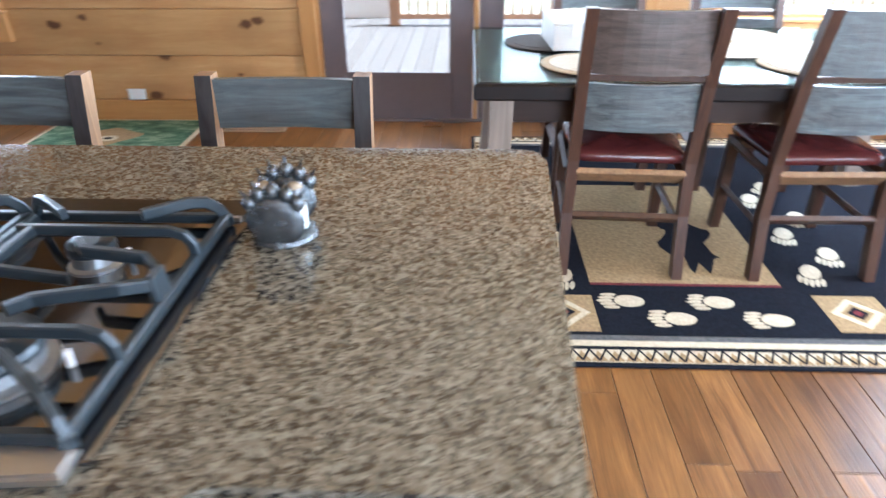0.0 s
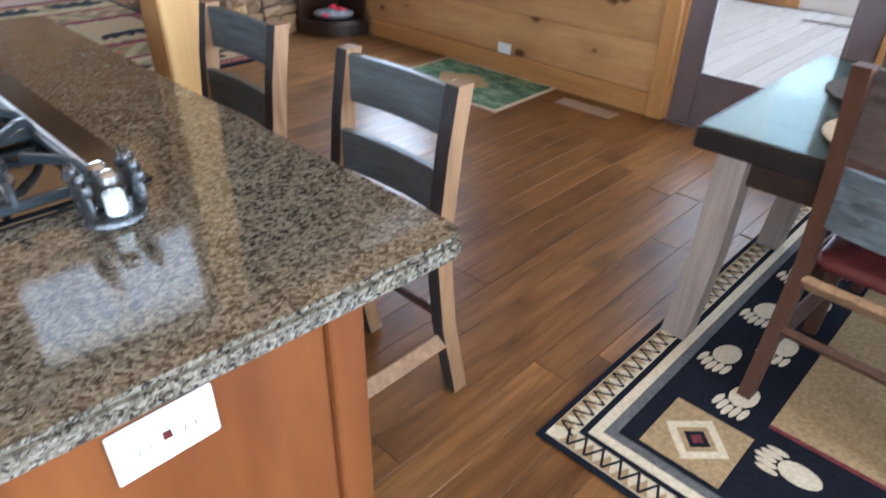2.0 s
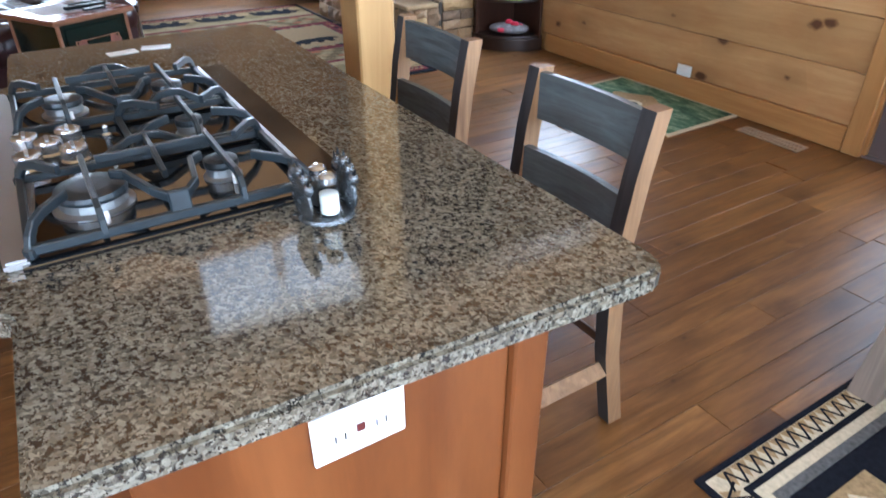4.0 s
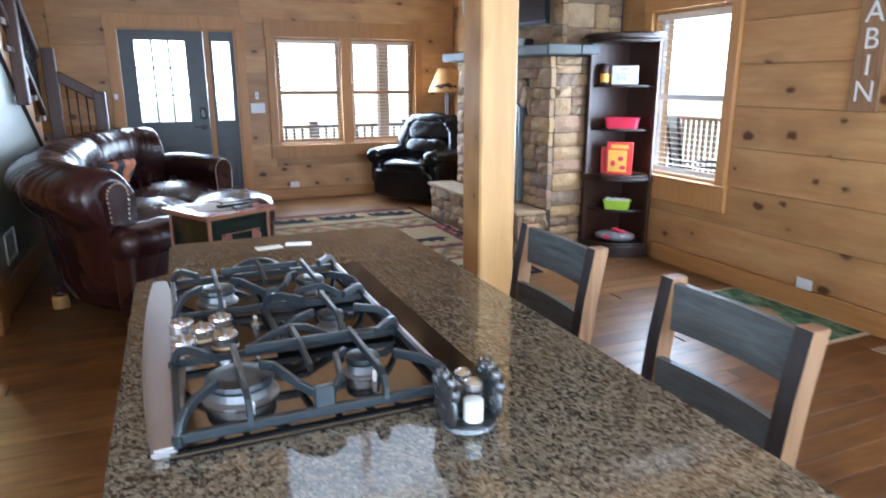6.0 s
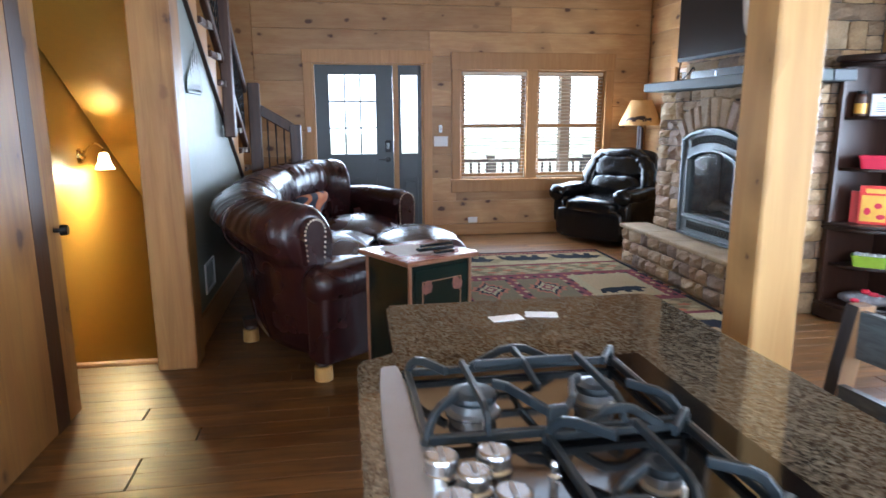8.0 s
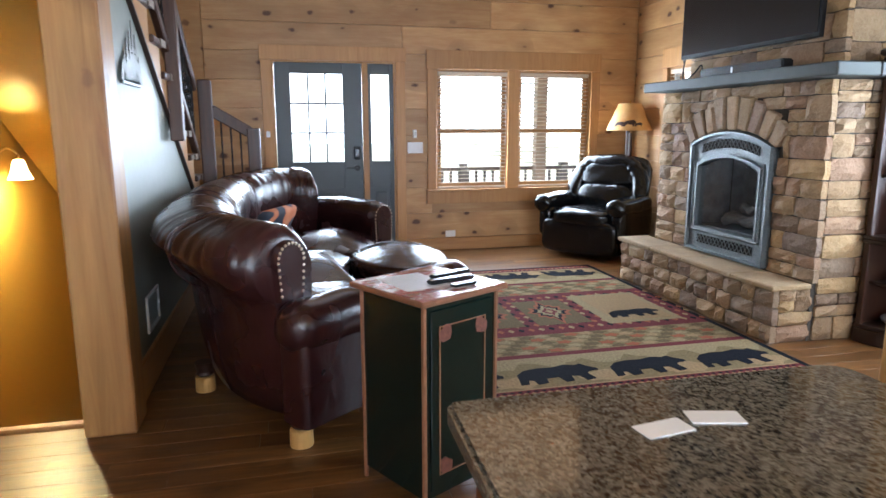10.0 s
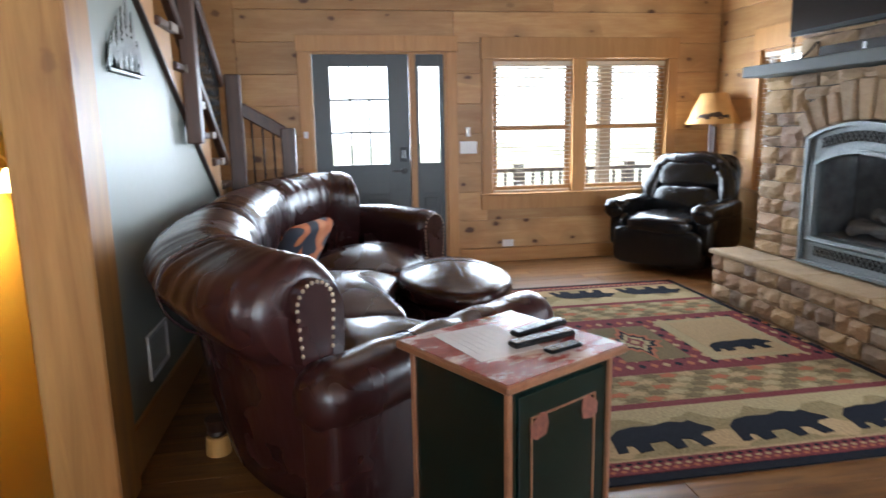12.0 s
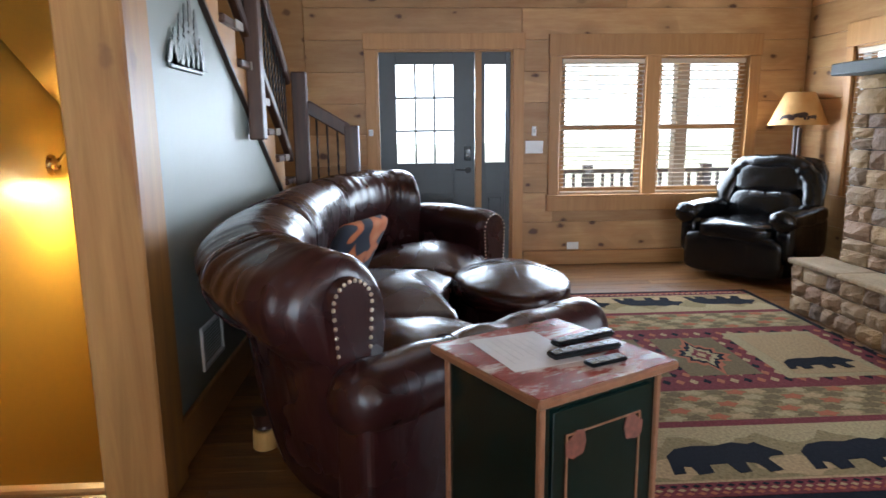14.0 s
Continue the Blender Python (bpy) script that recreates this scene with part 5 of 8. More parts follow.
def back_rings(i0, i1, lift=0.0, fat=1.0):
    """One stuffed back section: swollen between its seams, creased across the roll."""
    rings = []
    n = i1 - i0
    for i in range(i0, i1 + 1):
        t, nn = path_frame(BACK, i)
        u = (i - i0) / max(n, 1)
        bulge = fat * (1 + 0.05 * math.sin(math.pi * u) - 0.04 * (1 - abs(2 * u - 1)) ** 6)
        edge = 1 - 0.09 * abs(2 * u - 1) ** 14
        p = Vector((*BACK[i], 0))
        ring = []
        tip = 1 - 0.2 * max(0.0, 1 - i / 21) ** 2      # the roll rounds off at the free end
        near_seam = math.exp(-(min(u, 1 - u) * n / 26) ** 2)
        for j, (q, z) in enumerate(PROF):
            if q > 0.02 and 0.4 < z < 0.88:                 # the overhang sits higher away from the free end
                z += 0.062 * min(1.0, max(0.0, (i - 24) / 60)) * min(1.0, (z - 0.4) / 0.2, (0.88 - z) / 0.12)
            if z > 0.60:                                    # gathers in the leather
                k_ = min(1.0, (z - 0.60) / 0.12)
                f = noise.noise(Vector((i * 0.13, j * 0.09 + i * 0.02, 3.0))) * (0.12 + 0.75 * near_seam) + 0.8 * noise.noise(Vector((i * 0.035, j * 0.09, 8.0)))
                q += 0.012 * k_ * f * (1 if q > 0 else -1)
                z += 0.012 * k_ * f
            if z > 0.5:
                q, z = -0.06 + (q + 0.06) * tip, 0.78 + (z - 0.78) * (1 - (1 - tip) * 0.7)
            zz = z if z < 0.5 else 0.5 + (z - 0.5) * (edge + lift * math.sin(math.pi * u) ** 0.5)
            ring.append(p + nn * (q * bulge * -OUT) + Vector((0, 0, zz)))
        rings.append(ring)
    return rings


OUT = -1.0
t0, n0 = path_frame(BACK, 216)
OUT = 1.0 if n0.y > 0 else -1.0                  # make the roll lean to the wall
nb = len(BACK) - 1
for i0, i1, lift in ((0, 86, 0.0), (86, 200, 0.0), (200, 285, 0.0), (285, nb, 0.05)):
    bm = sweep(bmesh.new(), None, back_rings(i0, i1, lift))
    part("backrest", bm, M_BURGUNDY, sofa, "rolled leather back section", smooth=True, world_space=True)
for i0 in (86, 200, 285):
    bm = bmesh.new()
    t, nn = path_frame(BACK, i0)
    p = Vector((*BACK[i0], 0))
    tube(bm, [p + nn * (q * 1.012 * -OUT) + Vector((0, 0, z * 1.002 + 0.002)) for q, z in PROF[:34]], 0.004, 6)
    part("seam", bm, M_BURGUNDY, sofa, "raised leather seam", world_space=True)

# near scroll with its nailheads
t, nn = path_frame(BACK, 0)
E0 = Vector((*BACK[0], 0)) - t * 0.004


M_NAIL = plain("dull_brass_nail", (0.50, 0.41, 0.29), 0.32, 0.6, var=0.1)


def scroll(parent, origin, facing, side, w, z0, z1):
    """An arched leather panel on the end of a roll, edged with brass nailheads."""
    outl = []
    n = 14
    for i in range(n + 1):
        a = math.pi * i / n
        outl.append((w * math.cos(a), z1 - w + w * math.sin(a)))
    outl += [(-w * 0.8, z0), (w * 0.8, z0)]
    bm = bmesh.new()
    lo = [bm.verts.new(origin + side * u + Vector((0, 0, z))) for u, z in outl]
    hi = [bm.verts.new(origin + facing * 0.03 + side * (u * 0.92) + Vector((0, 0, z0 + (z - z0) * 0.97))) for u, z in outl]
    m = len(outl)
    for i in range(m):
        bm.faces.new((lo[i], lo[(i + 1) % m], hi[(i + 1) % m], hi[i]))
    bm.faces.new(hi)
    bm.faces.new(lo[::-1])
    s = part("scroll_panel", bm, M_BURGUNDY, parent, "arched end panel", world_space=True)
    pts = []
    for i in range(12):
        a = math.pi * i / 11
        pts.append((w * 0.86 * math.cos(a), z1 - w + w * 0.88 * math.sin(a)))
    rows = int((z1 - w - z0) / 0.024)
    for i in range(1, rows):
        zz = z1 - w - (z1 - w - z0) * i / rows
        f = 0.86 - 0.16 * i / rows
        pts += [(w * f, zz), (-w * f, zz)]
    me = link_mesh("nailhead", lathe(bmesh.new(), [(0.0070, 0), (0.0062, 0.003), (0.0025, 0.005)], (0, 0, 0), 8), M_NAIL, True)
    for u, z in pts:
        ob = new("nailhead", me)
        ob.parent = s
        off = Vector((0, 0, 0))
        top = s
        while top is not None:
            off += top.matrix_basis.translation
            top = top.parent
        m4 = facing.to_track_quat("Z", "Y").to_matrix().to_4x4()
        m4.translation = origin + facing * 0.03 + side * u + Vector((0, 0, z)) - off
        ob.matrix_basis = m4
    return s


scroll(sofa, E0 + nn * (-OUT) * -0.015, -t, nn, 0.082, 0.68, 0.925)


def roll(name, a, b, r, zc, z_foot, body, label, parent=sofa, end_drop=0.0):
    """A low rolled arm from a to b on a leather body."""
    a, b = Vector((*a, 0)), Vector((*b, 0))
    d = (b - a).normalized()
    s = Vector((-d.y, d.x, 0))
    rings = []
    n = 14
    for i in range(n + 1):
        u = i / n
        c = a.lerp(b, u)
        k = 1 - 0.35 * max(0, (abs(2 * u - 1) - 0.86) / 0.14) ** 2
        sag = 0.02 * math.sin(u * math.pi)
        ring = []
        for j in range(14):
            an = math.pi * (1.25 - 1.5 * j / 13)
            ring.append(c + s * (r * k * math.cos(an)) + Vector((0, 0, zc - end_drop * u + sag + r * k * math.sin(an))))
        for q, zz in ((0.74, zc - r * 0.98), (0.80, zc - r * 1.35), (1.0, z_foot + 0.12), (1.02, z_foot)):
            ring.append(c + s * (body * k * q) + Vector((0, 0, zz)))
        for q, zz in ((1.02, z_foot), (1.0, z_foot + 0.12), (0.80, zc - r * 1.35), (0.74, zc - r * 0.98)):
            ring.append(c - s * (body * k * q) + Vector((0, 0, zz)))
        rings.append(ring)
    return part(name, sweep(bmesh.new(), None, rings), M_BURGUNDY, parent, label, smooth=True, world_space=True)


LA, LB = Vector((-1.50, 1.21, 0)), Vector((-2.25, 2.15, 0))
ld = (LB - LA).normalized()
bm = bmesh.new()
n = 34
tube(bm, [LA.lerp(LB, i / n) + Vector((0, 0, 0.575 + 0.008 * math.sin(0.9 * i) * (1 - abs(2 * i / n - 1)))) for i in range(n + 1)],
     [0.112 * (1 - 0.55 * max(0.0, 1 - i / 2.6) ** 2.2) * (1 - 0.5 * max(0.0, 1 - (n - i) / 2.6) ** 2.2) for i in range(n + 1)], 22)
arm = part("low_arm", bm, M_BURGUNDY, sofa, "low rolled end arm", smooth=True, world_space=True)
ls = Vector((-ld.y, ld.x, 0))
a0, b0 = LA + ld * 0.035, LB - ld * 0.03
part("arm_panel", prism(bmesh.new(), rounded([tuple((a0 + ls * 0.085).xy), tuple((a0 - ls * 0.085).xy), tuple((b0 - ls * 0.085).xy), tuple((b0 + ls * 0.085).xy)], 0.045, 6), 0.158, 0.53, bevel=0.01), M_BURGUNDY, arm, "leather side below the roll", world_space=True)
bm = bmesh.new()
mid = LA.lerp(LB, 0.36)
tube(bm, [mid + Vector((0, 0, 0.575)) + 0.1135 * (math.cos(a) * ls + math.sin(a) * Vector((0, 0, 1))) for a in [math.pi * (-0.2 + 1.4 * i / 16) for i in range(17)]], 0.0035, 6)
part("seam", bm, M_BURGUNDY, arm, "raised leather seam", world_space=True)
roll("far_arm", (-5.08, 1.50), (-4.47, 2.04), 0.13, 0.61, 0.12, 0.115, "rolled far arm")
fdir = Vector((0.61, 0.54, 0)).normalized()
scroll(sofa, Vector((-4.482, 2.03, 0)), fdir, Vector((-fdir.y, fdir.x, 0)), 0.125, 0.2, 0.73)
# base and seat cushions
base = rounded([(-1.75, 1.45), (-2.3, 0.95), (-3.3, 0.86), (-4.2, 0.92), (-4.8, 1.45), (-4.6, 1.98), (-4.05, 1.86), (-3.3, 1.62), (-2.75, 1.75), (-2.25, 2.15)], 0.12, 4)
part("base", prism(bmesh.new(), base, 0.12, 0.30, bevel=0.02), M_BURGUNDY, sofa, world_space=True)
for o in ([(-1.78, 1.42), (-2.22, 1.0), (-2.75, 0.95), (-2.78, 1.68), (-2.30, 2.10)], [(-2.79, 0.95), (-3.95, 0.95), (-3.75, 1.72), (-3.3, 1.60), (-2.81, 1.68)], [(-3.97, 0.96), (-4.5, 1.12), (-4.86, 1.62), (-4.56, 2.02), (-4.0, 1.88), (-3.79, 1.74)]):
    part("seat_cushion", cushion(bmesh.new(), rounded(o, 0.1, 4), 0.29, 0.45, 0.095, rings=7), M_BURGUNDY, sofa, "plump seat cushion", smooth=True, world_space=True)
M_FOOT = wood("honey_turned_foot", (0.72, 0.44, 0.15), (0.55, 0.30, 0.08), 2, knots=False, rough=0.3)
for x, y in ((-1.68, 1.27), (-2.42, 0.79), (-3.7, 0.86), (-4.75, 1.35), (-4.55, 2.05), (-2.25, 2.17)):
    f = part("foot", lathe(bmesh.new(), [(0.05, 0), (0.052, 0.004), (0.05, 0.075), (0.045, 0.082)], (x, y, 0), 20), M_FOOT, sofa, "honey-coloured wooden foot block", world_space=True)
    part("foot_stem", lathe(bmesh.new(), [(0.032, 0.0), (0.045, 0.012), (0.04, 0.025), (0.05, 0.075)], (x, y, 0.0825), 20), M_DARKWOOD, f, "dark turned stem", world_space=True)

ott = thing("ottoman", (-3.65, 2.04, 0), "burgundy leather ottoman with a domed top", "ottoman")
oo = [(0.50 * math.cos(a) * (1 + 0.06 * math.cos(2 * a)), 0.36 * math.sin(a)) for a in [2 * math.pi * i / 28 for i in range(28)]]
part("body", prism(bmesh.new(), [(x * 0.95, y * 0.95) for x, y in oo], 0.06, 0.34, bevel=0.02), M_BURGUNDY, ott)
part("top_cushion", cushion(bmesh.new(), oo, 0.33, 0.45, 0.075, rings=6), M_BURGUNDY, ott, "puffed leather top with cross seams", smooth=True)
for horizontal in (True, False):
    line = [(-0.9 + 1.8 * i / 18) for i in range(19)]
    part("seam", tube(bmesh.new(), [((0.42 * u, 0.0) if horizontal else (0.05 * u, 0.30 * u)) + (0.455 + 0.073 * (1 - u * u),) for u in line], 0.0035, 6), M_BURGUNDY, ott, "raised cross seam")
for a in (0.4, 2.0, 3.6, 5.2):
    part("foot", lathe(bmesh.new(), [(0.03, 0.012), (0.035, 0.03), (0.03, 0.06)], (0.34 * math.cos(a), 0.26 * math.sin(a), 0), 12), M_DARKWOOD, ott)

pil = thing("throw_pillow", (-3.12, 1.14, 0.50), "orange and black patterned throw pillow on the sofa", "pillow", rz=-25)
M_PILLOW = Nodes("patterned_fabric")
vv = M_PILLOW.coords()
cc = M_PILLOW.ramp(M_PILLOW.noise(vv, 6, 1), [(0.45, (0.02, 0.025, 0.04)), (0.48, (0.42, 0.12, 0.04)), (0.6, (0.50, 0.20, 0.08)), (0.66, (0.03, 0.03, 0.04))])
M_PILLOW = M_PILLOW.set(Base_Color=cc, Roughness=0.85)
bm = cushion(bmesh.new(), rounded([(-0.23, -0.23), (0.23, -0.23), (0.23, 0.23), (-0.23, 0.23)], 0.05, 3), 0, 0.07, 0.06)
bmesh.ops.rotate(bm, verts=bm.verts, cent=(0, 0, 0), matrix=Matrix.Rotation(radians(62), 3, "X"))
bmesh.ops.translate(bm, verts=bm.verts, vec=(0, 0, 0.16))
part("cover", bm, M_PILLOW, pil, smooth=True)

# ---------- end table ----------
et = thing("end_table", (-1.285, 1.757, 0), "dark green cabinet end table with a worn red top", "end table", rz=29)
M_GREEN = plain("dark_green_paint", (0.0045, 0.013, 0.011), 0.14, var=0.25, scale=12, bump=0.02)
k = Nodes("worn_red_white_top")
vv = k.coords((1, 0.35, 1))
a = k.noise(vv, 16, 6, 0.7)
b = k.noise(k.coords(), 5, 3)
cc = k.ramp(a, [(0.38, (0.20, 0.022, 0.022)), (0.5, (0.30, 0.06, 0.055)), (0.58, (0.66, 0.58, 0.56))])
cc = k.mix(k.ramp(b, [(0.4, (0, 0, 0)), (0.7, (0.5, 0.5, 0.5))]), cc, (0.20, 0.03, 0.025))
k.bump(a, 0.1, 0.003)
M_ETTOP = k.set(Base_Color=cc, Roughness=0.22)
M_ETEDGE = wood("worn_brown_edge", (0.36, 0.17, 0.09), (0.20, 0.085, 0.04), 0, knots=False, rough=0.4)
part("tabletop", abox(-0.213, 0.213, -0.213, 0.213, 0.775, 0.797, bevel=0.005), M_ETEDGE, et, "worn wooden top edge")
part("top_inlay", abox(-0.206, 0.206, -0.206, 0.206, 0.7972, 0.7985), M_ETTOP, et, "worn red and white top")
part("cabinet_body", abox(-0.178, 0.178, -0.178, 0.178, 0.045, 0.7745, bevel=0.003), M_GREEN, et, "dark green lacquered sides")
for sx, sy in itertools.product((-1, 1), (-1, 1)):
    part("corner_post", abox(sx * 0.178 - 0.008, sx * 0.178 + 0.008, sy * 0.178 - 0.008, sy * 0.178 + 0.008, 0.0, 0.774, bevel=0.003), M_ETEDGE, et, "worn reddish corner post")
dr = part("cabinet_door", abox(0.1785, 0.186, -0.15, 0.15, 0.07, 0.75, bevel=0.003), M_GREEN, et, "green door with worn edges")
part("door_bead", joined([abox(0.1862, 0.189, -0.115, -0.110, 0.13, 0.69), abox(0.1862, 0.189, 0.110, 0.115, 0.13, 0.69), abox(0.1862, 0.189, -0.110, 0.110, 0.13, 0.134), abox(0.1862, 0.189, -0.110, 0.110, 0.686, 0.69)]), M_ETEDGE, dr, "worn bead")
M_LEAF = plain("rubbed_leaf_paint", (0.17, 0.06, 0.04), 0.5, var=0.45, scale=60)
for y, z, s in ((-0.085, 0.66, 1), (0.09, 0.655, -1), (-0.085, 0.16, -1), (0.09, 0.165, 1)):
    bm = bmesh.new()
    vs = [bm.verts.new((0.1895, y + px * s, z + pz)) for px, pz in ((-0.03, -0.02), (-0.012, -0.03), (0.02, -0.024), (0.028, 0.002), (0.022, 0.03), (0.0, 0.034), (-0.016, 0.02), (-0.032, 0.01))]
    bm.faces.new(vs)
    r = bmesh.ops.extrude_face_region(bm, geom=list(bm.faces))
    bmesh.ops.translate(bm, verts=[v for v in r["geom"] if isinstance(v, bmesh.types.BMVert)], vec=(-0.0031, 0, 0))
    part("leaf_mark", bm, M_LEAF, dr, "rubbed reddish leaf figure")
M_PRINT = plain("faint_print", (0.52, 0.52, 0.53), 0.6, var=0.1)
ps = thing("paper_sheet", (-1.30, 1.70, 0.7988), "printed paper sheet on the end table", "paper", rz=20)
part("sheet", abox(-0.12, 0.12, -0.095, 0.095, 0, 0.0008), plain("used_paper", (0.56, 0.55, 0.55), 0.5, var=0.12, scale=9), ps)
part("print_bar", joined([abox(-0.10, 0.08 - 0.02 * (i % 3), -0.07 + 0.022 * i, -0.0685 + 0.022 * i, 0.0009, 0.0011) for i in range(7)]), M_PRINT, ps, "faint unreadable print")
for i, (x, y, rz, L, z) in enumerate(((-1.36, 1.86, 118, 0.19, 0.7997), (-1.27, 1.84, 112, 0.2, 0.7997), (-1.20, 1.87, 115, 0.11, 0.7997))):
    rm = thing("remote_control", (x, y, z), "dark remote control lying on the end table", "remote", "remotes", rz=rz)
    part("body", abox(-L / 2, L / 2, -0.020, 0.020, 0, 0.016 if i < 2 else 0.010, bevel=0.005, seg=2), M_SCREEN, rm)
    for q in range(5 if i < 2 else 3):
        part("button", abox(-L / 2 + 0.03 + q * 0.03, -L / 2 + 0.042 + q * 0.03, -0.012, 0.012, 0.0161 if i < 2 else 0.0101, 0.0168 if i < 2 else 0.0107), M_SCREEN, rm)

# ---------- recliner ----------
rc = thing("recliner", (-5.39, 4.52, 0), "overstuffed glossy black leather recliner in the corner", "armchair", rz=36)


def puff(cx, cy, cz, sx, sy, sz, power=3.2, tilt=0.0, u=20, v=12):
    """A rounded, stuffed block."""
    bm = bmesh.new()
    bmesh.ops.create_uvsphere(bm, u_segments=u, v_segments=v, radius=1)
    for w in bm.verts:
        c = w.co
        m = (abs(c.x) ** power + abs(c.y) ** power + abs(c.z) ** power) ** (1 / power)
        c /= m
        w.co = Vector((c.x * sx, c.y * sy, c.z * sz))
    if tilt:
        bmesh.ops.rotate(bm, verts=bm.verts, cent=(0, 0, 0), matrix=Matrix.Rotation(radians(tilt), 3, "X"))
    bmesh.ops.translate(bm, verts=bm.verts, vec=(cx, cy, cz))
    return bm


def creased(bm, amount=0.012, freq=9.0, seed=0.0):
    """Soft creases over a stuffed shape."""
    bm.normal_update()
    for v in bm.verts:
        v.co += v.normal * (amount * noise.noise(v.co * freq + Vector((seed, seed * 2, 0))))
    return bm


def arc_roll(w, z0, z1, y0, lean, r, n=40):
    """A stuffed roll that runs up one side of the back, over its top and down the other."""
    pts = []
    for i in range(n + 1):
        a = math.pi * i / n
        x = -w * math.copysign(abs(math.cos(a)) ** 0.55, math.cos(a))
        z = z0 + (z1 - z0) * abs(math.sin(a)) ** 0.55
        pts.append((x, y0 + (z - z0) * lean, z))
    return tube(bmesh.new(), pts, [r * (1 + 0.05 * math.sin(i * 1.9)) for i in range(n + 1)], 14)


part("base", puff(0, 0.02, 0.20, 0.36, 0.36, 0.17, 7), M_BLACKLEATHER, rc, smooth=True)
fr = part("footrest", puff(0, -0.36, 0.235, 0.37, 0.055, 0.175, 7, u=32, v=20), M_BLACKLEATHER, rc, "padded front panel", smooth=True)
for sx in (-0.13, 0.13):
    part("seam", tube(bmesh.new(), [(sx, -0.414, 0.09), (sx, -0.4165, 0.24), (sx, -0.412, 0.39)], 0.004, 6), M_BLACKLEATHER, fr, "stitched seam")
part("seat", creased(puff(0, -0.12, 0.43, 0.295, 0.32, 0.085, 5, u=36, v=22), 0.012, 8), M_BLACKLEATHER, rc, "stuffed seat", smooth=True)
for sd in (-1, 1):
    a = part("armrest", puff(sd * 0.36, -0.03, 0.37, 0.075, 0.35, 0.19, 6), M_BLACKLEATHER, rc, smooth=True)
    part("arm_pad", creased(puff(sd * 0.365, -0.06, 0.565, 0.095, 0.36, 0.085, 3, u=32, v=18), 0.014, 10, sd), M_BLACKLEATHER, a, "padded arm top", smooth=True)
    af = part("arm_front", creased(lathe(bmesh.new(), [(0.05, -0.02), (0.088, 0.0), (0.092, 0.02), (0.075, 0.045), (0.04, 0.058), (0.012, 0.062)], (0, 0, 0), 24), 0.008, 30, sd), M_BLACKLEATHER, a, "gathered rolled arm front", smooth=True)
    af.matrix_basis = pose(sd * 0.365, -0.385, 0.555, 90, 0, 0)
part("backrest", puff(0, 0.30, 0.66, 0.37, 0.085, 0.38, 6, tilt=-14), M_BLACKLEATHER, rc, "high padded back", smooth=True)
part("back_roll", creased(arc_roll(0.335, 0.42, 0.965, 0.155, 0.25, 0.082), 0.02, 11), M_BLACKLEATHER, rc, "gathered roll round the back", smooth=True)
hc = part("head_cushion", creased(puff(0, 0.235, 0.83, 0.265, 0.055, 0.125, 5, tilt=-14, u=36, v=22), 0.012, 10), M_BLACKLEATHER, rc, "pillowed head cushion", smooth=True)
part("lumbar_cushion", creased(puff(0, 0.165, 0.61, 0.275, 0.07, 0.125, 4, tilt=-14, u=36, v=22), 0.014, 10, 2.0), M_BLACKLEATHER, rc, "pillowed lumbar cushion", smooth=True)
for bx_ in (-0.13, 0.0, 0.13):
    part("tuft", puff(bx_, 0.135, 0.72, 0.016, 0.012, 0.012, 2, u=10, v=6), M_BLACKLEATHER, hc, "sunken tuft button", smooth=True)
rc.scale = (1.16, 1.06, 1.02)

# ---------- lamp on a side table ----------
st = thing("side_table", (-5.72, 5.04, 0), "small dark side table behind the recliner", "table")
part("top", lathe(bmesh.new(), [(0.15, 0), (0.16, 0.01), (0.15, 0.025)], (0, 0, 0.56), 24), M_DARKWOOD_X, st)
part("pedestal", lathe(bmesh.new(), [(0.13, 0), (0.12, 0.03), (0.03, 0.07), (0.025, 0.5), (0.06, 0.56)], (0, 0, 0), 16), M_DARKWOOD, st)
lp = thing("table_lamp", (-5.72, 5.04, 0.586), "table lamp with dark log stem and tan painted shade", "lamp")
part("stem", joined([arod((-0.02, 0, 0.02), (-0.02, 0, 0.74), 0.024), arod((0.025, 0.01, 0.02), (0.025, 0.01, 0.72), 0.02), lathe(bmesh.new(), [(0.09, 0), (0.09, 0.02), (0.03, 0.035)], (0, 0, 0), 16)]), M_BROWNWOOD, lp, "dark wooden log stem")
k = Nodes("parchment_shade")
vv = k.coords()
cc = k.ramp(k.noise(vv, 7, 4), [(0.3, (0.50, 0.26, 0.075)), (0.7, (0.64, 0.36, 0.12))])
M_SHADE = k.set(Base_Color=cc, Roughness=0.7, Transmission_Weight=0.0, Subsurface_Weight=0.0)
bm = bmesh.new()
rings = []
for r_, z_ in ((0.25, 0.745), (0.253, 0.75), (0.125, 1.04), (0.122, 1.04), (0.247, 0.748)):
    rings.append([(r_ * math.cos(2 * math.pi * i / 32), r_ * math.sin(2 * math.pi * i / 32), z_) for i in range(32)])
sweep(bm, None, rings, caps=False)
sh = part("shade", bm, M_SHADE, lp, "tan parchment shade", smooth=True)
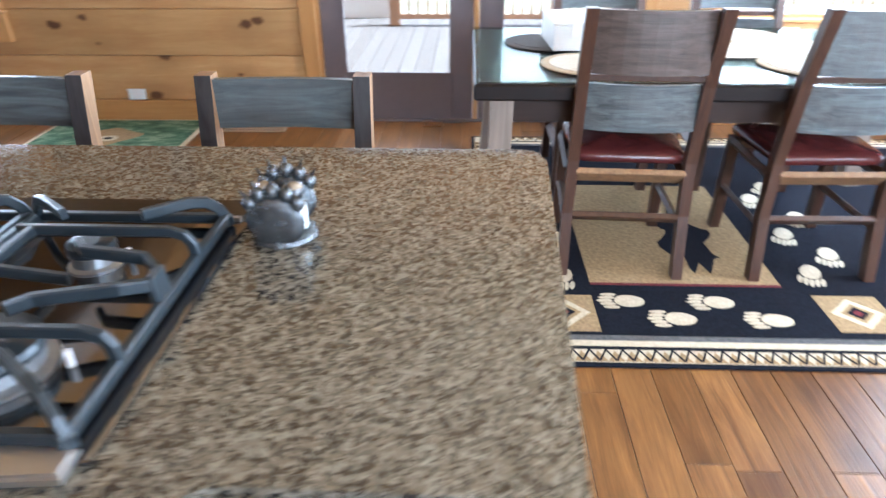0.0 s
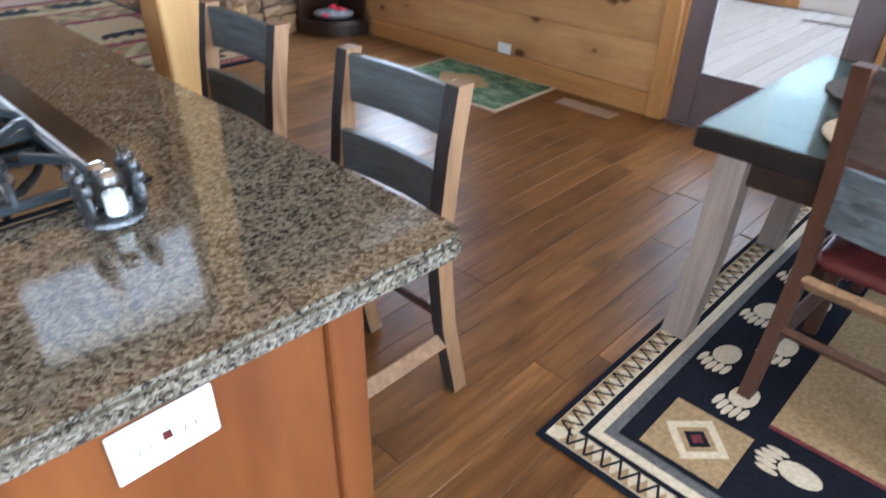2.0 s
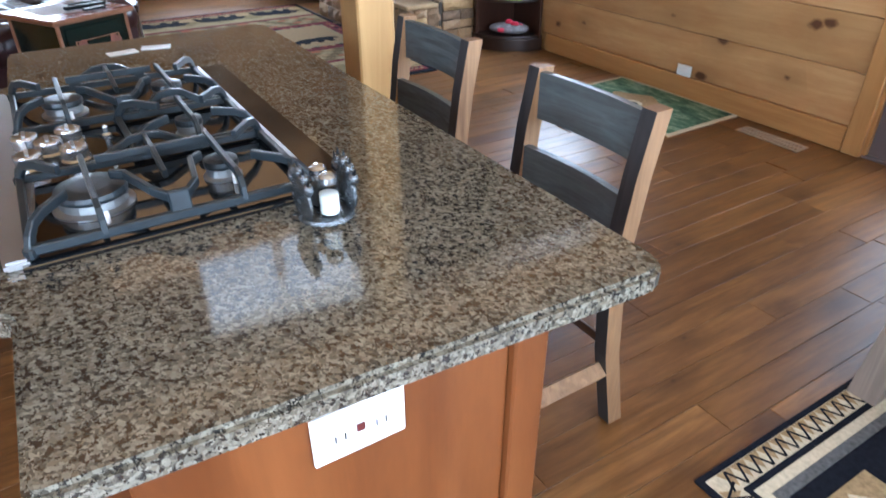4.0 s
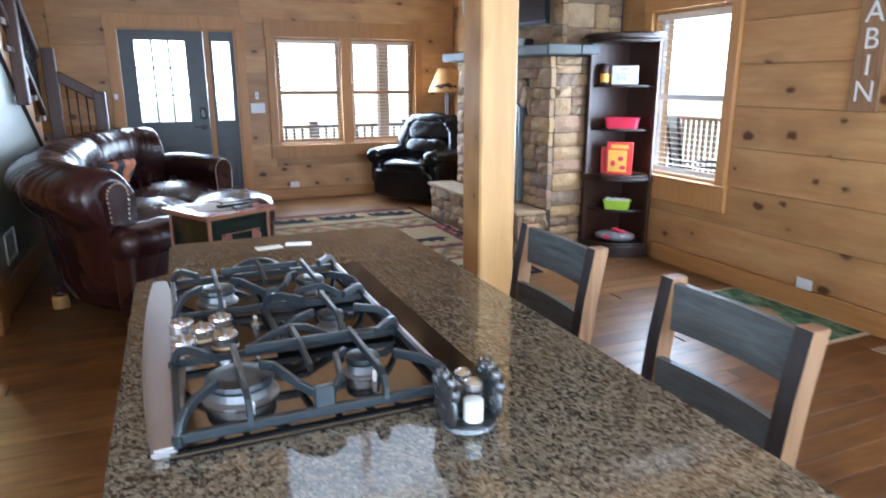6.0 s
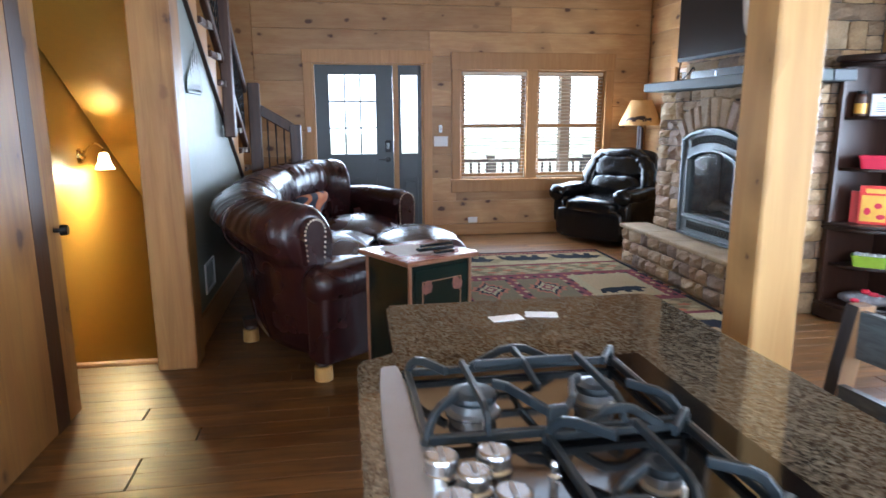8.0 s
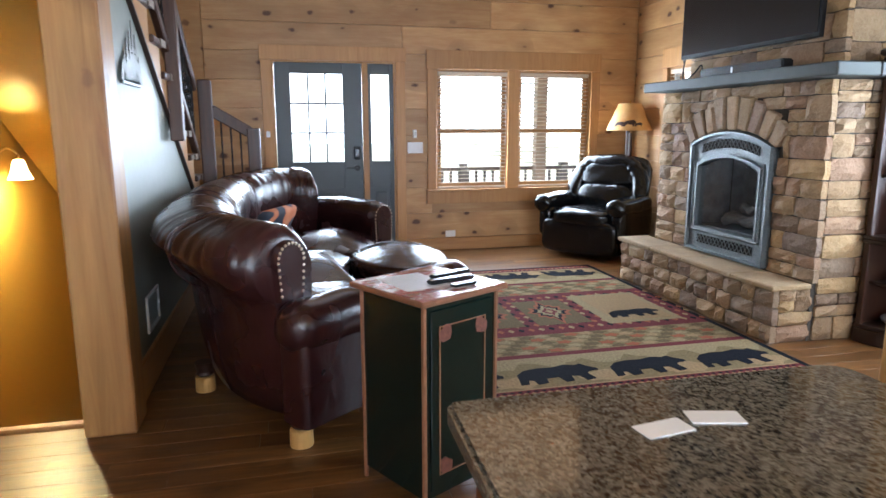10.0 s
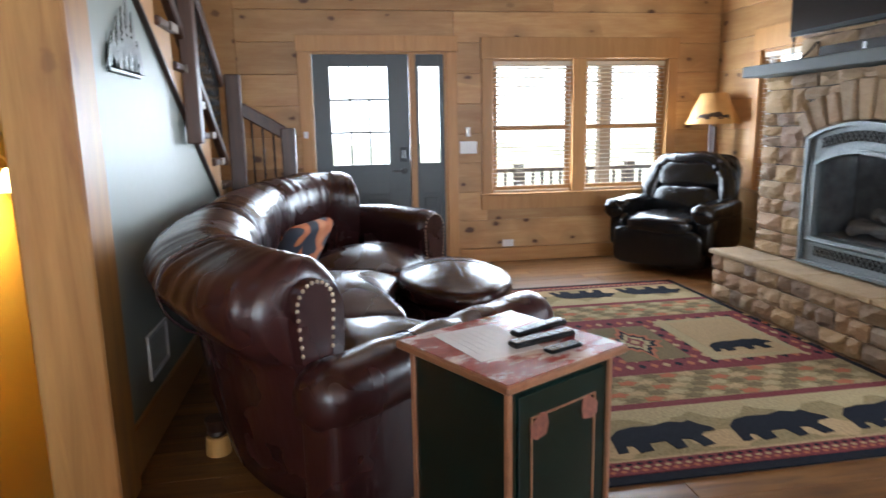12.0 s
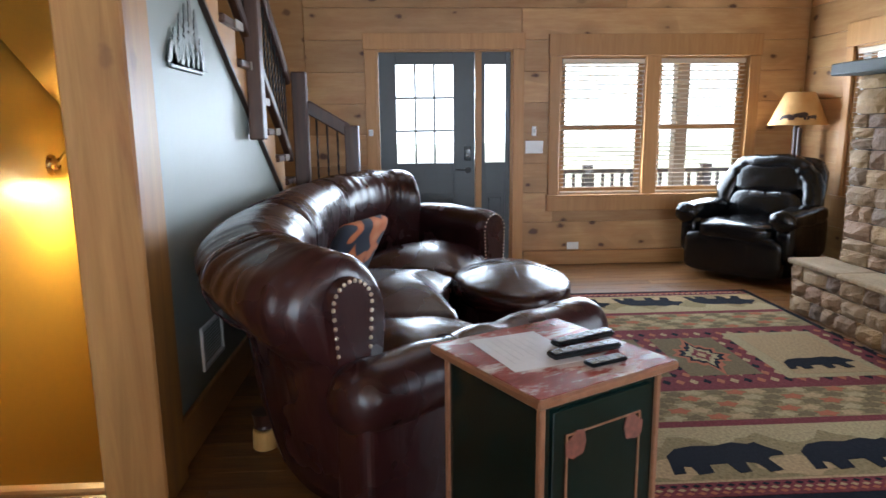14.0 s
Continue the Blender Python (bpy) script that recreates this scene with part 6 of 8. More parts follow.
for ang, w in ((-0.5, 0.16), (-0.05, 0.10), (-1.0, 0.12)):
    bm = bmesh.new()
    sil = [(-0.5, 0.0), (-0.45, 0.25), (-0.3, 0.36), (0.0, 0.40), (0.25, 0.44), (0.42, 0.40), (0.5, 0.28), (0.46, 0.18), (0.35, 0.16), (0.34, 0.0), (0.22, 0.0), (0.2, 0.12), (-0.25, 0.12), (-0.28, 0.0)]
    vs = []
    for u, z in sil:
        zz = 0.79 + z * w
        rr = 0.2545 - (zz - 0.75) * 0.4414
        a = ang + u * w / 0.24
        vs.append(bm.verts.new((rr * math.cos(a), rr * math.sin(a), zz)))
    f = bm.faces.new(vs)
    bmesh.ops.triangulate(bm, faces=[f])
    part("silhouette", bm, M_DARKWOOD, sh, "dark painted animal silhouette")
part("finial", lathe(bmesh.new(), [(0.008, 0), (0.012, 0.01), (0.004, 0.03)], (0, 0, 1.05), 10), M_BRASS, lp)
part("harp", joined([arod((-0.12, 0, 1.038), (0.12, 0, 1.038), 0.003, sides=6), arod((0, 0, 0.72), (0, 0, 1.05), 0.004, sides=6)]), M_BRASS, lp)

# ---------- fireplace ----------
fp = thing("stone_fireplace", (-3.2, 4.7, 0), "stacked field-stone fireplace with raised hearth", "fireplace")
FX0, FX1, FYF = -4.14, -2.31, 4.46
UX0, UX1, UYF = -4.02, -2.42, 4.62
HX0, HX1, HYF, HZ = -4.27, -2.335, 4.20, 0.385
AX0, AX1, AZ0, AZS, AZT = -3.635, -2.735, 0.40, 1.235, 1.335       # insert opening: sides, foot, spring, crown
bm = bmesh.new()
wall_boxes(bm, "x", FYF + 0.03, FY - FYF - 0.034, FX0 + 0.03, FX1 - 0.03, 0, 1.64, [(AX0 - 0.01, AX1 + 0.01, AZ0, AZT)])
box(bm, HX0 + 0.03, HX1 - 0.03, HYF + 0.03, FYF + 0.03, 0, HZ - 0.05)
box(bm, UX0 + 0.03, UX1 - 0.03, UYF + 0.03, FY - 0.004, 1.64, 5.6)
part("core", bm, M_MORTAR, fp, "mortar behind the stones", world_space=True)
part("mantel", abox(-4.235, -2.15, 4.33, UYF + 0.02, 1.66, 1.74, bevel=0.008), plain("grey_slate_mantel", (0.062, 0.072, 0.068), 0.6, var=0.15, scale=14, bump=0.15), fp, "thick grey slate mantel", world_space=True)
part("mantel_return", abox(-2.42, -2.15, UYF + 0.021, 4.82, 1.66, 1.74, bevel=0.008), plain("dark_slate", (0.03, 0.034, 0.038), 0.5, var=0.15, scale=14, bump=0.15), fp, "dark slate return of the mantel", world_space=True)

ins = thing("fireplace_insert", (-3.185, 4.47, AZ0), "black iron gas fireplace insert with arched pierced front", "fireplace insert")
M_HAMMER = plain("hammered_pewter_iron", (0.15, 0.165, 0.165), 0.48, 0.6, var=0.3, scale=70, bump=0.8)


def arch_outline(x0, x1, z0, zs, zt, n=16):
    cx, hw = (x0 + x1) / 2, (x1 - x0) / 2
    r_ = (hw * hw + (zt - zs) ** 2) / (2 * (zt - zs))
    half = math.asin(hw / r_)
    top = [(cx + r_ * math.sin(half - 2 * half * i / n), zt - r_ + r_ * math.cos(half - 2 * half * i / n)) for i in range(n + 1)]
    return [(x0, z0), (x1, z0)] + top


def arch_ring(o, i, y0, y1):
    """A frame between two arched outlines of one length."""
    bm = bmesh.new()
    a = [bm.verts.new((x, y0, z)) for x, z in o]
    b = [bm.verts.new((x, y0, z)) for x, z in i]
    a2 = [bm.verts.new((x, y1, z)) for x, z in o]
    b2 = [bm.verts.new((x, y1, z)) for x, z in i]
    n = len(o)
    for q in range(n):
        w = (q + 1) % n
        bm.faces.new((a[q], a[w], b[w], b[q]))
        bm.faces.new((a2[q], b2[q], b2[w], a2[w]))
        bm.faces.new((a[q], a2[q], a2[w], a[w]))
        bm.faces.new((b[q], b[w], b2[w], b2[q]))
    return bm


o1 = arch_outline(AX0, AX1, AZ0, AZS, AZT)
o2 = arch_outline(AX0 + 0.022, AX1 - 0.022, AZ0 + 0.02, AZS - 0.01, AZT - 0.02)
o3 = arch_outline(AX0 + 0.085, AX1 - 0.085, AZ0 + 0.17, AZS - 0.15, AZT - 0.17)
o4 = arch_outline(AX0 + 0.105, AX1 - 0.105, AZ0 + 0.19, AZS - 0.172, AZT - 0.19)
part("outer_frame", arch_ring(o1, o2, 4.425, 4.55), M_HAMMER, ins, "hammered metal surround", world_space=True)
part("inner_frame", arch_ring(o3, o4, 4.43, 4.50), M_HAMMER, ins, "arched door frame", world_space=True)
part("face_plate", arch_ring(o2, o3, 4.452, 4.47), M_HAMMER, ins, "hammered metal face plate", world_space=True)
bm = bmesh.new()
bm.faces.new([bm.verts.new((x, 4.47, z)) for x, z in o4])
M_FIREGLASS = glass_material("smoky_fire_glass_pane", (0.75, 0.77, 0.78), 0.12)
part("glass", bm, M_FIREGLASS, ins, "smoky glass pane", world_space=True)
wall_b = [abox(AX0 + 0.05, AX1 - 0.05, 4.80, 4.81, AZ0, AZT), abox(AX0 + 0.03, AX0 + 0.04, 4.50, 4.80, AZ0, AZT), abox(AX1 - 0.04, AX1 - 0.03, 4.50, 4.80, AZ0, AZT), abox(AX0 + 0.04, AX1 - 0.04, 4.50, 4.80, AZ0 + 0.19, AZ0 + 0.2), abox(AX0 + 0.04, AX1 - 0.04, 4.50, 4.80, AZT - 0.05, AZT - 0.04)]
part("firebox", joined(wall_b), plain("sooty_brick", (0.16, 0.16, 0.16), 0.9, var=0.4, scale=12, bump=0.3), ins, "sooty firebox", world_space=True)
M_LOG = plain("ceramic_log", (0.22, 0.20, 0.18), 0.9, var=0.5, scale=20, bump=0.6)
for a, b, r_ in (((-3.42, 4.66, 0.66), (-2.98, 4.62, 0.68), 0.045), ((-3.36, 4.58, 0.64), (-3.04, 4.70, 0.70), 0.04), ((-3.3, 4.70, 0.74), (-3.02, 4.60, 0.78), 0.035)):
    part("log", tube(bmesh.new(), [Vector(a).lerp(Vector(b), i / 6) + Vector((0, 0, 0.02 * math.sin(i * 1.3))) for i in range(7)], [r_ * (0.9 + 0.1 * math.sin(i * 2.1)) for i in range(7)], 10), M_LOG, ins, "pale ceramic log", world_space=True)
# pierced lattice above and below the glass: dark slots with crossed bars over them
cx = (AX0 + AX1) / 2
hw = (AX1 - AX0) / 2


def lattice_line(x, upper):
    return AZT - 0.085 - (x - cx) ** 2 / hw ** 2 * 0.10 if upper else AZ0 + 0.095


for upper in (True, False):
    n_l = 15
    xs_l = [cx + (i - (n_l - 1) / 2) * 0.043 for i in range(n_l)]
    edge_x = [xs_l[0] - 0.022 + (xs_l[-1] - xs_l[0] + 0.044) * i / 20 for i in range(21)]
    slot = [(x, lattice_line(x, upper) - 0.032) for x in edge_x] + [(x, lattice_line(x, upper) + 0.032) for x in edge_x[::-1]]
    bm = bmesh.new()
    f = bm.faces.new([bm.verts.new((x, 4.4515, z)) for x, z in slot])
    r = bmesh.ops.extrude_face_region(bm, geom=[f])
    bmesh.ops.translate(bm, verts=[v for v in r["geom"] if isinstance(v, bmesh.types.BMVert)], vec=(0, -0.002, 0))
    sl_ = part("vent_slot", bm, M_BLACK, ins, "dark vent slot", world_space=True)
    for x in xs_l:
        for sd in (-1, 1):
            part("lattice_bar", abeam((x - 0.021 * sd, 4.445, lattice_line(x, upper) - 0.03), (x + 0.021 * sd, 4.445, lattice_line(x, upper) + 0.03), 0.0065, 0.0065), M_HAMMER, sl_, world_space=True)
for x in (AX0 + 0.06, AX1 - 0.06):
    part("side_bar", joined([arod((x, 4.438, AZ0 + 0.2), (x, 4.438, AZS - 0.12), 0.008, sides=8)] + [arod((x, 4.438, AZ0 + 0.2 + i * 0.03), (x, 4.438, AZ0 + 0.212 + i * 0.03), 0.013, sides=8) for i in range(17)]), M_HAMMER, ins, "twisted side bar", world_space=True)
part("lower_rail", joined([abeam((AX0 + 0.06, 4.44, AZ0 + 0.165), (AX1 - 0.06, 4.44, AZ0 + 0.165), 0.02, 0.02)]), M_HAMMER, ins, world_space=True)

tv = thing("television", (-3.3, 4.56, 1.93), "large black flat television mounted above the mantel", "television")
part("panel", abox(-4.03, -2.545, 4.545, 4.585, 1.925, 2.76, bevel=0.004), M_BLACK, tv, world_space=True)
part("screen", abox(-4.015, -2.56, 4.541, 4.5449, 1.955, 2.745), M_SCREEN, tv, "dark switched-off screen", world_space=True)
part("wall_bracket", abox(-3.5, -3.1, 4.586, 4.64, 2.1, 2.5), M_BLACK, tv, world_space=True)
sb = thing("soundbar", (-3.1, 4.45, 1.741), "black soundbar lying on the mantel", "speaker")
part("body", abox(-3.65, -2.75, 4.47, 4.56, 1.7415, 1.815, bevel=0.01, seg=2), M_SCREEN, sb, world_space=True)
part("badge", abox(-3.27, -3.25, 4.467, 4.4699, 1.76, 1.80), M_STEEL, sb, world_space=True)
cab = thing("tv_cable", (-3.9, 4.6, 1.741), "loose black cables on the mantel", "cable")
part("cord", tube(bmesh.new(), spline([(-3.98, 4.57, 2.0), (-3.99, 4.55, 1.85), (-3.93, 4.52, 1.75), (-3.82, 4.54, 1.80), (-3.76, 4.56, 1.86), (-3.72, 4.55, 1.77)], 6), 0.006, 6), M_BLACK, cab, world_space=True)
part("cord", tube(bmesh.new(), spline([(-4.04, 4.6, 2.2), (-4.06, 4.58, 2.05), (-4.05, 4.59, 1.9)], 6), 0.006, 6), M_BLACK, cab, world_space=True)

# ---------- corner shelf ----------
cs = thing("corner_shelf", (-2.29, FY - 0.03, 0), "dark-stained quarter-round corner shelf with clutter", "shelf")
SX, SY = -2.285, FY - 0.03


def quarter(rx, ry, z0, z1, bevel=0.005):
    n = 12
    o = [(SX, SY)] + [(SX + rx * math.sin(math.pi / 2 * i / n), SY - ry * math.cos(math.pi / 2 * i / n)) for i in range(n + 1)]
    return prism(bmesh.new(), o, z0, z1, bevel=bevel, seg=1)


part("side_panel", abox(SX, SX + 0.018, SY - 0.42, SY, 0.06, 1.78), M_DARKWOOD, cs, world_space=True)
part("back_panel", abox(SX + 0.018, SX + 0.38, SY - 0.018, SY, 0.06, 1.78), M_DARKWOOD, cs, world_space=True)
for z, r_ in ((0.10, 0.44), (0.375, 0.37), (0.675, 0.44), (1.055, 0.37), (1.405, 0.37)):
    part("shelf_board", quarter(r_ * 0.9, r_, z, z + 0.022), M_DARKWOOD_X, cs, world_space=True)
part("crown", quarter(0.43, 0.47, 1.785, 1.83, 0.012), M_DARKWOOD_X, cs, "moulded crown", world_space=True)
part("crown_lip", quarter(0.40, 0.44, 1.755, 1.784, 0.008), M_DARKWOOD_X, cs, world_space=True)
part("plinth", quarter(0.40, 0.44, 0.0, 0.099, 0.006), M_DARKWOOD_X, cs, "curved plinth", world_space=True)
part("ledge_moulding", quarter(0.40, 0.44, 0.645, 0.674, 0.008), M_DARKWOOD_X, cs, world_space=True)
for x, y in ((SX + 0.385, SY - 0.03), (SX + 0.025, SY - 0.415)):
    part("stile", abox(x - 0.02, x + 0.02, y - 0.012, y + 0.012, 0.1, 1.755, bevel=0.003), M_DARKWOOD, cs, world_space=True)
M_PINK = plain("raspberry_plastic", (0.55, 0.02, 0.06), 0.4, var=0.1)
M_LIME = plain("lime_plastic", (0.38, 0.60, 0.05), 0.4, var=0.1)
M_RED = plain("red_card", (0.60, 0.035, 0.03), 0.4, var=0.1)
M_YEL = plain("yellow_card", (0.75, 0.42, 0.06), 0.4, var=0.15, scale=8)


def basket(at, w, d, h, mat, label, rz):
    b = thing("storage_basket", at, label, "basket", "baskets", rz=rz)
    o = [(-w / 2, -d / 2), (w / 2, -d / 2), (w / 2, d / 2), (-w / 2, d / 2)]
    lo, hi = rounded([(x * 0.88, y * 0.88) for x, y in o], 0.02, 3), rounded(o, 0.02, 3)
    inn = [(x * 0.93, y * 0.93) for x, y in hi]
    inlo = [(x * 0.93, y * 0.93) for x, y in lo]
    bm = sweep(bmesh.new(), None, [[(x, y, 0) for x, y in lo], [(x, y, h) for x, y in hi], [(x, y, h) for x, y in inn], [(x, y, 0.008) for x, y in inlo]])
    part("tub", bm, mat, b)
    part("rim", sweep(bmesh.new(), None, [[(x * 1.03, y * 1.03, h - 0.012) for x, y in hi], [(x * 1.05, y * 1.05, h) for x, y in hi], [(x * 0.94, y * 0.94, h + 0.004) for x, y in hi]], caps=False), mat, b)
    return b


basket((SX + 0.19, SY - 0.19, 1.0775), 0.27, 0.15, 0.085, M_PINK, "raspberry red plastic basket on the shelf", 45)
bk = basket((SX + 0.19, SY - 0.19, 0.3975), 0.22, 0.13, 0.075, M_LIME, "lime green basket with small white items", 45)
for i in range(6):
    part("packet", puff(-0.08 + 0.032 * i, 0.012 * (-1) ** i, 0.075, 0.02, 0.03, 0.018, 4, u=8, v=6), M_WHITE, bk)
gb = thing("game_box", (SX + 0.2, SY - 0.2, 0.6975), "red and yellow board game box standing on the shelf", "box", rz=45)
part("box", abox(-0.105, 0.105, -0.025, 0.025, 0, 0.265, bevel=0.002), M_RED, gb)
part("cover_panel", abox(-0.09, 0.06, -0.0268, -0.0252, 0.02, 0.2), M_YEL, gb)
for mx, mz, mw, mh in ((-0.05, 0.09, 0.022, 0.026), (0.01, 0.13, 0.025, 0.02), (0.03, 0.055, 0.028, 0.018)):
    part("cover_mark", puff(mx, -0.027, mz, mw, 0.001, mh, 2, u=10, v=6), M_PINK, gb, "round red cover mark")
part("title_bar", abox(-0.07, 0.07, -0.0268, -0.0252, 0.215, 0.245), M_YEL, gb, "plain yellow title bar")
sb2 = thing("thin_box", (SX + 0.085, SY - 0.27, 0.6975), "thin red card box leaning beside the game", "box", rz=45)
part("box", abox(-0.025, 0.025, -0.012, 0.012, 0, 0.22), M_RED, sb2)
pf = thing("framed_card", (SX + 0.2, SY - 0.2, 1.4275), "white framed notice standing on the shelf", "picture frame", rz=45)
part("frame", abox(-0.105, 0.105, -0.008, 0.008, 0, 0.15, bevel=0.002), M_STEEL, pf)
part("card", abox(-0.097, 0.097, -0.0098, -0.0082, 0.008, 0.142), M_WHITE, pf)
part("print_bar", joined([abox(-0.04, 0.045, -0.0108, -0.0099, 0.118, 0.126)] + [abox(-0.07, 0.06 - 0.01 * (i % 3), -0.0108, -0.0099, 0.03 + 0.014 * i, 0.034 + 0.014 * i) for i in range(5)]), M_MAT_D, pf, "faint unreadable print")
jr = thing("snack_jar", (SX + 0.07, SY - 0.30, 1.4275), "small jar with a coloured label", "jar")
part("jar", lathe(bmesh.new(), [(0.035, 0), (0.04, 0.01), (0.04, 0.13), (0.03, 0.15)], (0, 0, 0), 16), M_BROWNWOOD, jr)
part("label_band", lathe(bmesh.new(), [(0.0405, 0.02), (0.0412, 0.022), (0.0412, 0.085), (0.0405, 0.087)], (0, 0, 0), 16), M_YEL, jr)
part("lid", lathe(bmesh.new(), [(0.033, 0.1505), (0.033, 0.17), (0.02, 0.172)], (0, 0, 0), 16), M_BLACK, jr)
ty = thing("toy_bag", (SX + 0.2, SY - 0.2, 0.1225), "clear bag of red and dark toy pieces", "toys", rz=45)
part("bag", puff(0, 0, 0.045, 0.17, 0.12, 0.045, 2.2), plain("grey_plastic_film", (0.20, 0.20, 0.22), 0.25, var=0.4, scale=20, bump=0.5), ty, smooth=True)
for x, y, z, s in ((0.05, -0.04, 0.085, 0.035), (0.09, -0.02, 0.07, 0.03), (-0.05, -0.10, 0.045, 0.032), (0.0, -0.02, 0.1, 0.03)):
    part("toy_piece", puff(x, y, z, s, s * 0.8, s * 0.6, 3, u=10, v=8), M_PINK, ty, "red toy piece", smooth=True)

# ---------- small fixtures on the walls ----------


def outlet(at, axis, label="white double outlet plate on the pine wall"):
    o = thing("wall_outlet", at, label, "outlet", "outlets")
    bx = (lambda a, b, u, v, z0, z1: abox(a, b, -v, -u, z0, z1, bevel=0.001)) if axis == "x" else ((lambda a, b, u, v, z0, z1: abox(u, v, a, b, z0, z1, bevel=0.001)))
    part("plate", bx(-0.057, 0.057, 0.0, 0.006, -0.036, 0.036), M_WHITEPL, o)
    for s in (-0.026, 0.026):
        part("socket", bx(s - 0.016, s + 0.016, 0.006, 0.0085, -0.018, 0.018), M_WHITEPL, o)
    return o


outlet((-0.411, FY - 0.022, 0.18), "x")
outlet((FX + 0.02, 3.03, 0.187), "y")
swp = thing("switch_plate", (FX + 0.002, 2.637, 1.15), "white triple light switch plate beside the door", "switch", "switches")
part("plate", abox(0, 0.006, -0.085, 0.085, -0.06, 0.06, bevel=0.002), M_WHITEPL, swp)
for y in (-0.046, 0, 0.046):
    part("toggle", abox(0.006, 0.016, y - 0.005, y + 0.005, -0.011, 0.011, bevel=0.002), M_WHITEPL, swp)
sw2 = thing("thermostat", (FX + 0.002, 2.632, 1.30), "small white wall sensor beside the door", "sensor")
part("case", abox(0, 0.02, -0.02, 0.02, -0.045, 0.045, bevel=0.004), M_WHITEPL, sw2)
part("dial", abox(0.02, 0.022, -0.008, 0.008, -0.02, 0.02), M_STEEL, sw2)
sn = thing("door_sensor", (FX + 0.034, 1.09, 1.30), "small white sensor on the door casing", "sensor")
part("case", abox(0, 0.012, -0.02, 0.02, -0.03, 0.03, bevel=0.003), M_WHITEPL, sn)
vg = thing("wall_vent", (-2.76, ST_Y + 0.001, 0.375), "white return-air grille on the grey wall", "vent")
part("frame", joined([abox(-0.16, 0.16, 0, 0.012, -0.1, -0.085), abox(-0.16, 0.16, 0, 0.012, 0.085, 0.1), abox(-0.16, -0.145, 0, 0.012, -0.085, 0.085), abox(0.145, 0.16, 0, 0.012, -0.085, 0.085)]), M_WHITEPL, vg)
for i in range(11):
    part("slat", abeam((-0.145, 0.006, -0.075 + 0.015 * i), (0.145, 0.006, -0.075 + 0.015 * i), 0.010, 0.002, side=(0, 1, 0.7)), M_WHITEPL, vg)
# metal tree picture on the grey wall
wa = thing("metal_wall_art", (-2.69, ST_Y + 0.002, 1.60), "dark cut-metal pine tree wall art", "wall art")
M_ART = plain("patinated_steel", (0.17, 0.18, 0.175), 0.35, 0.8, var=0.4, scale=25, bump=0.2)
rng = random.Random(3)
for x, h in ((-0.13, 0.15), (-0.09, 0.27), (-0.045, 0.33), (0.0, 0.27), (0.05, 0.22), (0.10, 0.15), (0.13, 0.10)):
    bm = bmesh.new()
    left, right = [], []
    n = 8
    for i in range(n):
        z = h * i / n
        w = 0.045 * (1 - i / n) + 0.006
        left += [(x - w, z), (x - w * 0.55, z + h / n * 0.75)]
        right += [(x + w * rng.uniform(0.8, 1), z), (x + w * 0.55, z + h / n * 0.75)]
    o = left + [(x, h)] + right[::-1]
    f = bm.faces.new([bm.verts.new((px, 0.012, pz)) for px, pz in o])
    r = bmesh.ops.extrude_face_region(bm, geom=[f])
    bmesh.ops.translate(bm, verts=[v for v in r["geom"] if isinstance(v, bmesh.types.BMVert)], vec=(0, 0.004, 0))
    bmesh.ops.triangulate(bm, faces=bm.faces)
    part("tree", bm, M_ART, wa)
part("ground_strip", abox(-0.13, 0.15, 0.0, 0.016, -0.02, 0.0, bevel=0.004), M_ART, wa)
wa.scale = (1.45, 1, 0.95)
# sconce in the stairwell
sc = thing("wall_sconce", (-3.44, -0.5, 1.16), "brass wall sconce with a glowing frosted glass shade", "wall lamp")
part("back_plate", joined([arod((0, 0, 0), (0, 0.025, 0), 0.06, 0.05, 24), arod((0, 0.025, 0), (0, 0.04, 0), 0.03, 0.02, 16)]), M_BRASS, sc)
part("arm", tube(bmesh.new(), spline([(0, 0.03, 0.0), (0, 0.07, 0.06), (0, 0.12, 0.09), (0, 0.165, 0.06), (0, 0.17, 0.02)], 6), 0.007, 8), M_BRASS, sc)
k = Nodes("glowing_frosted_glass")
M_GLOW = k.set(Base_Color=(0.9, 0.8, 0.6), Roughness=0.5, Emission_Color=(1.0, 0.72, 0.32), Emission_Strength=6.0)
bm = bmesh.new()
sweep(bm, None, [[(r_ * math.cos(2 * math.pi * i / 20), 0.17 + r_ * math.sin(2 * math.pi * i / 20), z_) for i in range(20)] for r_, z_ in ((0.025, 0.02), (0.035, 0.0), (0.045, -0.05), (0.07, -0.10), (0.068, -0.10), (0.043, -0.05))], caps=False)
part("shade", bm, M_GLOW, sc, "frosted glass bell shade", smooth=True)
bulb = new("sconce_bulb", bpy.data.lights.new("sconce_bulb", "POINT"))
bulb.data.energy, bulb.data.color, bulb.data.shadow_soft_size = 33, (1.0, 0.72, 0.32), 0.03
bulb.matrix_world = pose(-3.44, -0.5 + 0.17, 1.16 - 0.095)
